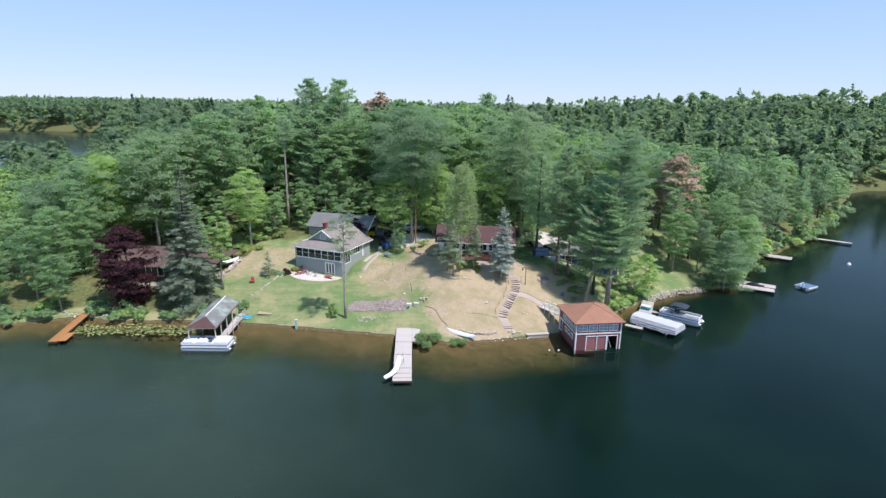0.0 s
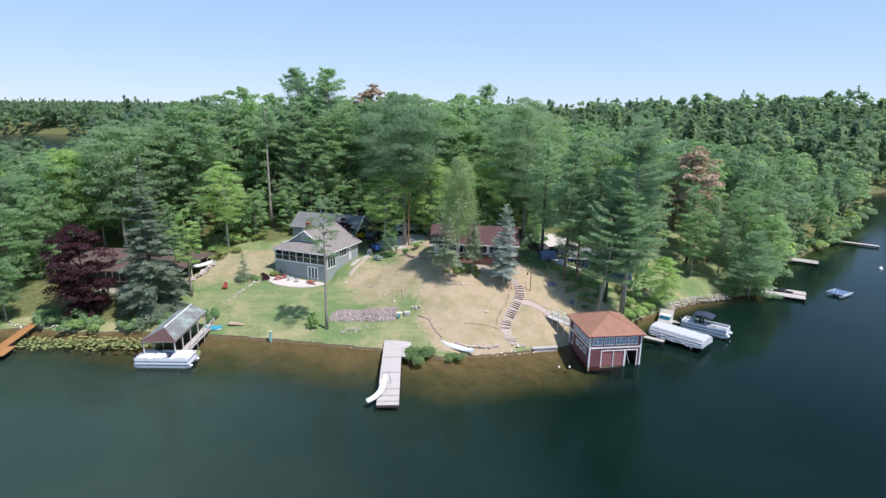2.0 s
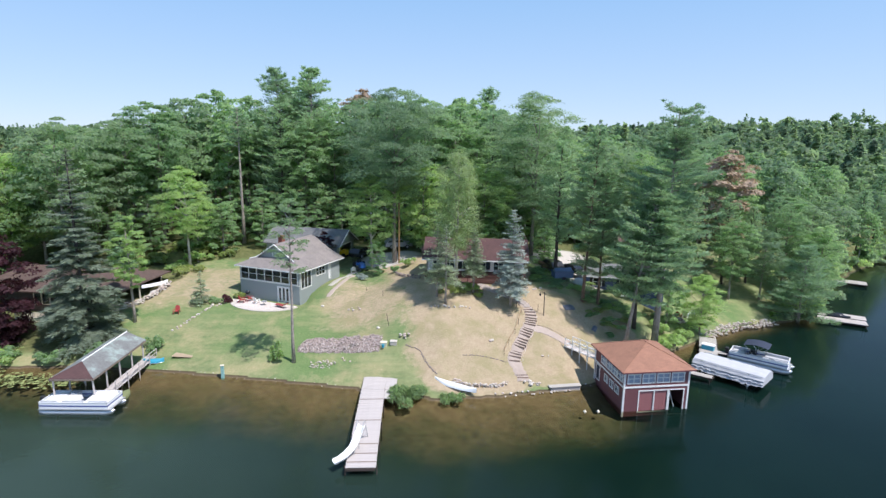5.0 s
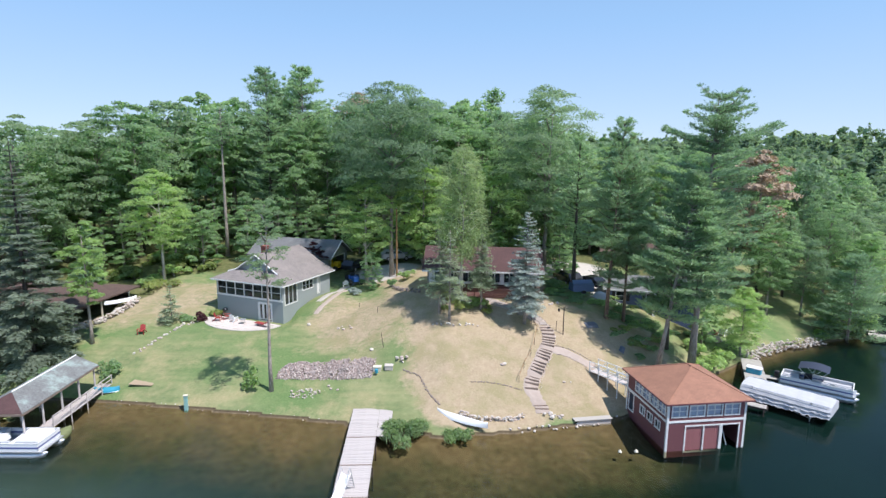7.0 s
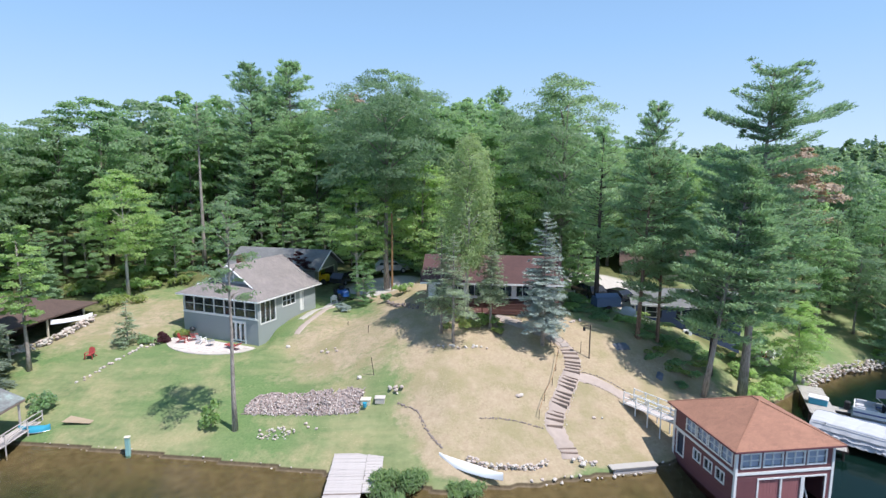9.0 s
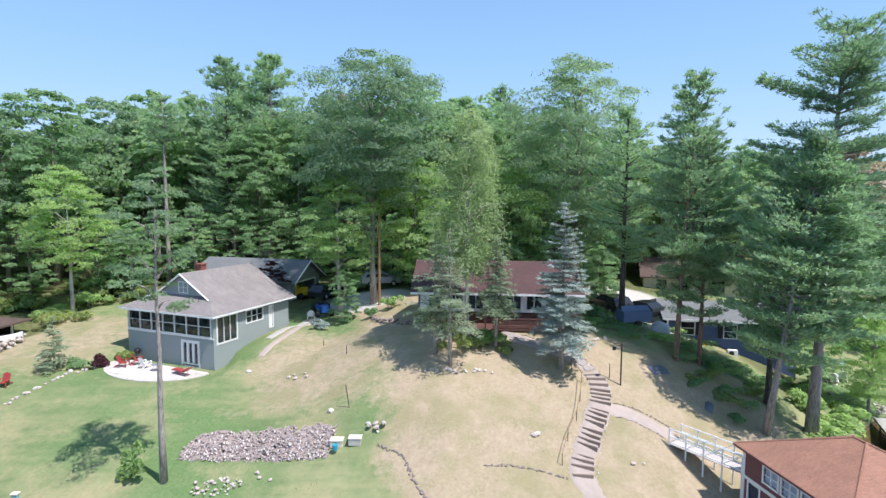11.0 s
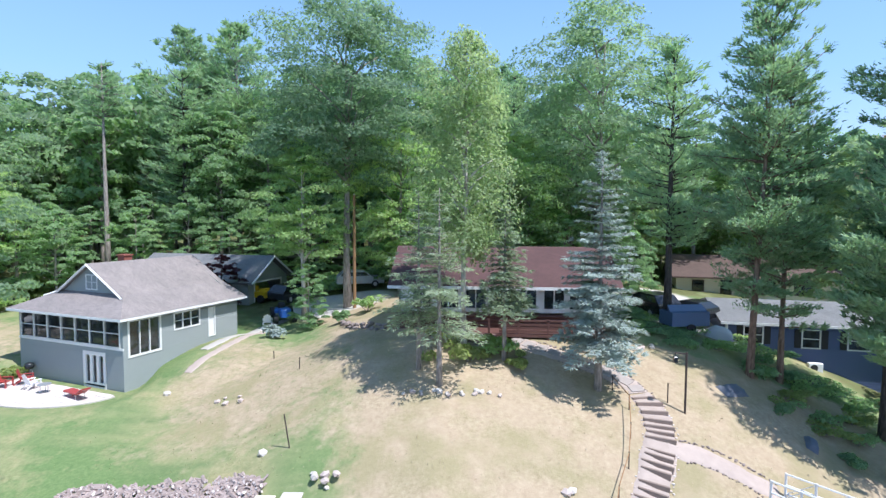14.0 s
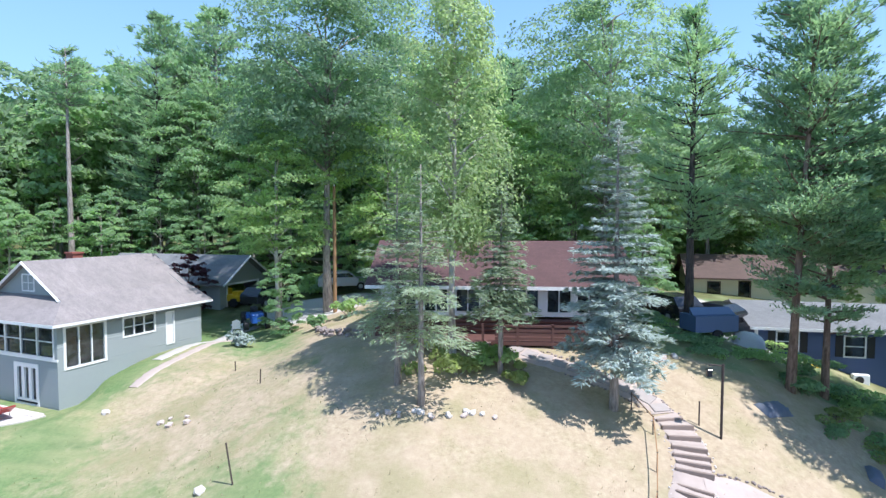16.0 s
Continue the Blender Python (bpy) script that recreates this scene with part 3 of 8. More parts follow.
def sprays(pts, facing, length, width, rs, along=None, loose=0.8):
    """Leaf sprays: pointed, folded blades at pts that face about the given way. along: where the tips point."""
    c = len(pts)
    nrm = unit(facing + rs.normal(0, loose, (c, 3)) * 0.6)
    tip = along + rs.normal(0, 0.35, (c, 3)) if along is not None else rs.normal(0, 1, (c, 3))
    tip = unit(tip - nrm * np.sum(tip * nrm, -1, keepdims=True))
    side = np.cross(nrm, tip)
    ln, wd = (length * rs.uniform(0.65, 1.3, (c, 1))), (width * rs.uniform(0.7, 1.3, (c, 1)))
    base = pts - tip * ln * 0.5
    mid = pts + nrm * wd * 0.25
    v = np.stack([base, mid + side * wd * 0.5, pts + tip * ln * 0.5 - nrm * wd * 0.2, mid - side * wd * 0.5], 1).reshape(-1, 3)
    f = np.arange(c * 4).reshape(-1, 4)
    return v, f


def leaf_tris(pts, facing, length, width, rs, along=None, loose=0.42):
    """Leaves: one three-cornered blade each, lying about the way that their clump faces."""
    c = len(pts)
    nrm = unit(unit(facing) + rs.normal(0, loose, (c, 3)))
    tip = along + rs.normal(0, 0.35, (c, 3)) if along is not None else rs.normal(0, 1, (c, 3))
    tip = unit(tip - nrm * np.sum(tip * nrm, -1, keepdims=True))
    side = np.cross(nrm, tip)
    ln, wd = length * rs.uniform(0.65, 1.3, (c, 1)), width * rs.uniform(0.7, 1.3, (c, 1))
    foot = pts - tip * ln * 0.45
    v = np.stack([foot - side * wd * 0.5, foot + side * wd * 0.5, pts + tip * ln * 0.55], 1).reshape(-1, 3)
    return v, np.arange(c * 3).reshape(-1, 3)


def blades(pts, tip, facing, length, width, rs):
    """Needle tufts: one slender three-cornered blade each, from pts towards tip."""
    c = len(pts)
    tip = unit(tip)
    side = unit(np.cross(unit(facing + rs.normal(0, 0.45, (c, 3))), tip))
    ln, wd = length * rs.uniform(0.65, 1.3, (c, 1)), width * rs.uniform(0.7, 1.3, (c, 1))
    v = np.stack([pts - side * wd * 0.5, pts + side * wd * 0.5, pts + tip * ln], 1).reshape(-1, 3)
    return v, np.arange(c * 3).reshape(-1, 3)


def trunk_build(h, r, rs, lean=0.02, sides=8, limbs=(), steps=6):
    b = Build()
    pts, x, y = [], 0.0, 0.0
    for i in range(steps + 1):
        u = i / steps
        pts.append((x, y, u * h))
        x += rs.normal(0, lean) * h / steps
        y += rs.normal(0, lean) * h / steps
    radii = [r * (1.35 if i == 0 else 1.0) * (1 - 0.86 * (i / steps) ** 1.2) for i in range(steps + 1)]
    pts[0] = (0, 0, -0.4)
    b.tube(pts, radii, sides)
    lb = Build()
    for lp, lr in limbs:
        lb.tube(lp, lr, 5)
    return b, lb


def broadleaf(h, r, rs, n_clump=130, per=34, leaf=0.42, low=0.16, droop=0.0, lobes=17, bulge=0.42, stem=1.0, hang=0.0):
    """Returns the trunk's build and the crown's (verts, faces): lobes of leaf clumps round an egg-shaped crown."""
    limbs, P, N = [], [], []
    each = max(3, n_clump // lobes)
    for i in range(lobes):
        u = (i + 0.6) / lobes
        a = i * 2.4 + rs.uniform(-0.5, 0.5)
        t = (u - bulge) / (bulge if u < bulge else 1 - bulge)
        env = r * math.sqrt(max(0.05, 1 - 0.93 * abs(t) ** 2.7)) * rs.uniform(0.8, 1.18)
        out = np.array([math.cos(a), math.sin(a), 0.0])
        size = 0.33 * env + 0.18 * r
        reach = max(0.0, env - size)
        q = out * reach + np.array([0, 0, h * (low + (1 - low) * u) - size * 0.5])
        z0 = max(h * low * 0.8, q[2] - reach * 0.8)
        limbs.append(([(0, 0, z0), tuple(q * np.array([0.5, 0.5, 0]) + np.array([0, 0, (z0 + q[2]) / 2 + 0.2])), tuple(q)], [h * 0.005, h * 0.003, h * 0.001]))
        for _ in range(each):
            d = unit(rs.normal(0, 1, 3) + out * 0.55 + np.array([0, 0, 0.35 + 0.5 * u]))
            c = q + d * size * np.array([1, 1, 0.85]) * rs.uniform(0.75, 1.12)
            k = max(4, int(per * rs.uniform(0.5, 1.4)))
            e = unit(rs.normal(0, 1, (k, 3)))
            e[:, 2] = np.abs(e[:, 2]) * 0.9 - 0.25
            cs = size * rs.uniform(0.30, 0.55)
            q2 = c + e * cs * np.array([1.2, 1.2, 0.7]) * rs.uniform(0.5, 1.05, (k, 1))
            if hang:
                q2[:, 2] -= hang * rs.uniform(0, 1, k) ** 1.5 * cs * 2.2
            P.append(q2)
            N.append(e * 0.6 + d * 0.55 + np.array([0, 0, 0.5]))
    P, N = np.concatenate(P), np.concatenate(N)
    along = np.tile([0.0, 0.0, -droop], (len(P), 1)) if droop else None
    return trunk_build(h * 0.88, (h * 0.011 + 0.04) * stem, rs, limbs=limbs), leaf_tris(P, N, leaf * 1.35, leaf * 1.0, rs, along)


def pine(h, r, rs, whorls=20, per=22, low=0.30, flat=0.35, leaf=0.46, gaps=0.12, boughs=7, fat=0.24, prof=None, extra=(), step=0.5, thick=1.0):
    """White pine: whorls of long level boughs with upswept plumes of needles. prof: (u, share of r) along the crown."""
    limbs, P, N, A = [], [], [], []
    pu, pr = zip(*(prof or ((0, 0.6), (0.2, 0.95), (0.4, 1.0), (0.7, 0.72), (0.9, 0.36), (1, 0.1))))
    todo = []
    for w in range(whorls):
        u = (w + 0.5) / whorls
        for _ in range(rs.randint(boughs - 1, boughs + 2)):
            if rs.uniform() > gaps:
                ln = r * float(np.interp(u, pu, pr)) * rs.uniform(0.6, 1.15)
                todo.append((h * (low + (1 - low) * u) + rs.normal(0, 0.35 * h * (1 - low) / whorls), rs.uniform(0, 6.28), ln, ln * rs.uniform(0.05, flat) * (0.3 + 0.9 * u)))
    for u, a, ln, up in extra:
        todo += [(h * (low + (1 - low) * u) + rs.normal(0, 0.15), a + rs.normal(0, 0.12), ln * rs.uniform(0.85, 1), up) for _ in range(3)]
    for z, a, ln, up in todo:
        d = np.array([math.cos(a), math.sin(a), 0])
        lat = np.array([-d[1], d[0], 0])
        foot = np.array([0, 0, min(z, h * 0.985)])
        limbs.append(([tuple(foot - np.array([0, 0, 0.15])), tuple(foot + d * ln * 0.55 + np.array([0, 0, up * 0.3])), tuple(foot + d * ln + np.array([0, 0, up]))], [h * 0.003, h * 0.0018, h * 0.0006]))
        for s in np.linspace(0.25, 1.0, max(3, int(ln / step))):
            q = foot + d * ln * s + np.array([0, 0, up * s * s])
            k = max(4, int(per * rs.uniform(0.6, 1.3)))
            spread = (0.25 * ln * (1.2 - s) + 0.17) * rs.normal(0, 1, (k, 1))
            P.append(q + lat * spread + rs.normal(0, 1, (k, 3)) * np.array([0.1, 0.1, 0.09]) + np.array([0, 0, 0.10]) * np.abs(spread))
            A.append(d * rs.uniform(0.3, 1.1, (k, 1)) + lat * np.sign(spread) * rs.uniform(0, 0.8, (k, 1)) + rs.normal(0, 0.35, (k, 3)) + np.array([0, 0, 0.42]))
            N.append(np.tile([0, 0, 0.75], (k, 1)) + d * 0.55)
    P, N, A = np.concatenate(P), np.concatenate(N), np.concatenate(A)
    return trunk_build(h, (h * 0.011 + 0.05) * thick, rs, lean=0.006, limbs=limbs, steps=5), blades(P, A, N, leaf, leaf * fat, rs)


def spruce(h, r, rs, whorls=30, per=5, low=0.08, leaf=0.42, sag=0.28, thin=0.0, wide=0.36, full=0.85):
    """Spruce or fir: a dense cone of sagging boughs."""
    limbs, P, N, A, S = [], [], [], [], []
    for w in range(whorls):
        u = (w + 0.4) / whorls
        z = h * (low + (1 - low) * u)
        env = r * (1 - u) ** full + 0.03
        for _ in range(max(4, int(9 * (1 - u * 0.6)))):
            if rs.uniform() < thin:
                continue
            a, ln = rs.uniform(0, 6.28), env * rs.uniform(0.72, 1.12)
            d = np.array([math.cos(a), math.sin(a), 0])
            dip = -sag * ln * (1 - u) + 0.25 * ln * u
            limbs.append(([(0, 0, z), tuple(np.array([0, 0, z + dip]) + d * ln)], [h * 0.0022, h * 0.0006]))
            for s in np.linspace(0.2, 1.0, max(3, int(ln / 0.30))):
                q = np.array([0, 0, z + dip * s * s]) + d * ln * s
                k = max(2, int(per * rs.uniform(0.6, 1.4)))
                lat = np.array([-d[1], d[0], 0])
                off = rs.normal(0, 1, (k, 1)) * (0.10 * (1.1 - u) + 0.20 * ln * (1.1 - s))
                P.append(q + lat * off + rs.normal(0, 0.04, (k, 3)))
                S.append(np.full((k, 1), 1.0 - 0.55 * u * u))
                A.append(d * 0.8 + lat * np.sign(off) * 0.7 + np.array([0, 0, -0.15]))
                N.append(np.tile([0, 0, 1.0], (k, 1)) + d * 0.35)
    P, N, A, S = np.concatenate(P), np.concatenate(N), np.concatenate(A), np.concatenate(S)
    return trunk_build(h, h * 0.011 + 0.03, rs, lean=0.004, limbs=limbs, steps=5), blades(P, A + rs.normal(0, 0.22, A.shape), N, leaf * 1.15 * S, leaf * wide * 0.75 * S, rs)


def tree_meshes(kind, made, bark_mat, leaf_mat):
    (tb, lb), (v, f) = made
    return tb.mesh(kind + "_trunk", bark_mat, True), lb.mesh(kind + "_limbs", bark_mat, True), quick_mesh(kind + "_crown", v, f, [leaf_mat])


def plant(name, meshes, x, y, scale, turn, label, category="tree", group="", z=None, tall=1.0, lean=0.0):
    """A tree of its own, with trunk and crown, rooted on the land."""
    z = lz(x, y) - 0.05 if z is None else z
    t = new(name)
    t.matrix_world = Matrix.LocRotScale((x, y, z), Euler((0, lean, turn)), (scale, scale, scale * tall))
    tagged(t, label, category, group)
    for nm, me in zip(("trunk", "limb_spread", "crown"), meshes):
        o = new(nm, me)
        o.parent = t
        if nm == "limb_spread":
            tagged(o, kind="stuff")
    return t


rs = np.random.RandomState(7)
BROAD = [tree_meshes("broadleaf", broadleaf(22, rr, np.random.RandomState(20 + i), 240, 64, 0.27, low=lo, lobes=25, bulge=0.58), M["bark_grey"], M[lm])
         for i, (rr, lo, lm) in enumerate(((5.6, 0.12, "leaf"), (5.2, 0.34, "leaf"), (6.0, 0.36, "leaf_oak"), (5.4, 0.20, "leaf"), (5.4, 0.24, "leaf_light")))]
BROAD_FAR = [tree_meshes("broadleaf_back", broadleaf(22, rr, np.random.RandomState(30 + i), 118, 30, 0.56, low=lo, lobes=19, bulge=0.6), M["bark_grey"], M[lm])
             for i, (rr, lo, lm) in enumerate(((6.2, 0.38, "leaf"), (5.8, 0.44, "leaf"), (6.6, 0.46, "leaf_oak"), (6.0, 0.38, "leaf"), (6.0, 0.40, "leaf_light")))]
PINES = [tree_meshes("white_pine", pine(22, rr, np.random.RandomState(40 + i), 18, 20, low=lo, leaf=0.5, flat=0.7, step=0.56, fat=0.28), M["bark_dark"], M["needle"])
         for i, (rr, lo) in enumerate(((4.2, 0.22), (3.8, 0.30), (4.6, 0.18)))]
PINES_FAR = [tree_meshes("white_pine_back", pine(22, rr, np.random.RandomState(50 + i), 14, 11, low=lo, leaf=0.85, flat=0.7, boughs=6, step=0.9), M["bark_dark"], M["needle"])
             for i, (rr, lo) in enumerate(((4.2, 0.28), (3.8, 0.36)))]

placed = []


def free(x, y, gap):
    return all((x - a) ** 2 + (y - b) ** 2 > gap * gap for a, b in placed)


def hero(name, meshes, x, y, scale=1.0, turn=0.0, label="", group="", z=None, tall=1.0, lean=0.0):
    placed.append((x, y))
    return plant(name, meshes, x, y, scale, turn, label, "tree", group, z, tall, lean)


# the trees on and round the lawn
hero("blue_spruce", tree_meshes("blue_spruce", spruce(12.0, 2.2, np.random.RandomState(1), 33, 36, 0.16, 0.22, sag=0.2, wide=0.42, full=0.52), M["bark_grey"], M["needle_blue"]),
     6.85, 85.8, 1, 0.4, "tall silvery blue spruce on the dry slope")
hero("young_spruce", tree_meshes("young_spruce", spruce(8.5, 1.65, np.random.RandomState(2), 24, 19, 0.32, 0.25, thin=0.0, wide=0.42, full=0.7), M["bark_grey"], M["needle_grey"]),
     2.2, 87.6, 1, 0.0, "slim young spruce with a bare lower trunk")
grey_sp = tree_meshes("grey_spruce", spruce(9.8, 2.5, np.random.RandomState(3), 30, 15, 0.27, 0.24, sag=0.12, thin=0.45, wide=0.36), M["bark_grey"], M["needle_grey"])
hero("airy_spruce", grey_sp, -1.1, 84.8, 1.0, 0.0, "airy grey-green spruce with bare lower trunk", "spruces before the cabin")
hero("airy_spruce", grey_sp, -2.3, 86.2, 0.95, 2.1, "airy grey-green spruce with bare lower trunk", "spruces before the cabin")
hero("birch", tree_meshes("birch", broadleaf(17.6, 2.9, np.random.RandomState(4), 260, 95, 0.13, low=0.36, droop=0.9, lobes=30, stem=0.7, hang=1.3), M["bark_birch"], M["leaf_birch"]),
     0.0, 88.2, 1, 0.0, "tall birch with thin drooping pale green foliage")
hero("old_oak", tree_meshes("old_oak", broadleaf(26.0, 7.4, np.random.RandomState(5), 330, 130, 0.185, low=0.50, bulge=0.55, lobes=26), M["bark_grey"], M["leaf_oak"]),
     -10.6, 104.6, 1, 0.3, "very tall oak with a high open crown")
hero("oak", tree_meshes("oak", broadleaf(24.5, 7.2, np.random.RandomState(6), 330, 130, 0.185, low=0.30, bulge=0.58, lobes=28), M["bark_grey"], M["leaf_oak"]),
     11.0, 107.5, 1, 1.0, "tall oak with a ragged crown behind the cabin")
hero("thin_tree", tree_meshes("thin_tree", broadleaf(18.2, 2.5, np.random.RandomState(8), 80, 80, 0.11, low=0.60, lobes=11, stem=0.8), M["bark_grey"], M["leaf_oak"]),
     -17.3, 76.2, 1, 0.0, "lone slender tree with a long bare trunk and a wispy top")
pine_g = tree_meshes("pine_g", pine(22.0, 3.8, np.random.RandomState(9), 22, 56, low=0.20, flat=1.0, gaps=0.2, thick=0.66, leaf=0.30, fat=0.32, prof=((0, .5), (.15, .85), (.4, 1), (.65, .72), (.85, .45), (1, .1))), M["bark_red"], M["needle"])
hero("white_pine", pine_g, 16.4, 90.4, 1, 0, "tall dark white pine beside the blue house", "pines by the boathouse", lean=0.035)
pine_h = tree_meshes("pine_h", pine(28.5, 4.9, np.random.RandomState(10), 23, 66, low=0.27, flat=0.5, gaps=0.12, leaf=0.30, fat=0.32,
                                    prof=((0, .75), (.3, 1), (.58, 1), (.68, .75), (.74, .3), (.79, .5), (.86, .62), (.94, .58), (1, .25)),
                                    extra=((.785, 0.1, 6.4, 1.7), (.775, 3.0, 5.2, 1.3), (.82, 4.4, 4.6, 1.2), (.6, 0.6, 5.6, 1.0))), M["bark_grey"], M["needle"])
hero("white_pine", pine_h, 24.8, 86.7, 1, 0, "towering white pine with a flat ragged top", "pines by the boathouse", lean=0.02)
hero("white_pine", PINES[1], 22.8, 88.9, 0.72, 2.0, "slim white pine on the bank above the boathouse", "pines by the boathouse")
pine_b = tree_meshes("pine_b", pine(20.2, 4.6, np.random.RandomState(12), 20, 50, low=0.26, flat=0.6, gaps=0.12, thick=0.85, leaf=0.36, fat=0.32), M["bark_grey"], M["needle"])
hero("white_pine", pine_b, 20.8, 85.0, 1, 0, "broad leaning white pine on the bank above the boathouse", "pines by the boathouse", lean=0.125)
hero("white_pine", pine_g, 18.6, 91.4, 0.84, 1.3, "tall dark white pine beside the blue house", "pines by the boathouse")
hero("white_pine", PINES[1], 13.4, 95.6, 0.84, 0.5, "slim white pine at the drive", "pines by the boathouse")
hero("white_pine", pine_b, -37.6, 128.4, 1.52, 0.5, "very tall white pine rising above the wood", "tall twin pines")
hero("white_pine", pine_b, -30.5, 127.4, 1.52, 2.5, "very tall white pine rising above the wood", "tall twin pines")
hero("red_pine", tree_meshes("red_pine", pine(24.0, 2.6, np.random.RandomState(13), 8, 20, low=0.74, leaf=0.5), M["bark_grey"], M["needle"]),
     -39.8, 115.0, 1, 0, "red pine with a long bare trunk and a small top")
hero("spruce", tree_meshes("big_spruce", spruce(22.5, 4.9, np.random.RandomState(14), 40, 19, 0.03, 0.44, thin=0.16, wide=0.42), M["bark_dark"], M["needle_dusk"]),
     -43.6, 79.2, 1, 0, "big grey-green spruce beside the covered boat slip")
hero("purple_maple", tree_meshes("purple_maple", broadleaf(12.4, 4.4, np.random.RandomState(15), 200, 70, 0.27, low=0.04, lobes=24), M["bark_dark"], M["leaf_purple"]),
     -53.0, 77.6, 1, 0, "dark purple-leaved maple near the shore")
hero("thin_maple", tree_meshes("thin_maple", broadleaf(13.5, 2.3, np.random.RandomState(16), 110, 80, 0.16, low=0.40, lobes=12), M["bark_grey"], M["leaf_light"]),
     -40.3, 83.4, 1, 0, "slender maple with a leaning bare trunk beside the brown cabin")
maple = tree_meshes("maple", broadleaf(13.5, 4.4, np.random.RandomState(17), 230, 110, 0.16, low=0.20, lobes=22), M["bark_grey"], M["leaf_light"])
forked = tree_meshes("forked_maple", broadleaf(15.5, 4.2, np.random.RandomState(27), 170, 100, 0.17, low=0.40, lobes=18), M["bark_birch"], M["leaf_light"])
hero("maple", forked, -13.9, 102.7, 0.94, 1.1, "light green maple standing beside the old oak")
hero("maple", maple, -6.6, 108.2, 1.1, 2.3, "light green maple behind the cabin")
hero("maple", maple, 3.4, 107.4, 1.05, 4.0, "light green maple behind the cabin")
for i, (x, y, s) in enumerate(((25.2, 127.5, 1.05), (28.6, 128.6, 1.2), (32.4, 128.0, 1.1), (22.0, 129.5, 1.2))):
    hero("maple", maple, x, y, s, 0.7 + i * 1.3, "sunlit light green maple behind the cream house")
hero("maple", forked, -43.0, 102.0, 1, 0, "light green maple with a pale bare trunk on the bank")
hero("young_spruce", tree_meshes("bank_spruce", spruce(9.5, 2.6, np.random.RandomState(28), 24, 20, 0.05, 0.36, wide=0.42), M["bark_dark"], M["needle"]),
     -52.9, 100.0, 0.92, 0, "dark green young spruce behind the brown cabin")
small = tree_meshes("small_maple", broadleaf(7.8, 2.3, np.random.RandomState(18), 110, 76, 0.16, low=0.10), M["bark_grey"], M["leaf"])
hero("small_maple", small, -12.5, 99.7, 0.64, 0, "small maple beside the driveway")
hero("maple", maple, 32.3, 92.2, 0.6, 1, "small light green maple above the shore rocks")
hero("small_maple", small, 28.0, 92.5, 0.8, 2, "small light green tree above the shore rocks")
hero("plum_tree", tree_meshes("plum", broadleaf(5.0, 1.8, np.random.RandomState(19), 80, 40, 0.18, low=0.12), M["bark_dark"], M["leaf_purple"]),
     -22.4, 105.6, 1, 0, "small purple-leaved tree beside the garage")
for i, (x, y, s) in enumerate(((-4.5, 106.0, 1.0), (-1.5, 108.5, 1.25), (2.0, 106.5, 0.95), (5.2, 108.0, 1.2), (8.0, 105.5, 0.9), (13.5, 104.5, 1.0), (-7.0, 110.5, 1.3), (0.5, 112.0, 1.4), (9.5, 111.5, 1.4), (4.0, 104.2, 0.7), (12.4, 101.5, 0.75),
                             (-35.5, 113.5, 1.1), (-40.5, 108.5, 1.2), (-45.5, 109.5, 1.3), (-32.0, 117.5, 1.2), (-14.0, 117.0, 1.2),
                             (-18.5, 118.5, 1.0), (-23.0, 119.5, 1.2), (-27.5, 118.0, 0.9), (-37.5, 117.8, 1.3), (-42.0, 115.5, 1.1), (-47.5, 115.0, 1.4), (-53.0, 108.0, 1.2), (-56.0, 104.5, 1.0), (-10.0, 114.8, 1.1), (-4.0, 113.8, 1.3), (6.5, 113.5, 1.3), (13.0, 112.0, 1.1))):
    hero("young_maple", small, x, y, s, i * 1.7, "young leafy maple at the edge of the wood", "undergrowth trees")
hero("young_pine", tree_meshes("young_pine", spruce(4.6, 1.3, np.random.RandomState(21), 14, 12, 0.1, 0.34, thin=0.3), M["bark_grey"], M["needle_grey"]),
     -34.3, 88.8, 1, 0, "small young pine on the lawn bank")
hero("shore_pine", tree_meshes("shore_pine", pine(11.5, 5.2, np.random.RandomState(22), 17, 24, low=0.04, leaf=0.46, prof=((0, .8), (.2, 1), (.5, .8), (.8, .4), (1, .1))), M["bark_grey"], M["needle"]),
     49.8, 101.2, 1, 0, "bushy light green pine overhanging the shore")
brown_tree = tree_meshes("brown_tree", broadleaf(17, 4.4, np.random.RandomState(23), 130, 56, 0.34, low=0.3), M["bark_grey"], M["leaf_brown"])
hero("dying_tree", brown_tree, 43.5, 114.5, 1.12, 0, "dying tree with dry brown leaves")
hero("leaning_birch", tree_meshes("leaning_birch", broadleaf(16, 4.6, np.random.RandomState(24), 170, 64, 0.29, low=0.22), M["bark_birch"], M["leaf_birch"]),
     31.5, 104.0, 1, 0, "pale-trunked birch with light green leaves")
hero("dark_pine", PINES[0], 3.6, 140.0, 1.26, 0, "dark pine standing above the wood")
hero("dying_tree", brown_tree, -24.6, 146.0, 1.62, 1, "tree with pinkish dry leaves above the wood")

# clearings without trees: plan rectangles x0, x1, y0, y1
CLEAR = ((-52, -34, 76, 116), (-64, -40, 74.5, 84), (14, 26, 76, 94), (-38, 16, 60, 100), (-38, -12, 88, 116), (-16, 10, 90, 103), (-16, -4, 98, 114), (10, 40, 98, 121), (10, 34, 94, 121), (-66, -40, 80, 98), (24, 49, 80, 103), (-30, -20, 100, 124))


# points along the rim of the clearing, where the trees show whole
EDGE = ((-38, 104), (-30, 118), (-20, 120), (-8, 116), (4, 106), (14, 122), (26, 124), (34, 112), (-66, 90), (-60, 100), (-48, 104))


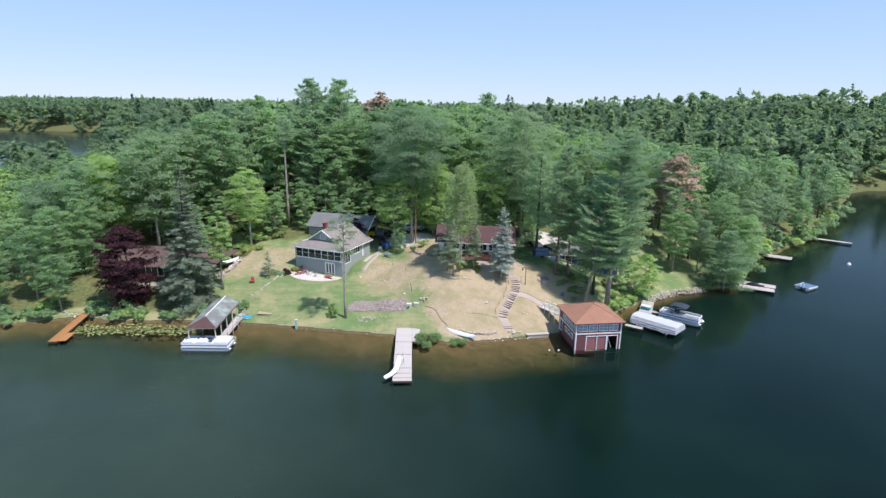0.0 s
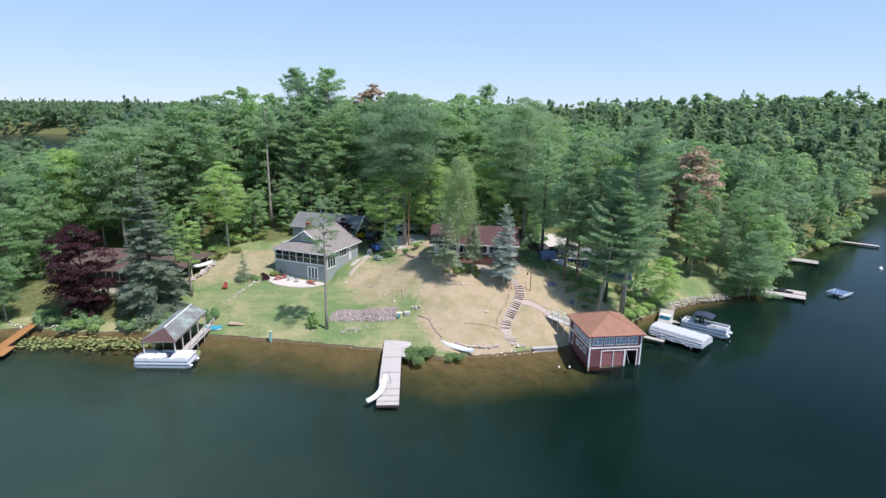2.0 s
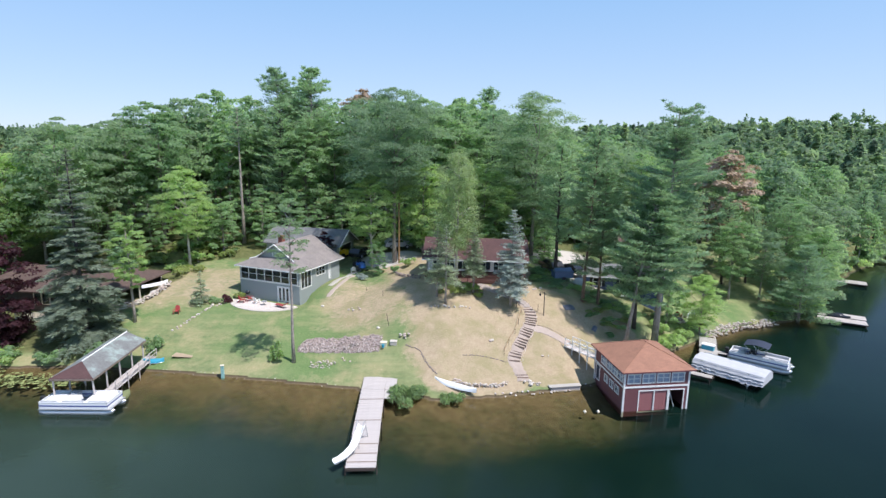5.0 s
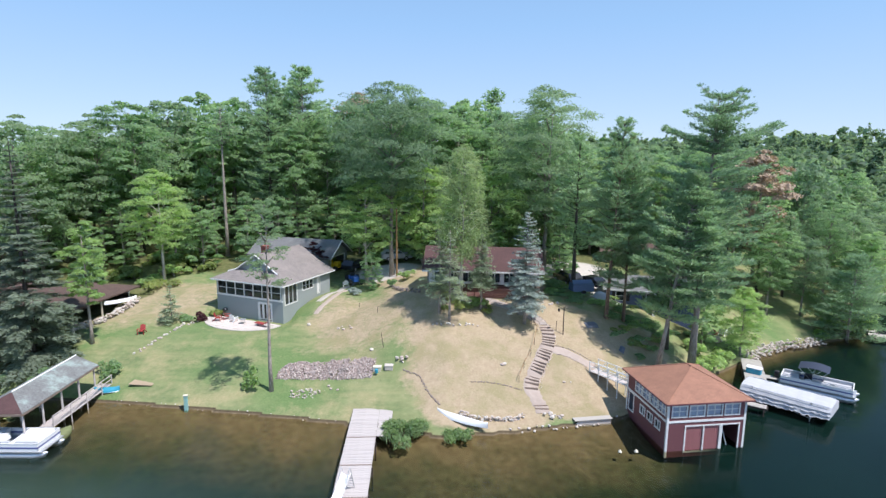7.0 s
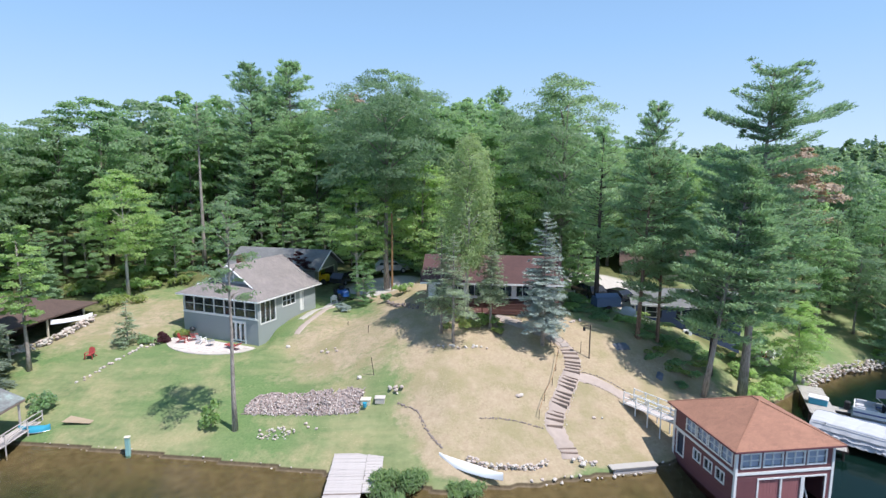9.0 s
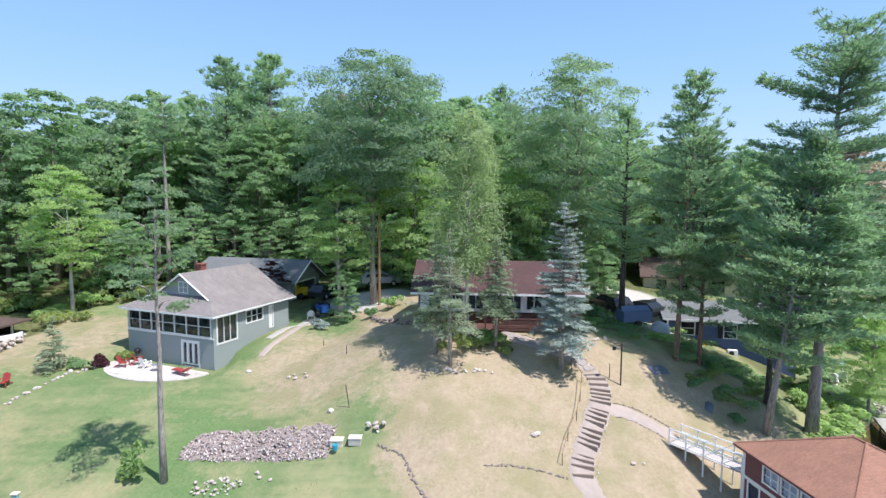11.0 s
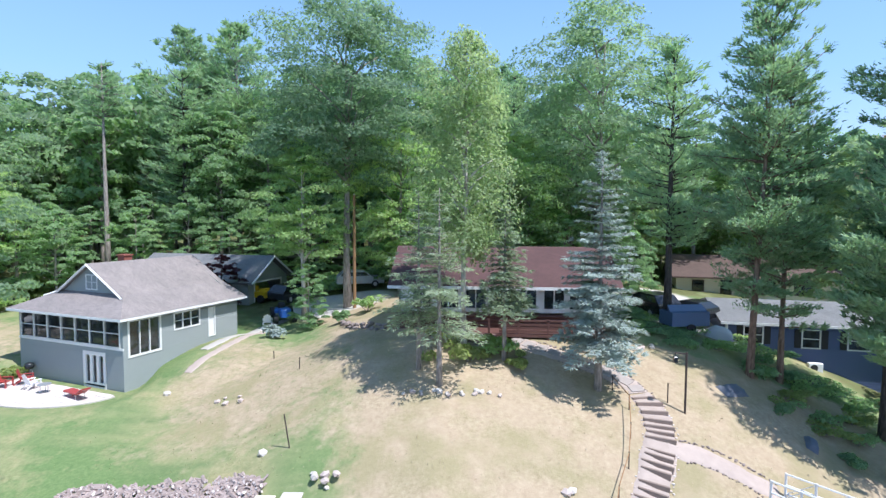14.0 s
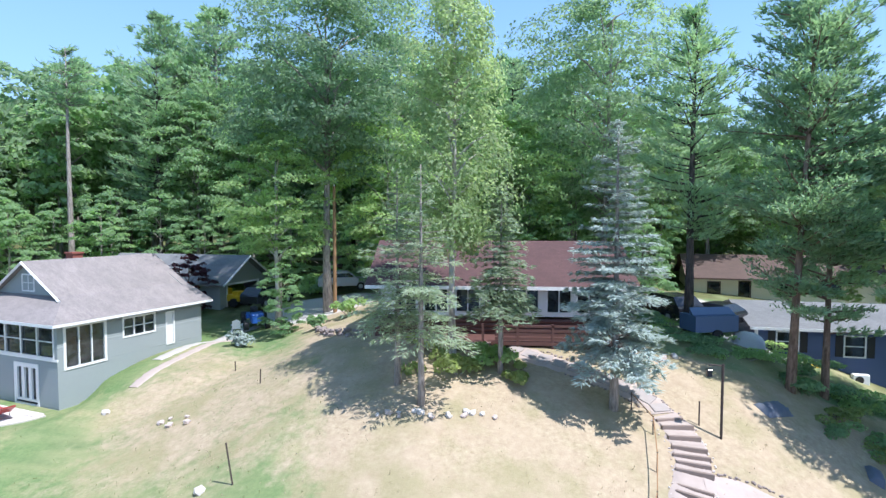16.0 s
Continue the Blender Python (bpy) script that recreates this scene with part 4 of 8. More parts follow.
def clear_of(x, y):
    return any(a < x < b and c < y < d for a, b, c, d in CLEAR)


# height of the canopy above the lake, from west to east
CANOPY = ((-120, -90, -74, -62, -52, -40, -28, -18, 0, 10, 20, 32, 46, 60, 76, 120), (19, 21, 26, 31, 33.5, 33, 32, 33, 33, 31, 28, 26.5, 25, 23, 21, 21))
wood_rs = np.random.RandomState(99)
count = 0
for _ in range(30000):
    if count >= 330:
        break
    x, y = wood_rs.uniform(-112, 118), wood_rs.uniform(66, 172)
    d = float(inland(x, y))
    if d < 1.2 or d > 80 or clear_of(x, y) or abs(x) > 24 + y * 0.72:
        continue
    edge = (d < 9 and x < 60) or min(abs(x - a) + abs(y - b) for a, b in EDGE) < 14
    if not free(x, y, wood_rs.uniform(4.0, 5.2) if edge else wood_rs.uniform(5.4, 7.0)):
        continue
    placed.append((x, y))
    count += 1
    turn = wood_rs.uniform(0, 6.28)
    rim = (0.5 if x < 50 else 0.7) if d < 4 else (0.68 if x < 50 else 0.85) if d < 9 else 0.82 if d < 16 else 1.0
    full = (float(np.interp(x, *CANOPY)) - 0.14 * max(0.0, 132 - y) - lz(x, y)) * rim
    if wood_rs.uniform() < (0.30 if x > -15 else 0.10):
        pool = PINES if edge else PINES_FAR
        plant("white_pine", pool[wood_rs.randint(len(pool))], x, y, full / 22 * wood_rs.uniform(0.78, 1.02), turn, "dark green white pine in the wood", group="trees of the wood")
    else:
        tall = wood_rs.uniform(0.9, 1.12)
        pool = BROAD if edge else BROAD_FAR
        plant("broadleaf_tree", pool[wood_rs.choice(5, p=(0.05, 0.45, 0.36, 0.06, 0.08) if -60 < x < -12 and y > 106 else (0.26, 0.22, 0.2, 0.18, 0.14))], x, y, full / 22 / tall * wood_rs.uniform(0.80, 1.04), turn, "green broadleaf tree in full summer leaf", group="trees of the wood", tall=tall)


def lean_tree(kind, cards, seed):
    r = np.random.RandomState(seed)
    if kind == 0:
        tb, vf = broadleaf(15.0, 7.2, r, cards // 9 if cards > 100 else 9, 17 if cards > 100 else 8, 1.25 if cards > 100 else 2.8, low=0.20, lobes=13 if cards > 100 else 3)
    else:
        cards *= 2
        u = r.uniform(0.12, 1, cards) ** 0.8
        a = r.uniform(0, 6.28, cards)
        rad = 3.8 * (1 - u) ** 0.6 * r.uniform(0.4, 1.1, cards) + 0.2
        P = np.stack([np.cos(a) * rad, np.sin(a) * rad, u * 18], 1)
        out = np.stack([np.cos(a), np.sin(a), 0 * a], 1)
        vf = leaf_tris(P, out * 0.4 + np.array([0, 0, 1.0]), 2.2, 1.7, r, out, 0.3)
    return vf


def woods(name, label, n_trees, lean, where, seed, scale=(0.8, 1.15), pine_share=0.22, mat="leaf_far"):
    """Trees past counting, joined into one sheet of foliage."""
    r = np.random.RandomState(seed)
    V, F, T, o = [], [], [], 0
    while n_trees:
        x, y = where(r)
        if float(inland(x, y)) < 5 or lz(x, y) < 0.4:
            continue
        n_trees -= 1
        v, f = lean[1][r.randint(len(lean[1]))] if r.uniform() < pine_share else lean[0][r.randint(len(lean[0]))]
        a, s, h = r.uniform(0, 6.28), r.uniform(*scale) * (0.55 if x < -0.6 * y and y < 200 else 1), r.uniform(0.85, 1.2)
        c, sn = math.cos(a) * s, math.sin(a) * s
        V.append(np.stack([v[:, 0] * c - v[:, 1] * sn + x, v[:, 0] * sn + v[:, 1] * c + y, v[:, 2] * s * h + lz(x, y)], 1))
        F.append(f + o)
        T.append(np.full(len(v), r.uniform()))
        o += len(v)
    me = quick_mesh(name, np.concatenate(V), np.concatenate(F), [M[mat]])
    T = np.concatenate(T)
    me.color_attributes.new("tint", "FLOAT_COLOR", "POINT").data.foreach_set("color", np.stack([T, T, T, np.ones_like(T)], -1).astype(np.float32).ravel())
    ob = new(name, me)
    return tagged(ob, label, "woods", kind="stuff")


def mid_place(r):
    while True:
        x, y = r.uniform(-330, 330), r.uniform(110, 430)
        if abs(x) < 40 + y * 0.9 and (float(inland(x, y)) > 80 or x < -100 or x > 108) and not clear_of(x, y):
            return x, y


def far_place(r):
    y = 400 + 2300 * r.uniform() ** 1.6
    return r.uniform(-0.95, 0.95) * y, y


mid_lean = ([lean_tree(0, 160, s) for s in (1, 2, 3, 4)], [lean_tree(1, 120, s) for s in (5, 6)])
far_lean = ([lean_tree(0, 60, s) for s in (11, 12)], [lean_tree(1, 30, s) for s in (13, 14)])
woods("mid_woods", "mixed green summer woods beyond the houses", 1150, mid_lean, mid_place, 5)
woods("far_woods", "far wooded hills to the horizon", 3000, far_lean, far_place, 6, (0.9, 1.25), 0.10)


def bay_place(r):
    x = r.uniform(92, 330)
    return x, float(np.interp(x, SHORE_X, SHORE_Y)) + r.uniform(5.1, 60)


woods("bay_woods", "green woods round the bay down to the water", 170, mid_lean, bay_place, 8, (0.7, 1.05), 0.3)


def far_shore_place(r):
    y = r.uniform(538, 780)
    return r.uniform(-0.98, -0.5) * y, y


woods("far_shore_woods", "dark woods on the far shore of the second lake", 950, far_lean, far_shore_place, 9, (0.9, 1.2), 0.45)

# ---- houses ----
def face(side, w, d):
    """Maps (along, out, up) of a wall to the local frame of a house of plan w x d. Sides: S front, N back, E right, W left."""
    return {"S": Matrix(((1, 0, 0, 0), (0, -1, 0, 0), (0, 0, 1, 0), (0, 0, 0, 1))),
            "N": Matrix(((-1, 0, 0, w), (0, 1, 0, d), (0, 0, 1, 0), (0, 0, 0, 1))),
            "E": Matrix(((0, 1, 0, w), (1, 0, 0, 0), (0, 0, 1, 0), (0, 0, 0, 1))),
            "W": Matrix(((0, -1, 0, 0), (-1, 0, 0, d), (0, 0, 1, 0), (0, 0, 0, 1)))}[side]


def cuts(lo, hi, holes):
    """What is left of lo..hi once the holes are taken out."""
    out, a = [], lo
    for h0, h1 in sorted(holes):
        if h0 > a:
            out.append((a, min(h0, hi)))
        a = max(a, h1)
    if a < hi:
        out.append((a, hi))
    return out


def lap_wall(b, m, length, z0, z1, holes=(), course=0.2, thick=0.14, k=0, lap=0.022):
    """A wall of lapped boards with openings (a0, a1, z0, z1) right through it."""
    rows = max(1, round((z1 - z0) / course))
    zs = sorted(set([z0 + (z1 - z0) * i / rows for i in range(rows + 1)] + [z for h in holes for z in h[2:] if z0 < z < z1]))
    for a, c in zip(zs, zs[1:]):
        mid = (a + c) / 2
        for x0, x1 in cuts(0, length, [(h[0], h[1]) for h in holes if h[2] < mid < h[3]]):
            b.add([(x0, lap, a), (x1, lap, a), (x1, 0, c), (x0, 0, c), (x0, -thick, a), (x1, -thick, a), (x1, -thick, c), (x0, -thick, c)],
                  [(0, 1, 2, 3), (5, 4, 7, 6), (1, 5, 6, 2), (4, 0, 3, 7), (3, 2, 6, 7), (4, 5, 1, 0)], k, m)


def frame_of(b, a0, a1, z0, z1, m, w=0.10, out=0.05, k=0):
    """One mitred casing round an opening."""
    vs = [(x, y, z) for y in (-0.10, out) for e in (w, 0) for x, z in ((a0 - e, z0 - e), (a1 + e, z0 - e), (a1 + e, z1 + e), (a0 - e, z1 + e))]
    fs = []
    for i in range(4):
        q = (i + 1) % 4
        fs += [(8 + i, 8 + q, 12 + q, 12 + i), (q, i, 4 + i, 4 + q), (i, q, 8 + q, 8 + i), (4 + q, 4 + i, 12 + i, 12 + q)]
    b.add(vs, fs, k, m)


def weld(ob):
    """Joins the boards of a wall where they meet."""
    bm = bmesh.new()
    bm.from_mesh(ob.data)
    bmesh.ops.remove_doubles(bm, verts=bm.verts, dist=0.0005)
    bm.to_mesh(ob.data)
    bm.free()
    return ob


def window(parent, m, a0, a1, z0, z1, bars=0, cross=0, w=0.10, mat="white", pane="glass", name="window", label=""):
    b = Build()
    frame_of(b, a0, a1, z0, z1, m, w)
    win = part(name, b, M[mat], parent, label)
    part("pane", Build().box(a0, a1, -0.09, -0.06, z0, z1, 0, m), M[pane], win)
    for i in range(bars):
        x = a0 + (a1 - a0) * (i + 1) / (bars + 1)
        part("glazing_bar", Build().box(x - 0.03, x + 0.03, -0.08, 0.03, z0, z1, 0, m), M[mat], win)
    for i in range(cross):
        z = z0 + (z1 - z0) * (i + 1) / (cross + 1)
        part("glazing_bar", Build().box(a0, a1, -0.075, 0.025, z - 0.022, z + 0.022, 0, m), M[mat], win)
    return win


def roof_gable(b, x0, x1, y0, y1, ze, zr, along="x", thick=0.14, k=0, fascia=1):
    if along == "x":
        ym = (y0 + y1) / 2
        b.slab([(x0, y0, ze), (x1, y0, ze), (x1, ym, zr), (x0, ym, zr)], thick, k)
        b.slab([(x0, ym, zr), (x1, ym, zr), (x1, y1, ze), (x0, y1, ze)], thick, k)
    else:
        xm = (x0 + x1) / 2
        b.slab([(x0, y0, ze), (xm, y0, zr), (xm, y1, zr), (x0, y1, ze)], thick, k)
        b.slab([(xm, y0, zr), (x1, y0, ze), (x1, y1, ze), (xm, y1, zr)], thick, k)


def gable_end(b, m, length, z0, zr, k=0):
    b.add([(0, 0.01, z0), (length, 0.01, z0), (length / 2, 0.01, zr), (0, -0.13, z0), (length, -0.13, z0), (length / 2, -0.13, zr)],
          [(0, 1, 2), (5, 4, 3), (0, 2, 5, 3), (2, 1, 4, 5), (1, 0, 3, 4)], k, m)


def boathouse():
    w, d = 6.65, 6.75
    h = thing("boathouse", pose(17.1, 70.45, 0, 0, 0, 12), "two-storey barn-red boathouse with white trim standing in the lake", "boathouse")
    FS, FW, FE, FN = (face(s, w, d) for s in "SWEN")
    ups = [(0.40 + i * 1.50, 1.55 + i * 1.50, 2.95, 3.75) for i in range(4)]
    low_w = [(1.0 + i * 1.25, 1.75 + i * 1.25, 1.35, 2.0) for i in range(3)]
    bays = [(1.62, 3.08, -0.06, 2.05), (3.2, 4.5, -0.06, 2.05), (4.74, 6.15, -0.5, 2.05)]
    sideu = [(0.4 + i * 1.28, 1.38 + i * 1.28, 2.95, 3.75) for i in range(4)]
    # on the west wall "along" runs from back to front
    sideu_w = [(d - c, d - a, z0, z1) for a, c, z0, z1 in sideu]
    low_ww = [(d - c, d - a, z0, z1) for a, c, z0, z1 in low_w]
    door_w = (0.45, 1.25, 0.75, 2.35)
    for nm, fm, ln, holes in (("front_wall", FS, w, ups + bays), ("west_wall", FW, d, sideu_w + low_ww + [door_w]), ("east_wall", FE, d, sideu), ("back_wall", FN, w, [])):
        b = Build()
        lap_wall(b, fm, ln, -0.5, 4.25, holes, 0.19)
        weld(part(nm, b, M["red_siding"], h))
    for fm, hs in ((FS, ups), (FW, sideu_w), (FE, sideu)):
        for a0, a1, z0, z1 in hs:
            window(h, fm, a0, a1, z0, z1, bars=1, cross=1, w=0.11, pane="curtain")
    for a0, a1, z0, z1 in low_ww:
        window(h, FW, a0, a1, z0, z1, bars=1, w=0.09)
    for a0, a1, z0, z1 in bays[:2]:
        b = Build()
        frame_of(b, a0, a1, z0, z1, FS, 0.11)
        dr = part("boat_door", b, M["white"], h)
        for i in range(7):
            s = (a1 - a0) / 7
            part("door_board", Build().box(a0 + i * s + 0.008, a0 + (i + 1) * s - 0.008, -0.09, -0.045, z0, z1, 0, FS), M["red_door"], dr)
    b = Build()
    frame_of(b, *door_w, FW, 0.1)
    dr = part("side_door", b, M["white"], h)
    part("door_panel", Build().box(door_w[0], door_w[1], -0.09, -0.05, door_w[2], door_w[3], 0, FW), M["canvas_navy"], dr)
    b = Build()
    frame_of(b, *bays[2], FS, 0.11)
    b.tube([(4.9, -0.5, 2.0), (5.6, -0.5, 0.0)], 0.045, 6, 0, FS)
    part("open_bay", b, M["white"], h, "open boat bay with a leaning white brace")
    b = Build()
    for fm, ln in ((FS, w), (FW, d), (FE, d)):
        b.box(-0.04, ln + 0.04, -0.02, 0.05, 2.42, 2.60, 0, fm)
    for fm, ln in ((FS, w), (FN, w)):
        for x in (-0.05, ln - 0.11):
            b.box(x, x + 0.16, -0.06, 0.055, -0.5, 4.2, 0, fm)
    for fm, ln in ((FW, d), (FE, d)):
        for x in (-0.05, ln - 0.11):
            b.box(x, x + 0.16, -0.06, 0.052, -0.5, 4.2, 0, fm)
    part("corner_trim", b, M["white"], h)
    part("upper_floor", Build().box(0.15, w - 0.15, 0.15, d - 0.15, 2.36, 2.5), M["dark_inside"], h)
    o = 0.42
    b = Build()
    c, ra = [(-o, -o, 4.2), (w + o, -o, 4.2), (w + o, d + o, 4.2), (-o, d + o, 4.2)], [(w / 2 + 0.3, d / 2 - 0.35, 5.8), (w / 2 + 0.3, d / 2 + 0.35, 5.8)]
    for q in ([c[0], c[1], ra[0]], [c[1], c[2], ra[1], ra[0]], [c[2], c[3], ra[1]], [c[3], c[0], ra[0], ra[1]]):
        b.slab(q, 0.10)
    part("roof", b, M["roof_rust"], h, "rust-red hipped shingle roof")
    b = Build()
    for x0, x1, y0, y1 in ((-o, w + o, -o - 0.03, -o), (-o, w + o, d + o, d + o + 0.03), (-o - 0.03, -o, -o, d + o), (w + o, w + o + 0.03, -o, d + o)):
        b.box(x0, x1, y0, y1, 4.08, 4.19)
    part("fascia", b, M["red_siding"], h)
    b = Build()
    for a, c2 in ((ra[0], c[0]), (ra[0], c[1]), (ra[1], c[2]), (ra[1], c[3]), (ra[0], ra[1])):
        b.tube([Vector(a) + Vector((0, 0, 0.02)), Vector(c2) + Vector((0, 0, -0.01))], 0.055, 6)
    part("ridge_cap", b, M["roof_rust"], h)


def grey_house():
    W, D = 10.1, 9.8
    ground_z = 3.35
    h = thing("grey_house", pose(-21.3, 90.3, ground_z, 0, 0, -18) @ pose(-W, 0, 0), "grey-sided lake house with white trim and glazed porch", "house")
    FS, FW, FE, FN = (face(s, W, D) for s in "SWEN")
    porch = [(0.25 + i * 1.38, 1.52 + i * 1.38, 2.62, 4.25) for i in range(7)]
    fdoor = [(W - 3.55, W - 1.7, -0.12, 2.0)]
    b = Build()
    lap_wall(b, FS, W, -0.4, 4.55, porch + fdoor, 0.16)
    part("front_wall", b, M["grey_siding"], h)
    right = [(0.45, 2.65, 2.0, 4.15), (3.9, 6.0, 3.05, 4.1), (6.95, 7.45, 2.0, 4.0)]
    b = Build()
    lap_wall(b, FE, D, -0.4, 4.55, right, 0.16)
    part("east_wall", b, M["grey_siding"], h)
    b = Build()
    lap_wall(b, FW, D, 0, 4.55, [(D - 3.5, D - 0.4, 2.95, 4.25)], 0.16)
    part("west_wall", b, M["grey_siding"], h)
    b = Build()
    lap_wall(b, FN, W, 0, 4.55, [], 0.16)
    part("back_wall", b, M["grey_siding"], h)
    for a0, a1, z0, z1 in porch:
        window(h, FS, a0, a1, z0, z1, cross=1, w=0.07, name="porch_window")
    window(h, FW, D - 3.5, D - 0.4, 2.95, 4.25, bars=2, cross=1, w=0.07, name="porch_window")
    window(h, FE, *right[0], bars=2, w=0.14, name="sliding_door", label="three-panel glazed door with white frame")
    window(h, FE, *right[1], bars=2, cross=1, w=0.1)
    b = Build()
    frame_of(b, *right[2], FE, 0.09)
    dr = part("side_door", b, M["white"], h)
    part("door_panel", Build().box(right[2][0], right[2][1], -0.09, -0.05, right[2][2], right[2][3], 0, FE), M["white"], dr)
    a0, a1, z0, z1 = fdoor[0]
    b = Build()
    frame_of(b, a0, a1, z0, z1, FS, 0.13)
    dr = part("french_door", b, M["white"], h, "white french doors opening on the patio")
    for x in (a0, a0 + 0.62, a0 + 1.24):
        leaf = Build()
        frame_of(leaf, x + 0.12, x + 0.49, z0 + 0.24, z1 - 0.12, FS, 0.12, 0.03)
        part("door_leaf", leaf, M["white"], dr)
    part("pane", Build().box(a0, a1, -0.1, -0.07, z0, z1, 0, FS), M["glass"], dr)
    b = Build()
    for fm, ln in ((FS, W), (FE, D), (FW, D)):
        b.box(-0.03, ln + 0.03, -0.02, 0.05, 4.36, 4.55, 0, fm)
    b.box(-0.03, W + 0.03, -0.02, 0.055, 2.4, 2.54, 0, FS)
    part("trim", b, M["white"], h)
    # roof: a long gable with a pent roof before its front
    o, zr, ze, xm = 0.5, 7.6, 4.5, W / 2
    g0, g1 = 1.7, 10.4
    b = Build()
    for sgn in (-1, 1):
        xe = xm + sgn * (xm + o)
        knee, zk = xm + sgn * 3.05, 5.62
        for a, za, c, zc, y0 in ((xm, zr, knee, zk, g0 - 0.35), (knee, zk, xe, ze, g0 - 0.35)):
            q = [(a, y0, za), (c, y0, zc), (c, g1, zc), (a, g1, za)]
            part("roof_slope", Build().slab(q if sgn < 0 else q[::-1], 0.12), M["roof_tan"], h)
    pent = [(-o, -o, ze), (W + o, -o, ze), (W + o, g0 - 0.35, ze + 0.02), (xm + 3.05, g0, 5.63), (xm - 3.05, g0, 5.63), (-o, g0 - 0.35, ze + 0.02)]
    for q in ([pent[0], pent[1], pent[3], pent[4]], [pent[1], pent[2], pent[3]], [pent[0], pent[4], pent[5]]):
        part("pent_roof", Build().slab(q, 0.12), M["roof_tan"], h)
    b = Build()
    b.add([(xm - 3.05, g0 - 0.02, 5.5), (xm + 3.05, g0 - 0.02, 5.5), (xm, g0 - 0.02, zr - 0.12)], [(0, 1, 2)])
    part("gable", b, M["grey_siding"], h)
    part("gable", Build().add([(0, D, 4.5), (W, D, 4.5), (xm, D, zr - 0.1)], [(2, 1, 0)]), M["grey_siding"], h)
    gm = pose(xm, g0, 0) @ face("S", 0, 0)
    window(h, gm, -0.5, 0.5, 5.85, 6.75, bars=1, cross=1, w=0.08, name="gable_window")
    b = Build()
    for sgn in (-1, 1):
        b.tube([(xm, g0 - 0.38, zr - 0.08), (xm + sgn * 3.05, g0 - 0.38, 5.54)], 0.085, 4)
        b.tube([(xm + sgn * 3.05, g0 - 0.38, 5.54), (xm + sgn * (3.05 + (1.2 if sgn < 0 else 0.4)), g0 - 0.5, 5.2 if sgn < 0 else 5.4)], 0.085, 4)
        b.box(xm + sgn * (xm + o) - 0.02, xm + sgn * (xm + o) + 0.02, -o, g1, ze - 0.16, ze - 0.01)
    b.box(-o, W + o, -o - 0.03, -o + 0.01, ze - 0.17, ze - 0.01)
    part("fascia", b, M["white"], h)
    b = Build().box(2.2, 2.9, 5.8, 6.5, 5, 7.75)
    b.box(2.13, 2.97, 5.73, 6.57, 7.75, 7.85)
    part("chimney", b, M["brick"], h, "red brick chimney")


def garage():
    g = thing("garage", pose(-33.5, 109.6, 5.4, 0, 0, -10), "dark-roofed garage with an open bay on its gable end", "garage")
    w, d = 13.0, 6.8
    FS, FW, FE, FN = (face(s, w, d) for s in "SWEN")
    bay = [(1.0, 5.6, 0, 2.4)]
    for nm, fm, ln, hs in (("front_wall", FS, w, []), ("east_wall", FE, d, bay), ("back_wall", FN, w, []), ("west_wall", FW, d, [])):
        b = Build()
        lap_wall(b, fm, ln, -0.4, 2.7, hs, 0.2)
        if nm in ("east_wall", "west_wall"):
            gable_end(b, fm, ln, 2.7, 4.75)
        weld(part(nm, b, M["grey_siding"], g))
    b = Build()
    frame_of(b, *bay[0], FE, 0.16)
    part("bay_frame", b, M["white"], g)
    b = Build()
    roof_gable(b, -0.4, w + 0.7, -0.5, d + 0.5, 2.6, 4.9)
    part("roof", b, M["roof_dark"], g)
    b = Build()
    for y0, y1 in ((-0.5, d / 2), (d + 0.5, d / 2)):
        b.tube([(w + 0.72, y0, 2.52), (w + 0.72, y1, 4.82)], 0.1, 4)
    part("fascia", b, M["white"], g)


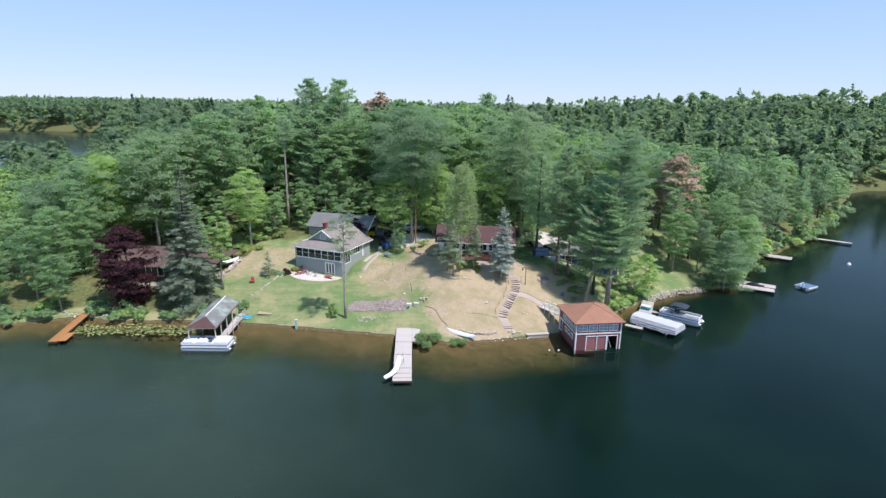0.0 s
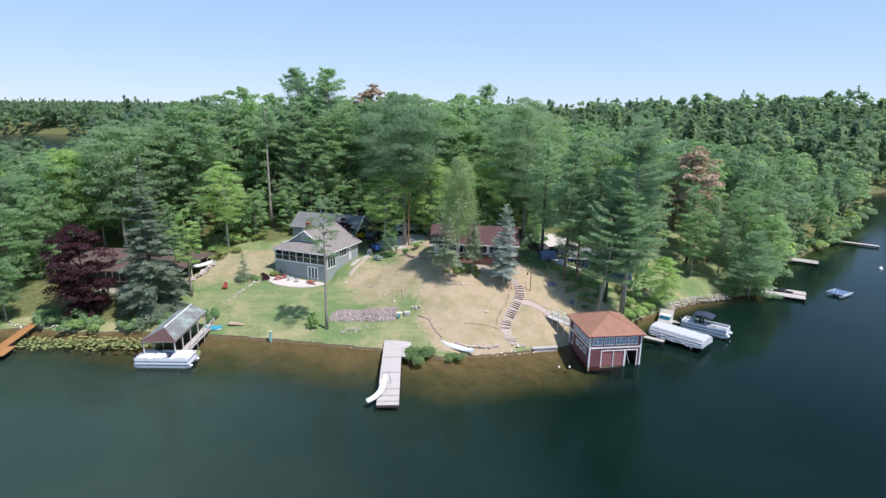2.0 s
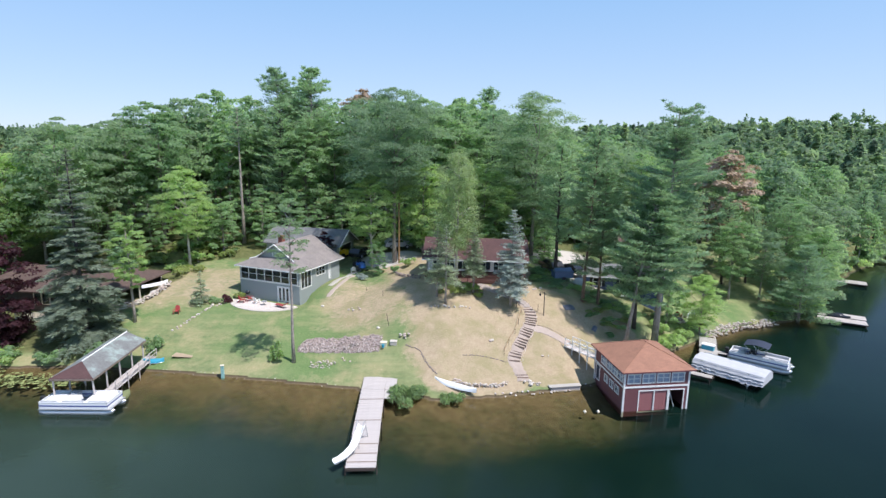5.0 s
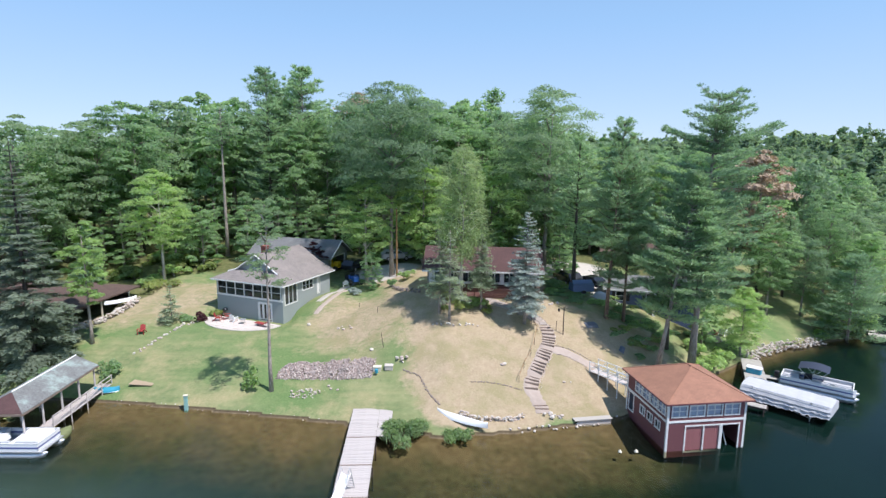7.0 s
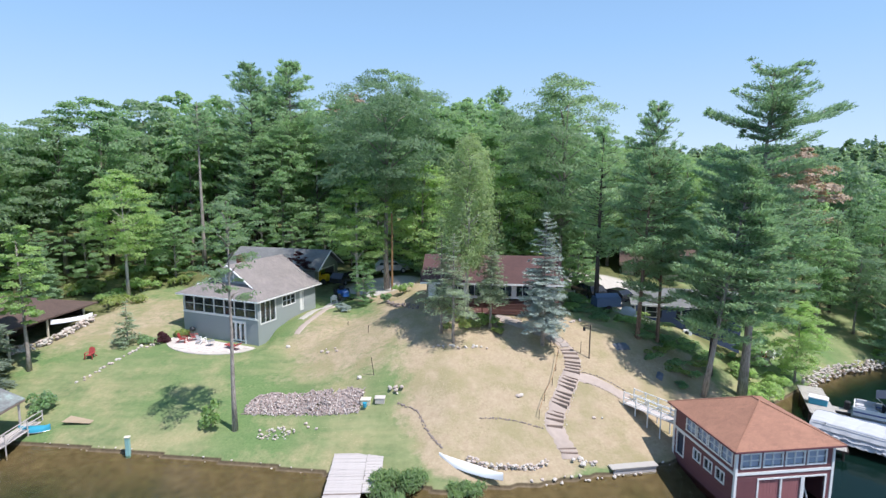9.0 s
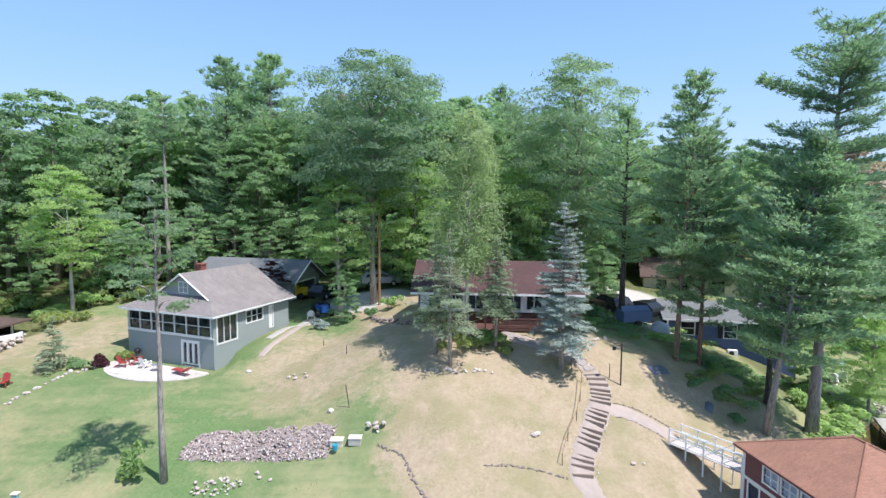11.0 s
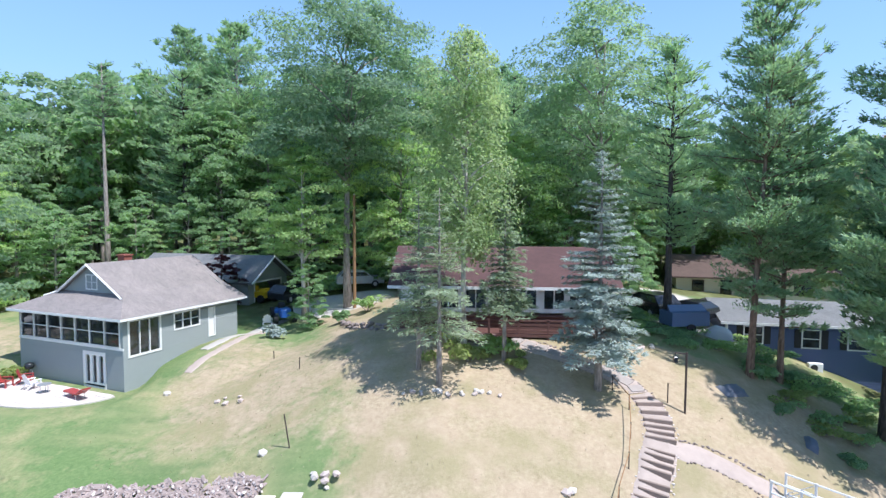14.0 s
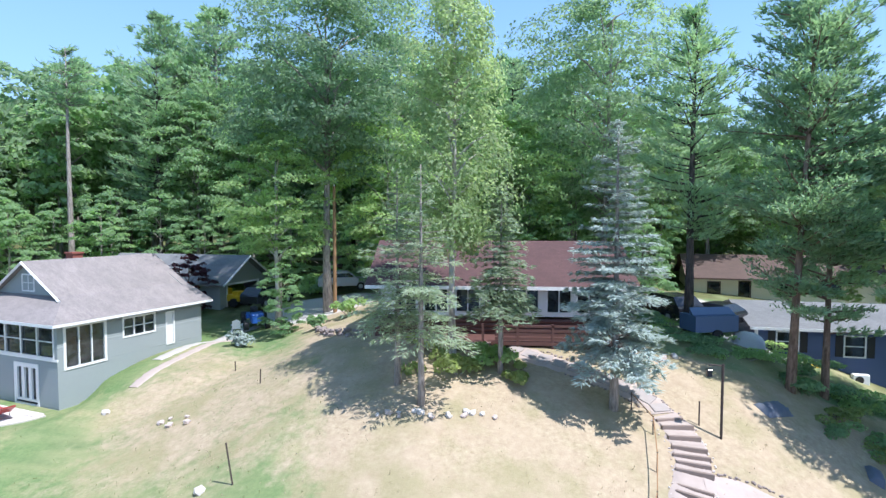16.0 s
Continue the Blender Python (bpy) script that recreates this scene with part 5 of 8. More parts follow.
def log_cabin():
    c = thing("log_cabin", pose(-4.2, 91.9, 7.0, 0, 0, 0), "low red-brown log cabin with a white-framed window wall and maroon roof", "cabin")
    w, d = 13.0, 7.2
    FS, FW, FE, FN = (face(s, w, d) for s in "SWEN")
    wins = [(0.9, 2.0), (2.5, 3.7), (4.2, 5.4), (5.7, 6.9), (7.3, 8.5), (9.0, 10.2), (10.55, 11.75)]
    holes = [(a, q, 1.55, 2.85) for a, q in wins]
    b = Build()
    lap_wall(b, FS, w, 1.3, 3.15, holes, 0.4, lap=0.0)
    part("window_wall", b, M["white"], c)
    for a, q in wins:
        window(c, FS, a, q, 1.55, 2.85, bars=1, cross=0, w=0.06)
    for i in range(6):
        part("log", Build().tube([(-0.2, -0.02, -0.1 + i * 0.235), (w + 0.2, -0.02, -0.1 + i * 0.235)], 0.13, 10), M["log"], c)
    for nm, fm, ln in (("east_wall", FE, d), ("west_wall", FW, d)):
        b = Build()
        lap_wall(b, fm, ln, -0.3, 3.1, [(4.2, 5.6, 1.4, 2.7)], 0.22, lap=0.05)
        gable_end(b, fm, ln, 3.1, 4.95)
        part(nm, b, M["log"] if nm == "east_wall" else M["offwhite"], c)
        window(c, fm, 4.2, 5.6, 1.4, 2.7, bars=1)
    b = Build()
    lap_wall(b, FN, w, -0.3, 3.1, [], 0.22)
    part("back_wall", b, M["log"], c)
    b = Build()
    roof_gable(b, -0.6, w + 0.6, -0.75, d + 0.6, 2.98, 5.2)
    part("roof", b, M["roof_maroon"], c, "maroon shingle roof")
    part("fascia", Build().box(-0.6, w + 0.6, -0.79, -0.74, 2.8, 2.98), M["white"], c)
    b = Build()
    for i in range(4):
        b.box(4.3 - i * 0.05, 6.0 + i * 0.05, -2.3 - i * 0.3, -2.0 - i * 0.3, -0.9, 0.35 - i * 0.2)
    part("porch_steps", b, M["step_wood"], c)
    b = Build().box(2.0, 12.6, -2.0, -0.1, 0.2, 0.36)
    for i in range(7):
        b.box(2.1 + i * 1.72, 2.22 + i * 1.72, -1.98, -1.86, -1.0, 1.25)
    b.box(6.2, 12.6, -1.98, -1.88, 1.1, 1.2)
    for k in range(3):
        b.box(6.2, 12.6, -1.96, -1.91, 0.45 + k * 0.2, 0.6 + k * 0.2)
    part("porch_deck", b, M["log"], c, "red-brown deck with board railing")


def brown_cabin():
    c = thing("brown_cabin", pose(-62.5, 84.6, 3.0, 0, 0, 0), "low dark-brown cabin with broad eaves set among the trees", "cabin")
    w, d = 18.5, 11.0
    FS, FW, FE, FN = (face(s, w, d) for s in "SWEN")
    holes = [(8.0 + i * 1.1, 8.95 + i * 1.1, 0.9, 2.3) for i in range(3)] + [(14.6, 15.4, 1.0, 2.0)]
    for nm, fm, ln, hs in (("front_wall", FS, w - 3, holes), ("east_wall", pose(-3, 0, 0) @ FE, d, []), ("west_wall", FW, d, []), ("back_wall", FN, w, [])):
        b = Build()
        lap_wall(b, fm, ln, -0.6, 2.85, hs, 0.25)
        weld(part(nm, b, M["brown_siding"], c))
    for hh in holes:
        window(c, FS, *hh, bars=0, w=0.08, mat="offwhite")
    b = Build()
    x0, x1, y0, y1, ze, zr = -0.9, w + 1.0, -0.9, d + 0.9, 2.75, 4.7
    ym = (y0 + y1) / 2
    b.slab([(x0, y0, ze), (x1, y0, ze), (x1 - 4.5, ym, zr), (x0 + 4, ym, zr)], 0.16)
    b.slab([(x1, y0, ze), (x1, y1, ze), (x1 - 4.5, ym, zr)], 0.16)
    b.slab([(x1, y1, ze), (x0, y1, ze), (x0 + 4, ym, zr), (x1 - 4.5, ym, zr)], 0.16)
    b.slab([(x0, y1, ze), (x0, y0, ze), (x0 + 4, ym, zr)], 0.16)
    part("roof", b, M["roof_brown"], c, "brown shingle hip roof with wide eaves")
    for x, y in ((w + 0.5, 0.2), (w + 0.5, 5.0), (w + 0.5, 10.2)):
        part("post", Build().box(x - 0.08, x + 0.08, y - 0.08, y + 0.08, -0.5, 2.65, c=0.01), M["offwhite"], c)
    b = Build().box(7.4, 11.8, -2.6, -0.1, -0.35, -0.2)
    part("deck", b, M["offwhite"], c, "cream front deck with slatted rail")
    for i in range(22):
        part("slat", Build().box(7.4 + i * 0.2, 7.5 + i * 0.2, -2.64, -2.6, -1.6, 0.55), M["offwhite"], c)
    part("top_rail", Build().box(7.35, 11.85, -2.68, -2.58, 0.5, 0.6), M["offwhite"], c)


def blue_house():
    c = thing("blue_house", pose(17.75, 96.7, 3.95, 0, 0, -9), "slate-blue house with grey roof behind the pines", "house")
    w, d = 10.5, 8.0
    FS, FW, FE, FN = (face(s, w, d) for s in "SWEN")
    holes = [(1.15, 2.25, 1.75, 2.85), (4.7, 5.7, 1.6, 2.75), (7.4, 8.6, 1.6, 2.75)]
    for nm, fm, ln, hs in (("front_wall", FS, w, holes), ("east_wall", FE, d, []), ("west_wall", FW, d, [(2, 3.2, 1.6, 2.7)]), ("back_wall", FN, w, [])):
        b = Build()
        lap_wall(b, fm, ln, -2.2, 3.3, hs, 0.16)
        weld(part(nm, b, M["blue_siding"], c))
    for hh in holes:
        window(c, FS, *hh, bars=0, cross=1, w=0.08)
        for x0, x1 in ((hh[0] - 0.5, hh[0] - 0.12), (hh[1] + 0.12, hh[1] + 0.5)):
            part("shutter", Build().box(x0, x1, 0.0, 0.06, hh[2] - 0.05, hh[3] + 0.05, 0, FS), M["black"], c)
    window(c, FW, 2, 3.2, 1.6, 2.7, cross=1)
    b = Build()
    roof_gable(b, -0.5, w + 0.5, -0.6, d + 0.6, 3.2, 4.2)
    part("roof", b, M["roof_dark"], c)
    for fm, ln in ((FE, d), (FW, d)):
        b = Build()
        gable_end(b, fm, ln, 3.3, 4.08)
        part("gable", b, M["blue_siding"], c)
    part("fascia", Build().box(-0.5, w + 0.5, -0.64, -0.59, 3.05, 3.2), M["white"], c)
    part("corner_trim", Build().box(-0.06, 0.10, -0.06, 0.08, -2.0, 3.2), M["white"], c)


def tan_house():
    c = thing("tan_house", pose(21.4, 117.2, 5.6, 0, 0, -12), "low cream ranch house with brown roof among the trees", "house")
    w, d = 16.0, 7.5
    FS, FW, FE, FN = (face(s, w, d) for s in "SWEN")
    holes = [(1.6, 2.6, 1.0, 2.0), (4.3, 5.2, 0.0, 2.1), (7.5, 9.2, 0.9, 2.1), (11, 12.5, 0.9, 2.1)]
    for nm, fm, ln, hs in (("front_wall", FS, w, holes), ("east_wall", FE, d, []), ("west_wall", FW, d, []), ("back_wall", FN, w, [])):
        b = Build()
        lap_wall(b, fm, ln, -0.6, 2.6, hs, 0.2)
        if nm in ("east_wall", "west_wall"):
            gable_end(b, fm, ln, 2.6, 4.3)
        weld(part(nm, b, M["offwhite"], c))
    for hh in holes:
        window(c, FS, *hh, bars=1 if hh[1] - hh[0] > 1.2 else 0, w=0.09, mat="brown_siding")
    b = Build()
    roof_gable(b, -0.5, w + 0.5, -0.7, d + 0.7, 2.45, 4.5)
    part("roof", b, M["roof_brown"], c)


boathouse()
grey_house()
garage()
log_cabin()
brown_cabin()
blue_house()
tan_house()


# ---- on the water ----
def between(a, b, z):
    """The pose at a, in plan, with x along the way to b."""
    return pose(a[0], a[1], z, 0, 0, math.degrees(math.atan2(b[1] - a[1], b[0] - a[0])))


def pier(name, m, length, width, label, mat, wide=None, z=0.75, board=0.145, posts=4, deep=-2.2, seed=0):
    """A straight dock: x runs out along it, y across."""
    d = thing(name, m, label, "dock")
    r = random.Random(seed)
    shared = Build().box(-board / 2 + 0.006, board / 2 - 0.006, -width / 2, width / 2, -0.05, 0, c=0.004).mesh("plank", M[mat])
    for i in range(int(length / board)):
        o = new("plank", shared)
        o.parent = d
        o.matrix_basis = pose((i + 0.5) * board, r.uniform(-0.02, 0.02), z + r.uniform(-0.008, 0.008), r.uniform(-0.3, 0.3), 0, r.uniform(-0.3, 0.3))
    b = Build()
    for y in (-width / 2 + 0.05, width / 2 - 0.11):
        b.box(0, length, y, y + 0.06, z - 0.24, z - 0.055)
    b.box(length - 0.06, length, -width / 2 + 0.1, width / 2 - 0.1, z - 0.24, z - 0.055)
    part("beam", b, M["post_wood"], d)
    for i in range(posts):
        x = length * (i + 0.9) / posts
        for y in (-width / 2 - 0.05, width / 2 + 0.05):
            part("post", Build().tube([(x, y, deep), (x, y, z + 0.02)], 0.06, 7), M["post_wood"], d)
    return d


def main_dock():
    m = between((-7.75, 74.1), (-5.65, 57.75), 0)
    d = pier("dock", m, 16.5, 2.35, "weathered grey plank dock reaching out from the lawn", "dock_wood", posts=5, seed=3)
    side = Build().box(-0.066, 0.066, 0, 1.15, -0.05, 0, c=0.004).mesh("plank", M["dock_wood"])
    for i in range(36):
        o = new("plank", side)
        o.parent = d
        o.matrix_basis = pose(-0.23 + i * 0.145, 1.20, 0.75 + 0.006 * math.sin(i * 2.3))
    part("side_beam", Build().box(0, 5.0, 2.25, 2.33, 0.5, 0.69), M["post_wood"], d)
    for x in (1.2, 4.8):
        part("post", Build().tube([(x, 2.3, -1), (x, 2.3, 0.73)], 0.06, 7), M["post_wood"], d)
    b = Build()
    for x in (5.05, 9.1, 13.0, 14.4, 15.6):
        b.box(x, x + 0.10, -1.17, 1.17, 0.757, 0.775)
    part("cross_batten", b, M["step_wood"], d)


def water_slide():
    s = thing("water_slide", pose(0, 0, 0), "curved white plastic water slide on the dock end", "slide")
    pts = [(-6.35, 61.6, 2.15), (-6.45, 61.0, 1.95), (-6.55, 60.3, 1.5), (-6.72, 59.6, 1.2), (-7.0, 59.0, 1.05), (-7.4, 58.5, 0.9), (-7.8, 58.15, 0.82)]
    b = Build()
    for (a, c) in zip(pts, pts[1:]):
        a, c = Vector(a), Vector(c)
        side = (c - a).cross(Vector((0, 0, 1))).normalized()
        prof = [(-0.30, 0.20), (-0.26, 0.02), (0, -0.03), (0.26, 0.02), (0.30, 0.20)]
        vs = [q + side * u + Vector((0, 0, w)) for q in (a, c) for u, w in prof] + [q + side * u * 1.08 + Vector((0, 0, w - 0.05)) for q in (a, c) for u, w in prof]
        fs = [(i, i + 1, i + 6, i + 5) for i in range(4)] + [(10 + i, 15 + i, 16 + i, 11 + i) for i in range(4)] + [(0, 5, 15, 10), (4, 14, 19, 9)]
        b.add(vs, fs)
    weld(part("chute", b, M["plastic_white"], s, smooth=True))
    b = Build()
    for dx in (-0.28, 0.28):
        b.tube([(-6.3 + dx, 62.3, 0.75), (-6.35 + dx, 61.7, 2.2), (-6.38 + dx, 61.5, 2.7), (-6.4 + dx, 61.2, 2.65), (-6.45 + dx, 60.9, 2.1)], 0.025, 6)
    for i in range(5):
        u = i / 5
        b.tube([(-6.58, 62.25 - 0.55 * u, 0.95 + 1.2 * u), (-6.02, 62.25 - 0.55 * u, 0.95 + 1.2 * u)], 0.022, 6)
    part("ladder", b, M["metal"], s)
    b = Build()
    for x, y, z in ((-6.55, 60.3, 1.45), (-6.75, 59.5, 1.12)):
        for dx in (-0.22, 0.22):
            b.tube([(x + dx, y, 0.75), (x + dx, y, z)], 0.025, 6)
    part("strut", b, M["metal"], s)


def covered_slip():
    s = thing("covered_boat_slip", pose(-36.9, 65.4, 0, 0, 0, 6.8), "open boat shelter with patched pale green roof on wooden posts", "boat shelter")
    w, d, ze, zr = 4.0, 10.2, 3.05, 4.0
    b = Build()
    b.slab([(0, 0, ze), (w / 2, 1.9, zr), (w / 2, d, zr), (0, d, ze)], 0.07)
    part("roof_slope", b, M["roof_green"], s)
    b = Build()
    b.slab([(w / 2, 1.9, zr), (w, 0, ze), (w, d, ze), (w / 2, d, zr)], 0.07)
    part("roof_slope", b, M["roof_green"], s)
    part("roof_hip", Build().slab([(0, 0, ze), (w, 0, ze), (w / 2, 1.9, zr)], 0.07), M["roof_maroon"], s, "red-brown shingled hip")
    part("ridge_cap", Build().tube([(w / 2, 1.9, zr + 0.02), (w / 2, d, zr + 0.02)], 0.07, 6), M["white"], s)
    b = Build()
    b.box(-0.02, w + 0.02, -0.03, 0.03, ze - 0.22, ze - 0.04)
    b.box(-0.03, 0.03, 0, d, ze - 0.22, ze - 0.08)
    b.box(w - 0.03, w + 0.03, 0, d, ze - 0.22, ze - 0.08)
    part("roof_beam", b, M["step_wood"], s)
    for x in (0.12, w - 0.25):
        for y in (0.3, 2.6, 5.0, 7.4, 9.8):
            lean = 0.18 if y < 1 else 0.0
            part("post", Build().tube([(x + (lean if x > 1 else -lean * 0.3), y, -2.0), (x, y, ze - 0.1)], 0.085, 7), M["dock_wood"], s)
    shared = Build().box(w - 0.4, w + 0.75, -0.066, 0.066, -0.05, 0, c=0.004).mesh("plank", M["dock_wood"])
    for i in range(60):
        o = new("plank", shared)
        o.parent = s
        o.matrix_basis = pose(0.02 * math.sin(i * 1.7), 2.27 + i * 0.145, 0.85 + 0.006 * math.sin(i * 2.9))
    for y in (2.3, 4.6, 6.9, 9.2, 10.9):
        part("rail_post", Build().tube([(w + 0.7, y, -1.5), (w + 0.7, y, 1.75)], 0.05, 6), M["dock_wood"], s)
    for z in (1.3, 1.72):
        part("rail", Build().tube([(w + 0.7, 2.3, z), (w + 0.7, 10.9, z)], 0.04, 6), M["dock_wood"], s)
    for y in (2.3, 4.6, 6.9):
        part("rail_brace", Build().tube([(w + 0.7, y, 0.85), (w + 0.7, y + 2.3, 1.7)], 0.035, 6), M["dock_wood"], s)


def pontoon_boat(name, m, label, length=6.8, width=2.5, cover=None, bimini=False):
    p = thing(name, m, label, "boat")
    for y in (0.35, width - 0.35):
        pts = [(0, y, 0.12), (0.5, y, 0.1), (length - 0.9, y, 0.1), (length - 0.35, y, 0.2), (length, y, 0.38)]
        part("pontoon", Build().tube(pts, [0.28, 0.33, 0.33, 0.27, 0.05], 12), M["aluminium"], p, smooth=True)
    part("deck", Build().box(0, length - 0.25, 0, width, 0.46, 0.54), M["metal"], p)
    b = Build()
    for x0, x1, y0, y1 in ((0.15, length - 0.5, 0.03, 0.07), (0.15, length - 0.5, width - 0.07, width - 0.03), (0.12, 0.16, 0.05, width - 0.05), (length - 0.54, length - 0.5, 0.05, width - 0.05)):
        b.box(x0, x1, y0, y1, 0.55, 1.18, 0)
        b.box(x0 - 0.012, x1 + 0.012, y0 - 0.012, y1 + 0.012, 0.80, 0.92, 1)
        b.box(x0 - 0.02, x1 + 0.02, y0 - 0.02, y1 + 0.02, 1.18, 1.22, 0)
    part("fence", b, [M["plastic_white"], M["stripe"]], p, "white panels with a blue stripe")
    for x0, x1, y0, y1 in ((0.2, 1.7, 0.15, 0.85), (2.2, 4.2, 0.15, 0.85), (4.6, length - 0.6, 0.15, 0.8), (0.2, 1.6, width - 0.85, width - 0.15), (3.6, length - 0.6, width - 0.85, width - 0.15)):
        b = Build().box(x0, x1, y0, y1, 0.55, 0.98, c=0.05)
        yb = (y0, y0 + 0.18) if y0 < width / 2 else (y1 - 0.18, y1)
        b.box(x0, x1, yb[0], yb[1], 0.98, 1.32, c=0.05)
        part("bench_seat", b, M["canvas_white"], p, "white covered bench")
    if cover:
        for x0, x1, y0, y1, z in ((0.25, 1.9, 0.12, width - 0.12, 1.22), (2.0, 3.4, 0.15, width * 0.55, 1.3), (4.1, length - 0.65, 0.12, width - 0.15, 1.26)):
            c = Build()
            c.add([(x0, y0, 0.95), (x1, y0, 0.95), (x1, y1, 0.95), (x0, y1, 0.95), (x0 + 0.1, y0 + 0.08, z - 0.06), (x1 - 0.12, y0 + 0.1, z), (x1 - 0.1, y1 - 0.1, z + 0.08), (x0 + 0.14, y1 - 0.08, z + 0.03)],
                  [(0, 1, 5, 4), (1, 2, 6, 5), (2, 3, 7, 6), (3, 0, 4, 7), (4, 5, 6, 7), (3, 2, 1, 0)])
            part("seat_cover", c, M["plastic_white"], p, "white vinyl seat cover")
    b = Build().box(2.0, 2.7, width - 0.95, width - 0.25, 0.55, 1.35, c=0.06)
    b.tube([(2.3, width - 1.05, 1.25), (2.3, width - 0.95, 1.25)], 0.19, 12)
    part("helm", b, M["canvas_white" if cover else "black"], p)
    b = Build().box(-0.55, -0.1, width / 2 - 0.22, width / 2 + 0.22, 0.55, 1.25, c=0.09)
    b.box(-0.4, -0.22, width / 2 - 0.09, width / 2 + 0.09, -0.4, 0.56)
    part("outboard_motor", b, M["black"], p)
    if bimini:
        b = Build()
        rows = 8
        vs = [(1.5 + 2.6 * i / rows, y, 2.35 + 0.22 * math.sin(i / rows * math.pi) - d) for i in range(rows + 1) for y, d in ((0.05, 0), (width - 0.05, 0), (width - 0.05, 0.03), (0.05, 0.03))]
        b.add(vs, [(i * 4 + k, i * 4 + (k + 1) % 4, i * 4 + 4 + (k + 1) % 4, i * 4 + 4 + k) for i in range(rows) for k in range(4)] + [(3, 2, 1, 0), (rows * 4, rows * 4 + 1, rows * 4 + 2, rows * 4 + 3)])
        part("bimini_top", b, M["canvas_navy"], p, "navy canvas sun top")
        b = Build()
        for y in (0.06, width - 0.06):
            for x in (1.6, 2.8, 4.0):
                b.tube([(2.8, y, 1.2), (x, y, 2.38)], 0.02, 5)
        part("bimini_frame", b, M["aluminium"], p)
    return p


def boat_lift():
    s = thing("boat_lift", between((28.3, 81.9), (33.7, 77.1), 0), "boat lift under a long white canvas canopy", "boat lift")
    ln, w = 7.3, 2.9
    b = Build()
    seg, r = 36, random.Random(5)
    half = [(0.34, 0.66), (0.20, 0.82), (0.25, 0.96), (0.10, 1.10), (0.14, 1.26), (0.0, 1.50)]
    prof = [(-w / 2 - q, z) for q, z in half] + [(-w * 0.42, 1.74), (-w * 0.24, 1.86), (0, 1.90), (w * 0.24, 1.86), (w * 0.42, 1.74)] + [(w / 2 + q, z) for q, z in half[::-1]]
    vs, fs = [], []
    for i in range(seg + 1):
        x = ln * i / seg
        bay = abs(math.sin(i / seg * math.pi * 5))
        for j, (y, z) in enumerate(prof):
            skirt = 1.0 if z < 1.5 else 0.25
            fold = math.sin(i * 0.5 + j * 1.7) * 0.05 * skirt + r.uniform(-0.03, 0.03) * skirt
            drop = -0.03 * (1 - bay) * (z > 1.5) + (r.uniform(-0.10, 0.10) if z < 1.0 else r.uniform(-0.012, 0.012))
            lift = 0.35 * max(0, i / seg - 0.7) if z < 1.3 else 0
            vs.append((x + r.uniform(-0.03, 0.03), y + math.copysign(fold, y) if abs(y) > 0.1 else y, z + drop + lift))
    k = len(prof)
    for i in range(seg):
        fs += [(i * k + j, (i + 1) * k + j, (i + 1) * k + j + 1, i * k + j + 1) for j in range(k - 1)]
    fs += [tuple(range(k - 1, -1, -1)), tuple(range(seg * k, seg * k + k))]
    b.add(vs, fs)
    part("canopy", b, M["canvas_white"], s, "wrinkled white canvas")
    b = Build()
    for x in (1.0, 5.8):
        for y in (-w / 2 + 0.05, w / 2 - 0.05):
            b.tube([(x, y, -2.2), (x, y, 1.8)], 0.05, 6)
        b.tube([(x, -w / 2, 0.25), (x, w / 2, 0.25)], 0.05, 6)
    for y in (-w / 2 + 0.05, w / 2 - 0.05):
        b.tube([(0.2, y, 1.7), (ln - 0.2, y, 1.7)], 0.03, 6)
        b.tube([(1.0, y, 1.0), (5.8, y, 0.3)], 0.025, 6)
    part("lift_frame", b, M["aluminium"], s)
    hull = thing("runabout_boat", between((28.3, 81.9), (33.7, 77.1), 0) @ pose(0.4, 0, 0.45), "white runabout resting in the boat lift", "boat")
    vs, fs = [], []
    rings = [(0, 0.95, 0.0), (2, 1.05, -0.05), (4, 1.0, 0.0), (5.4, 0.7, 0.15), (6.3, 0.05, 0.45)]
    for x, hw, kz in rings:
        vs += [(x, -hw, 0.75), (x, -hw * 0.9, 0.3), (x, 0, kz), (x, hw * 0.9, 0.3), (x, hw, 0.75)]
    for i in range(len(rings) - 1):
        fs += [(i * 5 + j, i * 5 + j + 1, i * 5 + j + 6, i * 5 + j + 5) for j in range(4)] + [(i * 5 + 4, i * 5, i * 5 + 5, i * 5 + 9)]
    fs.append((0, 1, 2, 3, 4))
    part("hull", Build().add(vs, fs), M["plastic_white"], hull, smooth=False)


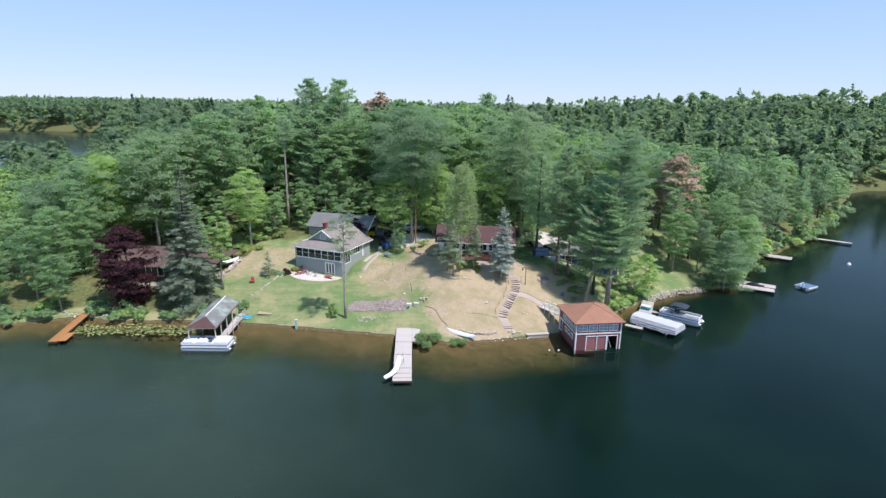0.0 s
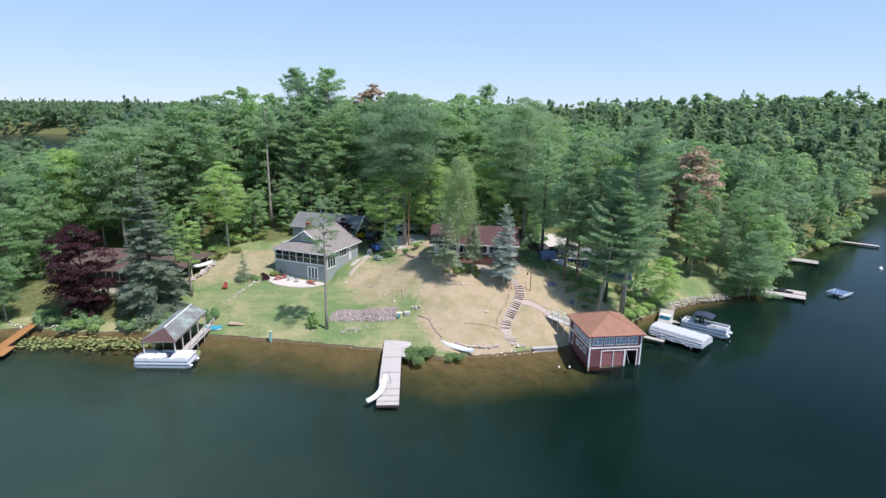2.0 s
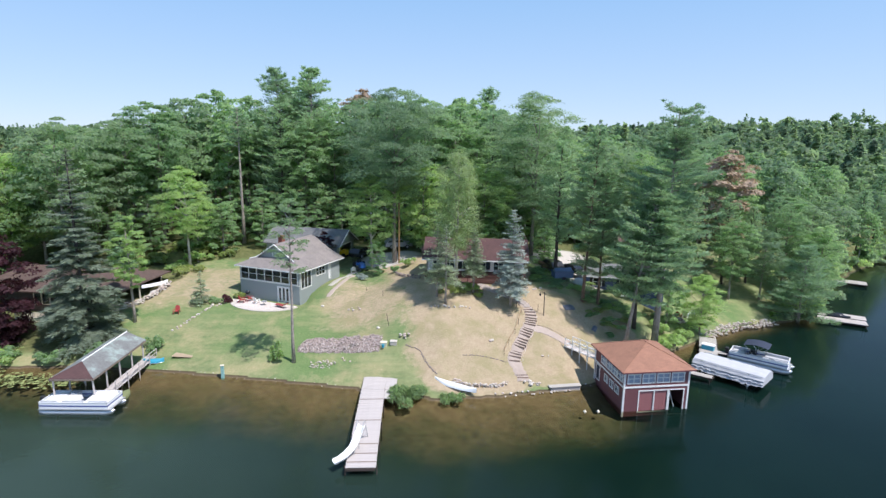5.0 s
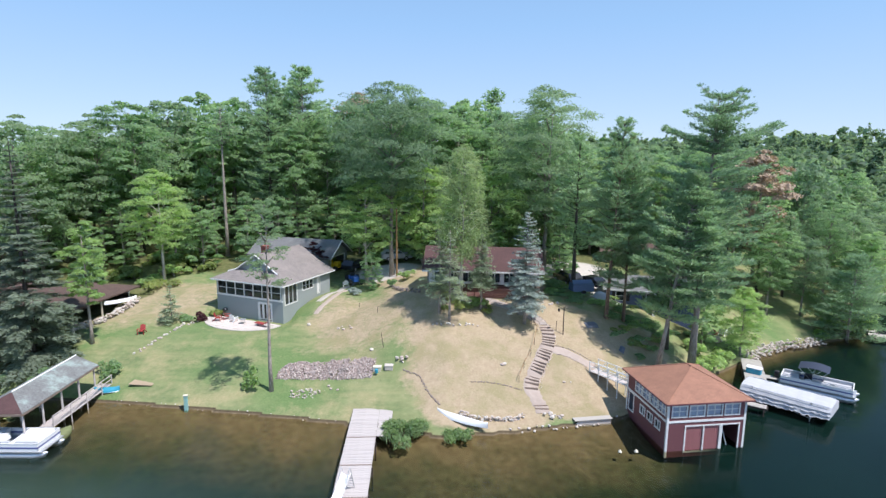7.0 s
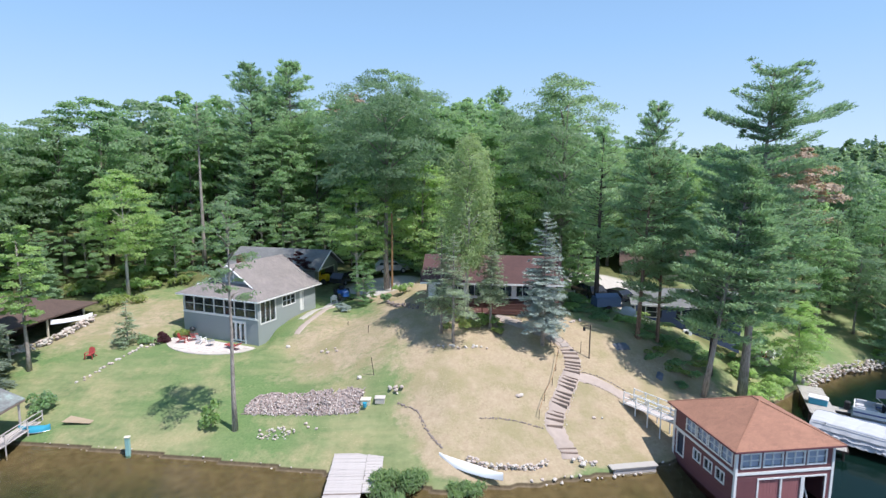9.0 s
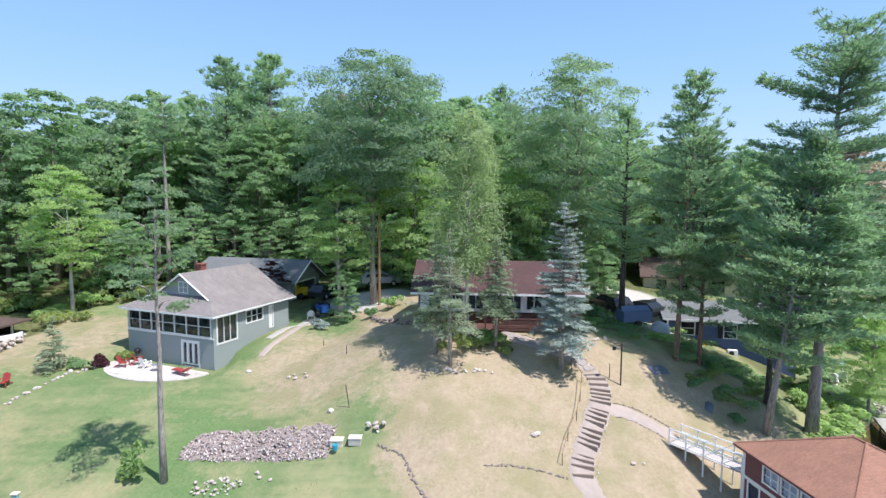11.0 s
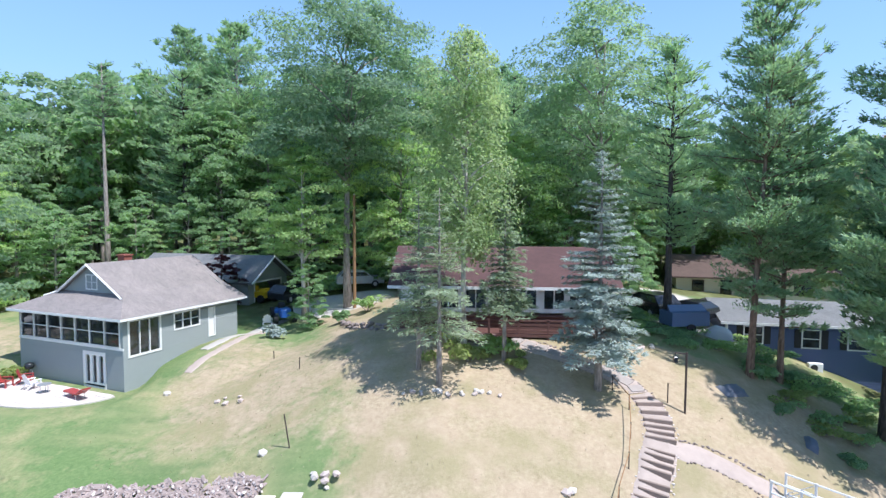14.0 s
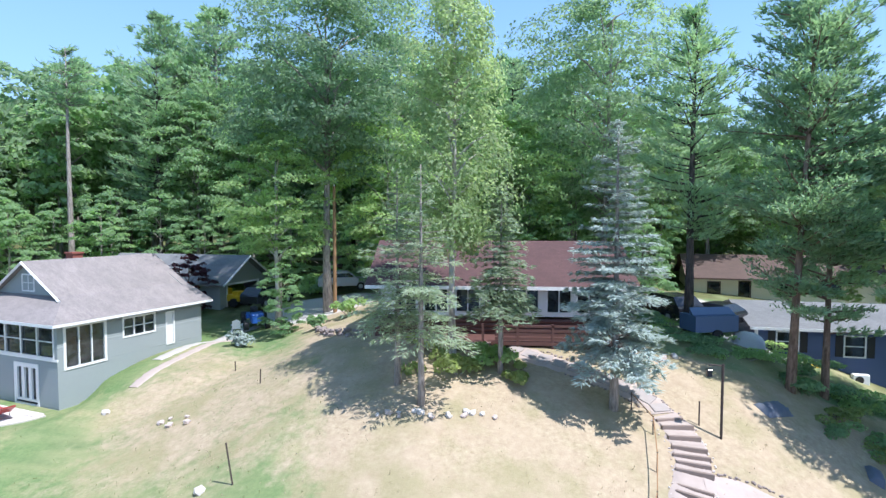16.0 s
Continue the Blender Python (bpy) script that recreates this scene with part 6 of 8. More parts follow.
def canoe(name, m, label, length=5.0, mat="plastic_white", upside=True):
    c = thing(name, m, label, "canoe")
    vs, fs, seg = [], [], 14
    for i in range(seg + 1):
        u = i / seg * 2 - 1
        hw, hh = 0.43 * (1 - abs(u) ** 2.2) + 0.015, 0.36 + 0.16 * abs(u) ** 3
        for j in range(7):
            a = math.pi * j / 6
            vs.append((u * length / 2, -hw * math.cos(a), (hh * math.sin(a) ** 0.7 if upside else hh * (1 - math.sin(a) ** 0.7)) if 0 < j < 6 else (0 if upside else hh)))
    for i in range(seg):
        fs += [(i * 7 + j, i * 7 + j + 1, i * 7 + j + 8, i * 7 + j + 7) for j in range(6)]
    part("hull", Build().add(vs, fs), M[mat], c, smooth=True)
    b = Build()
    for sgn in (-1, 1):
        pts = [((i / seg * 2 - 1) * length / 2, sgn * (0.43 * (1 - abs(i / seg * 2 - 1) ** 2.2) + 0.015), 0.0 if upside else 0.36 + 0.16 * abs(i / seg * 2 - 1) ** 3) for i in range(seg + 1)]
        b.tube(pts, 0.022, 5)
    part("gunwale", b, M["aluminium"], c)
    return c


main_dock()
water_slide()
covered_slip()
pontoon_boat("pontoon_boat", pose(-37.4, 64.25, 0, 0, 0, 5), "white pontoon boat with lavender-blue stripe moored at the shelter", 6.9, 2.6, cover=True)
tarped = thing("tarped_rowboat", pose(-31.9, 68.2, -0.1, 0, 0, 98), "small rowboat under a mossy green tarp beside the walkway", "boat")
vs, fs = [], []
for i in range(11):
    u = i / 10 * 2 - 1
    hw, top = 0.55 * (1 - abs(u) ** 2.5) + 0.03, 0.45 + 0.15 * (1 - u * u)
    vs += [(u * 1.25, -hw * 0.8, -0.05), (u * 1.25, -hw, 0.42), (u * 1.25, -hw * 0.5, top * 0.9), (u * 1.25, 0, top), (u * 1.25, hw * 0.5, top * 0.9), (u * 1.25, hw, 0.42), (u * 1.25, hw * 0.8, -0.05)]
for i in range(10):
    fs += [(i * 7 + j, i * 7 + j + 1, i * 7 + j + 8, i * 7 + j + 7) for j in range(6)]
part("tarp", Build().add(vs, fs), M["green_tarp"], tarped, smooth=True)

pier("cedar_dock", between((-58.4, 74.4), (-55.6, 63.8), 0), 11.0, 1.25, "new orange cedar dock with short side section", "new_wood", posts=3, board=0.14, seed=20)
part("side_section", Build().box(8.0, 10.9, 0.64, 1.7, 0.70, 0.752), M["new_wood"], bpy.data.objects["cedar_dock"])
boat_lift()
pontoon_boat("pontoon_boat", between((32.6, 84.2), (37.9, 80.6), 0.25), "white pontoon boat with a navy sun top", 6.6, 2.4, bimini=True)
pier("white_dock", between((32.8, 90.6), (30.6, 84.6), 0), 7.0, 2.0, "pale sectional dock beside the boat lift", "concrete", posts=3, seed=30)
pier("finger_dock", between((32.0, 85.6), (38.6, 82.4), 0), 7.2, 0.95, "narrow pale finger dock", "concrete", posts=3, seed=34)
pier("short_dock", between((26.2, 79.3), (28.5, 77.9), 0), 2.7, 0.9, "short pale dock beside the boathouse", "concrete", posts=1, seed=37)
tote = thing("storage_bin", pose(31.2, 86.4, 0.75, 0, 0, -35), "turquoise storage bin with white lid on the dock", "storage bin")
part("bin_body", Build().box(-0.7, 0.7, -0.4, 0.4, 0, 0.55, c=0.05), M["turquoise"], tote)
part("lid", Build().box(-0.74, 0.74, -0.44, 0.44, 0.55, 0.66, c=0.04), M["plastic_white"], tote)

pier("grey_dock", between((54.2, 105.0), (59.9, 102.2), 0), 6.4, 2.2, "double grey dock beyond the point", "dock_wood", posts=2, z=0.5, seed=41)
pier("grey_dock", between((53.2, 102.4), (58.7, 99.9), 0), 6.0, 2.2, "double grey dock beyond the point", "dock_wood", posts=2, z=0.5, seed=44)
ski = thing("jet_ski", between((55.0, 103.4), (59.0, 101.6), 0.35), "dark jet ski between the docks", "jet ski")
vs, fs = [], []
for i in range(9):
    u = i / 8
    hw = 0.5 * math.sin(min(1, (1 - u) * 2.2) * math.pi / 2) + 0.02
    vs += [(u * 3, -hw, 0.35), (u * 3, -hw * 0.7, 0), (u * 3, hw * 0.7, 0), (u * 3, hw, 0.35), (u * 3, 0, 0.75 if 0.15 < u < 0.75 else 0.45)]
for i in range(8):
    fs += [(i * 5 + j, i * 5 + (j + 1) % 5, i * 5 + 5 + (j + 1) % 5, i * 5 + 5 + j) for j in range(5)]
part("hull", Build().add(vs, fs), M["car_black"], ski, smooth=True)
pier("pale_dock", between((67.2, 128.2), (73.9, 124.4), 0), 8.2, 3.0, "wide pale dock under the trees", "concrete", posts=3, z=0.5, seed=51)
pier("long_dock", between((90.6, 146.8), (97.6, 142.2), 0), 9.0, 1.4, "long grey dock on the far point", "dock_wood", posts=3, z=0.5, seed=55)
raft = thing("swim_raft", pose(66.4, 103.8, 0.0, 0, 0, 35), "floating blue swim raft with white edge", "raft")
part("raft_deck", Build().box(-1.7, 1.7, -1.3, 1.3, 0.42, 0.52, c=0.04), M["car_grey"], raft)
for y in (-0.9, 0.9):
    part("float", Build().tube([(-1.6, y, 0.15), (1.6, y, 0.15)], 0.28, 10), M["plastic_white"], raft, smooth=True)
b = Build()
for y in (-1.3, 1.3):
    b.box(-1.72, 1.72, y - 0.04, y + 0.04, 0.38, 0.56)
b.tube([(-1.5, -0.4, 0.5), (-1.5, -0.4, 1.1), (-1.8, -0.4, 1.1), (-1.85, -0.4, 0.1)], 0.03, 6)
b.tube([(-1.5, 0.2, 0.5), (-1.5, 0.2, 1.1), (-1.8, 0.2, 1.1), (-1.85, 0.2, 0.1)], 0.03, 6)
part("rim_and_ladder", b, M["plastic_white"], raft)


def float_mark(x, y, size, label, mat):
    f = thing("mooring_float", pose(x, y, 0.02), label, "buoy")
    prof = [(0.02, -size), (0.7 * size, -0.6 * size), (size, 0), (0.7 * size, 0.6 * size), (0.25 * size, 0.95 * size), (0.15 * size, 1.3 * size)]
    part("float", Build().tube([(0, 0, z) for _, z in prof], [q for q, _ in prof], 10), M[mat], f, smooth=True)


float_mark(85.6, 122.4, 0.45, "white mooring buoy out in the bay", "plastic_white")
float_mark(13.5, 70.05, 0.17, "small yellowish float tied off the boathouse", "offwhite")
float_mark(14.8, 70.2, 0.17, "small yellowish float tied off the boathouse", "offwhite")

canoe("canoe", between((-1.4, 74.0), (3.0, 71.7), 0) @ pose(2.5, 0, lz(0.8, 72.9) + 0.06), "overturned white canoe lying along the bank", 5.0)
canoe("canoe", pose(-42.9, 92.3, lz(-42.9, 92.3) + 0.75, 0, 6, 84), "white canoe stored on the stone wall", 5.4)
canoe("kayak", pose(19.6, 95.75, 4.75, 18, 0, -9), "yellow kayak hung along the blue house wall", 2.6, "yellow")


# ---- on the lawn ----
def stool_table(x, y, label):
    t = thing("side_table", pose(x, y, 3.24), label, "table")
    part("tabletop", Build().tube([(0, 0, 0.5), (0, 0, 0.54)], 0.38, 14), M["metal"], t)
    for i in range(3):
        a = i * 2.09
        part("leg", Build().tube([(0.28 * math.cos(a), 0.28 * math.sin(a), 0), (0.2 * math.cos(a), 0.2 * math.sin(a), 0.5)], 0.02, 5), M["metal"], t)


def adirondack(x, y, z, turn, mat, label):
    c = thing("garden_chair", pose(x, y, z, 0, 0, turn), label, "chair", "garden chairs")
    b = Build()
    for i in range(5):
        b.box(-0.27 + i * 0.11, -0.17 + i * 0.11, -0.28, 0.27, 0.33 - 0.0, 0.36)
    part("seat", b, M[mat], c)
    b = Build()
    for i in range(5):
        top = 1.02 - 0.05 * abs(i - 2)
        q = [(-0.27 + i * 0.11, 0.24, 0.32), (-0.17 + i * 0.11, 0.24, 0.32), (-0.17 + i * 0.115, 0.47, top), (-0.27 + i * 0.105, 0.47, top)]
        b.slab(q, 0.03)
    part("backrest", b, M[mat], c)
    for sx in (-0.34, 0.34):
        part("armrest", Build().box(sx - 0.07, sx + 0.07, -0.36, 0.34, 0.55, 0.58, c=0.01), M[mat], c)
        part("leg", Build().box(sx - 0.03, sx + 0.03, -0.34, -0.26, 0, 0.55), M[mat], c)
        part("leg", Build().slab([(sx - 0.03, 0.2, 0.34), (sx + 0.03, 0.2, 0.34), (sx + 0.03, 0.62, 0.08), (sx - 0.03, 0.62, 0.08)], 0.08), M[mat], c)


patio = thing("patio", pose(-26.3, 91.0, 3.1, 0, 0, -18), "pale paved half-round patio before the basement door", "patio", kind="structure")
part("edging", Build().prism([(5.3 * math.cos(a), 3.75 * math.sin(a)) for a in [math.pi + i * math.pi / 24 for i in range(25)]], -0.5, 0.10), M["stone"], patio)
FLAG_R = random.Random(31)
for i in range(10):
    for j in range(7):
        x0, y0 = -5.1 + i * 1.02 + (j % 2) * 0.2, -3.6 + j * 0.53
        x1, y1 = x0 + FLAG_R.uniform(0.92, 1.0), y0 + 0.51
        if all((x / 5.25) ** 2 + (y / 3.7) ** 2 < 1 for x in (x0, x1) for y in (y0, y1)):
            part("paving_slab", Build().box(x0, x1, y0, y1, 0.05, 0.135 + FLAG_R.uniform(-0.008, 0.008), c=0.012), M["patio"], patio)
adirondack(-27.4, 90.3, 3.24, 160, "plastic_white", "white plastic garden chair on the patio")
adirondack(-28.6, 91.2, 3.24, 120, "red_plastic", "dark red garden chair on the patio")
adirondack(-29.4, 90.4, 3.24, 100, "red_plastic", "dark red garden chair on the patio")
stool_table(-26.0, 89.6, "round grey metal patio table")
lounge = thing("garden_lounger", pose(-23.4, 88.9, 3.24, 0, 0, -25), "low red garden lounger on the patio edge", "lounger")
part("mattress", Build().box(-0.9, 0.5, -0.3, 0.3, 0.28, 0.38, c=0.04), M["red_plastic"], lounge)
part("backrest", Build().slab([(0.5, -0.3, 0.38), (1.05, -0.3, 0.72), (1.05, 0.3, 0.72), (0.5, 0.3, 0.38)], 0.09), M["red_plastic"], lounge)
for x in (-0.8, 0.45):
    for y in (-0.26, 0.26):
        part("leg", Build().tube([(x, y, 0), (x, y, 0.29)], 0.02, 5), M["metal"], lounge)
grill = thing("kettle_grill", pose(-29.6, 92.6, 3.3), "dark kettle grill on three legs", "grill")
prof = [(0.05, 0.45), (0.22, 0.5), (0.30, 0.66), (0.30, 0.72), (0.24, 0.88), (0.06, 0.96)]
part("kettle", Build().tube([(0, 0, z) for _, z in prof], [q for q, _ in prof], 14), M["car_black"], grill, smooth=True)
for i in range(3):
    a = i * 2.09
    part("leg", Build().tube([(0.3 * math.cos(a), 0.3 * math.sin(a), 0), (0.15 * math.cos(a), 0.15 * math.sin(a), 0.55)], 0.015, 5), M["metal"], grill)

adirondack(-36.2, 85.9, lz(-36.2, 85.9), 10, "red_plastic", "faded red lawn chair on the grass bank")
board = thing("plywood_board", pose(-30.4, 76.9, lz(-30.4, 76.9) + 0.02, 0, 3, 5), "tan plywood board lying on the lawn", "board")
part("sheet", Build().box(-1.1, 1.1, -0.6, 0.6, 0, 0.05, c=0.008), M["plywood"], board)
canoe("kayak", pose(-33.2, 75.6, lz(-33.2, 75.6) + 0.06, 0, 0, 12), "turquoise kayak lying by the boat shelter", 2.3, "turquoise")
pylon = thing("shore_post", pose(-24.3, 73.7, 0, 0, 0, 8), "pale aqua painted post at the water's edge", "post")
part("post_body", Build().box(-0.16, 0.16, -0.12, 0.12, -0.6, 1.4, c=0.03), M["aqua"], pylon)
part("cap", Build().box(-0.2, 0.2, -0.16, 0.16, 1.4, 1.47, c=0.02), M["offwhite"], pylon)


def stake(x, y, h, lean, label):
    s = thing("stake", pose(x, y, lz(x, y), 0, lean, 0), label, "stake")
    part("rod", Build().tube([(0, 0, -0.3), (0, 0, h)], 0.03, 6), M["post_wood"], s)


stake(-7.6, 81.6, 1.55, -8, "thin dark metal stake on the slope")
stake(-9.7, 89.2, 0.7, 2, "short pale survey stake")
stake(-12.6, 92.7, 0.55, -2, "short pale survey stake")
stake(10.2, 85.5, 1.0, 0, "thin dark metal stake on the slope")
lamp = thing("yard_lamp_post", pose(10.85, 84.95, lz(10.85, 84.95)), "dark wooden lamp post with a small hanging lantern", "lamp post")
part("post", Build().tube([(0, 0, -0.4), (0, 0, 3.0)], 0.055, 8), M["post_wood"], lamp)
part("arm", Build().tube([(0.05, 0, 2.92), (-0.55, 0, 2.98)], 0.03, 6), M["post_wood"], lamp)
b = Build().box(-0.63, -0.43, -0.1, 0.1, 2.5, 2.78, c=0.02)
b.tube([(-0.53, 0, 2.78), (-0.53, 0, 2.98)], 0.015, 5)
part("lantern", b, M["car_black"], lamp)
pole = thing("utility_pole", pose(-9.75, 103.4, lz(-9.75, 103.4)), "tan wooden utility pole beside the oak", "utility pole")
part("shaft", Build().tube([(0, 0, -0.5), (0, 0, 9.5)], [0.15, 0.11], 10), M["pole_wood"], pole)
part("insulator", Build().tube([(0, 0, 9.5), (0, 0, 9.62)], 0.07, 8), M["metal"], pole)

# ---- vehicles ----
def car(name, m, label, paint, length=4.6, width=1.85, high=1.65, pickup=False):
    c = thing(name, m, label, "car")
    hw = width / 2
    if pickup:
        side = [(0, 0.45), (0, 1.05), (0.35, 1.12), (1.4, 1.16), (1.95, high), (3.1, high), (3.3, 1.15), (length, 1.15), (length, 0.45)]
    else:
        side = [(0, 0.4), (0, 0.85), (0.25, 0.98), (1.15, 1.08), (1.85, high - 0.05), (2.3, high), (length - 0.7, high - 0.04), (length - 0.1, 1.1), (length, 0.95), (length, 0.4)]
    b = Build()
    k = len(side)
    vs = [(x, s * hw * (0.86 if z > 1.2 else 1.0), z) for s in (-1, 1) for x, z in side]
    b.add(vs, [tuple(range(k)), tuple(range(2 * k - 1, k - 1, -1))] + [(i, k + i, k + (i + 1) % k, (i + 1) % k) for i in range(k)])
    part("body", b, M[paint], c)
    g = Build()
    x0, x1 = (1.55, 3.2) if pickup else (1.35, length - 0.35)
    for s in (-1, 1):
        g.add([(x0 + 0.1, s * (hw * 0.985), 1.16), (x1, s * (hw * 0.985), 1.16), (x1 - 0.25, s * (hw * 0.90), high - 0.14), (x0 + 0.5, s * (hw * 0.90), high - 0.14)], [(0, 1, 2, 3)])
    xw = 1.43 if pickup else 1.2
    g.add([(xw - 0.02, -hw * 0.84, 1.14), (xw - 0.02, hw * 0.84, 1.14), (1.9, hw * 0.78, high - 0.1), (1.9, -hw * 0.78, high - 0.1)], [(3, 2, 1, 0)])
    part("window", g, M["glass"], c)
    for x in (0.9, length - 0.95):
        for s in (-1, 1):
            wheel = part("wheel", Build().tube([(x, s * (hw - 0.2), 0.35), (x, s * (hw + 0.02), 0.35)], 0.35, 16), M["black"], c)
            part("rim", Build().tube([(x, s * (hw + 0.02), 0.35), (x, s * (hw + 0.035), 0.35)], 0.2, 12), M["metal"], wheel)
    for s in (-1, 1):
        part("headlight", Build().box(-0.02, 0.04, s * hw * 0.75 - 0.16, s * hw * 0.75 + 0.16, 0.72, 0.86), M["plastic_white"], c)
    part("bumper", Build().box(-0.08, 0.05, -hw * 0.95, hw * 0.95, 0.42, 0.6, c=0.03), M["black"], c)
    return c


car("suv", pose(12.4, 101.0, lz(12.9, 99.0), 0, 0, -70), "black sport utility vehicle parked on the drive", "car_black")
car("hatchback", pose(14.7, 100.6, lz(15.6, 99.0), 0, 0, -52), "dark compact car parked beside the covered trailer", "car_black", 4.0, 1.75, 1.5)
car("suv", pose(-9.0, 112.4, lz(-9.0, 112.4), 0, 0, 200), "silver car parked on the gravel drive", "car_silver")
car("suv", pose(-16.0, 110.2, lz(-16, 110.2), 0, 0, 250), "black sport utility vehicle parked before the garage", "car_black")
trailer = thing("covered_trailer", pose(14.3, 95.0, lz(14.3, 95.0), 0, 0, 12), "small trailer under a slate-blue cover", "trailer")
part("cover", Build().prism([(-1.3, -0.8), (1.3, -0.8), (1.45, 0), (1.3, 0.8), (-1.3, 0.8)], 0.45, 1.35), M["car_grey"], trailer)
part("ridge", Build().slab([(-1.3, -0.5, 1.4), (1.3, -0.5, 1.4), (1.2, 0, 1.75), (-1.2, 0, 1.75)], 0.3), M["car_grey"], trailer)
for s in (-0.85, 0.85):
    part("wheel", Build().tube([(0, s - 0.08, 0.3), (0, s + 0.08, 0.3)], 0.3, 14), M["black"], trailer)
tractor = thing("garden_tractor", pose(-15.9, 103.1, lz(-15.9, 103.1), 0, 0, -60), "bright blue garden tractor on the drive", "tractor")
b = Build().box(0.4, 1.7, -0.4, 0.4, 0.5, 1.15, c=0.08)
b.box(-0.9, 0.4, -0.65, 0.65, 0.7, 1.0, c=0.06)
part("body", b, M["blue_paint"], tractor)
part("seat", Build().box(-0.7, -0.25, -0.28, 0.28, 1.0, 1.45, c=0.06), M["black"], tractor)
for x, r in ((-0.5, 0.55), (1.35, 0.36)):
    for s in (-0.75, 0.75):
        part("wheel", Build().tube([(x, s - 0.16, r), (x, s + 0.16, r)], r, 16), M["black"], tractor)
part("steering_wheel", Build().tube([(0.25, 0, 1.4), (0.28, 0, 1.43)], 0.2, 12), M["black"], tractor)
loader = thing("yellow_machine", pose(-20.2, 108.6, lz(-20.2, 108.6), 0, 0, -20), "yellow yard machine at the garage mouth", "machine")
b = Build().box(-1.1, 1.1, -0.5, 0.5, 0.45, 1.0, c=0.06)
b.box(-1.1, -0.4, -0.45, 0.45, 1.0, 1.5, c=0.06)
b.box(0.3, 1.0, -0.4, 0.4, 1.0, 1.3, c=0.05)
part("body", b, M["yellow"], loader)
for x in (-0.7, 0.7):
    for s in (-0.6, 0.6):
        part("wheel", Build().tube([(x, s - 0.12, 0.36), (x, s + 0.12, 0.36)], 0.36, 14), M["black"], loader)
ac = thing("heat_pump", pose(22.9, 95.35, 3.95, 0, 0, -9), "white outdoor heat-pump unit against the blue house", "heat pump")
part("case", Build().box(-0.42, 0.42, -0.17, 0.17, 0.1, 0.72, c=0.03), M["plastic_white"], ac)
part("fan_grille", Build().tube([(-0.1, -0.17, 0.41), (-0.1, -0.19, 0.41)], 0.22, 16), M["black"], ac)
part("stand", Build().box(-0.45, 0.45, -0.18, 0.18, -1.5, 0.1), M["concrete"], ac)
tank = thing("propane_tank", pose(26.0, 96.2, lz(26, 96.2) + 0.2, 0, 0, 0), "white propane tank under the pines", "tank")
part("shell", Build().tube([(0, 0, 0.0), (0, 0, 0.15), (0, 0, 1.2), (0, 0, 1.38), (0, 0, 1.42)], [0.08, 0.24, 0.24, 0.14, 0.05], 14), M["plastic_white"], tank, smooth=True)


# ---- undergrowth ----
def shrub(name, x, y, r, h, seed, mat, label, card=0.22, n=520, category="shrub", upright=0.0):
    rr = np.random.RandomState(seed)
    lob = rr.normal(0, 0.45, (7, 3)) * np.array([r, r, h * 0.4]) + np.array([0, 0, h * 0.45])
    q = lob[rr.randint(7, size=n)]
    e = unit(rr.normal(0, 1, (n, 3)))
    e[:, 2] = np.abs(e[:, 2]) * 1.0 - 0.2
    P = q + e * np.array([r, r, h]) * 0.42 * rr.uniform(0.6, 1.05, (n, 1))
    P[:, 2] = np.maximum(P[:, 2], 0.05)
    al = np.tile([0, 0, upright], (n, 1)) + e * 0.5 if upright else None
    v, f = sprays(P, e * (0.3 if upright else 1.0) + np.array([0, 0, 0.5]), card * (2.2 if upright else 1.3), card * (0.4 if upright else 0.9), rr, al)
    t = thing(name, pose(x, y, max(lz(x, y), -0.05)), label, category)
    part("foliage", quick_mesh(name, v, f, [M[mat]]), None, t)
    b = Build()
    for i in range(5):
        b.tube([(0, 0, -0.1), tuple(lob[i] * np.array([0.8, 0.8, 0.9]))], [0.035, 0.01], 5)
    part("stem", b, M["bark_grey"], t)


shrub("reed_clump", -4.0, 70.9, 1.9, 1.5, 61, "reed", "thick green reeds at the shore beside the dock", 0.26, 1500, "reeds", 1.0)
shrub("reed_clump", 0.6, 71.1, 1.2, 0.9, 62, "reed", "low green reeds at the shore", 0.22, 700, "reeds", 1.0)
shrub("shrub", -34.3, 77.6, 1.2, 1.8, 63, "leaf", "green shrub at the boat shelter")
shrub("shrub", -19.5, 76.7, 0.8, 1.9, 64, "leaf_light", "thin young shrub on the lawn")
for i, (x, y, r, h, mt) in enumerate(((0.3, 87.2, 1.5, 1.0, "fern"), (1.8, 88.6, 1.3, 0.9, "leaf_light"), (-0.8, 88.6, 1.4, 1.1, "fern"), (2.9, 86.9, 0.7, 0.6, "fern"))):
    shrub("flower_bed_shrub", x, y, r, h, 70 + i, mt, "light green leafy plants under the cabin spruces", 0.18, 600)
for i, (x, y, r, h) in enumerate(((26.6, 87.2, 1.7, 1.3), (28.0, 88.8, 1.5, 1.2), (29.3, 90.2, 1.5, 1.2), (23.4, 84.2, 1.2, 0.8), (27.0, 90.2, 1.5, 1.4), (25.2, 85.6, 1.3, 0.9))):
    shrub("bank_shrub", x, y, r, h, 80 + i, "leaf_light", "light green brush on the bank above the boats", 0.26, 620)
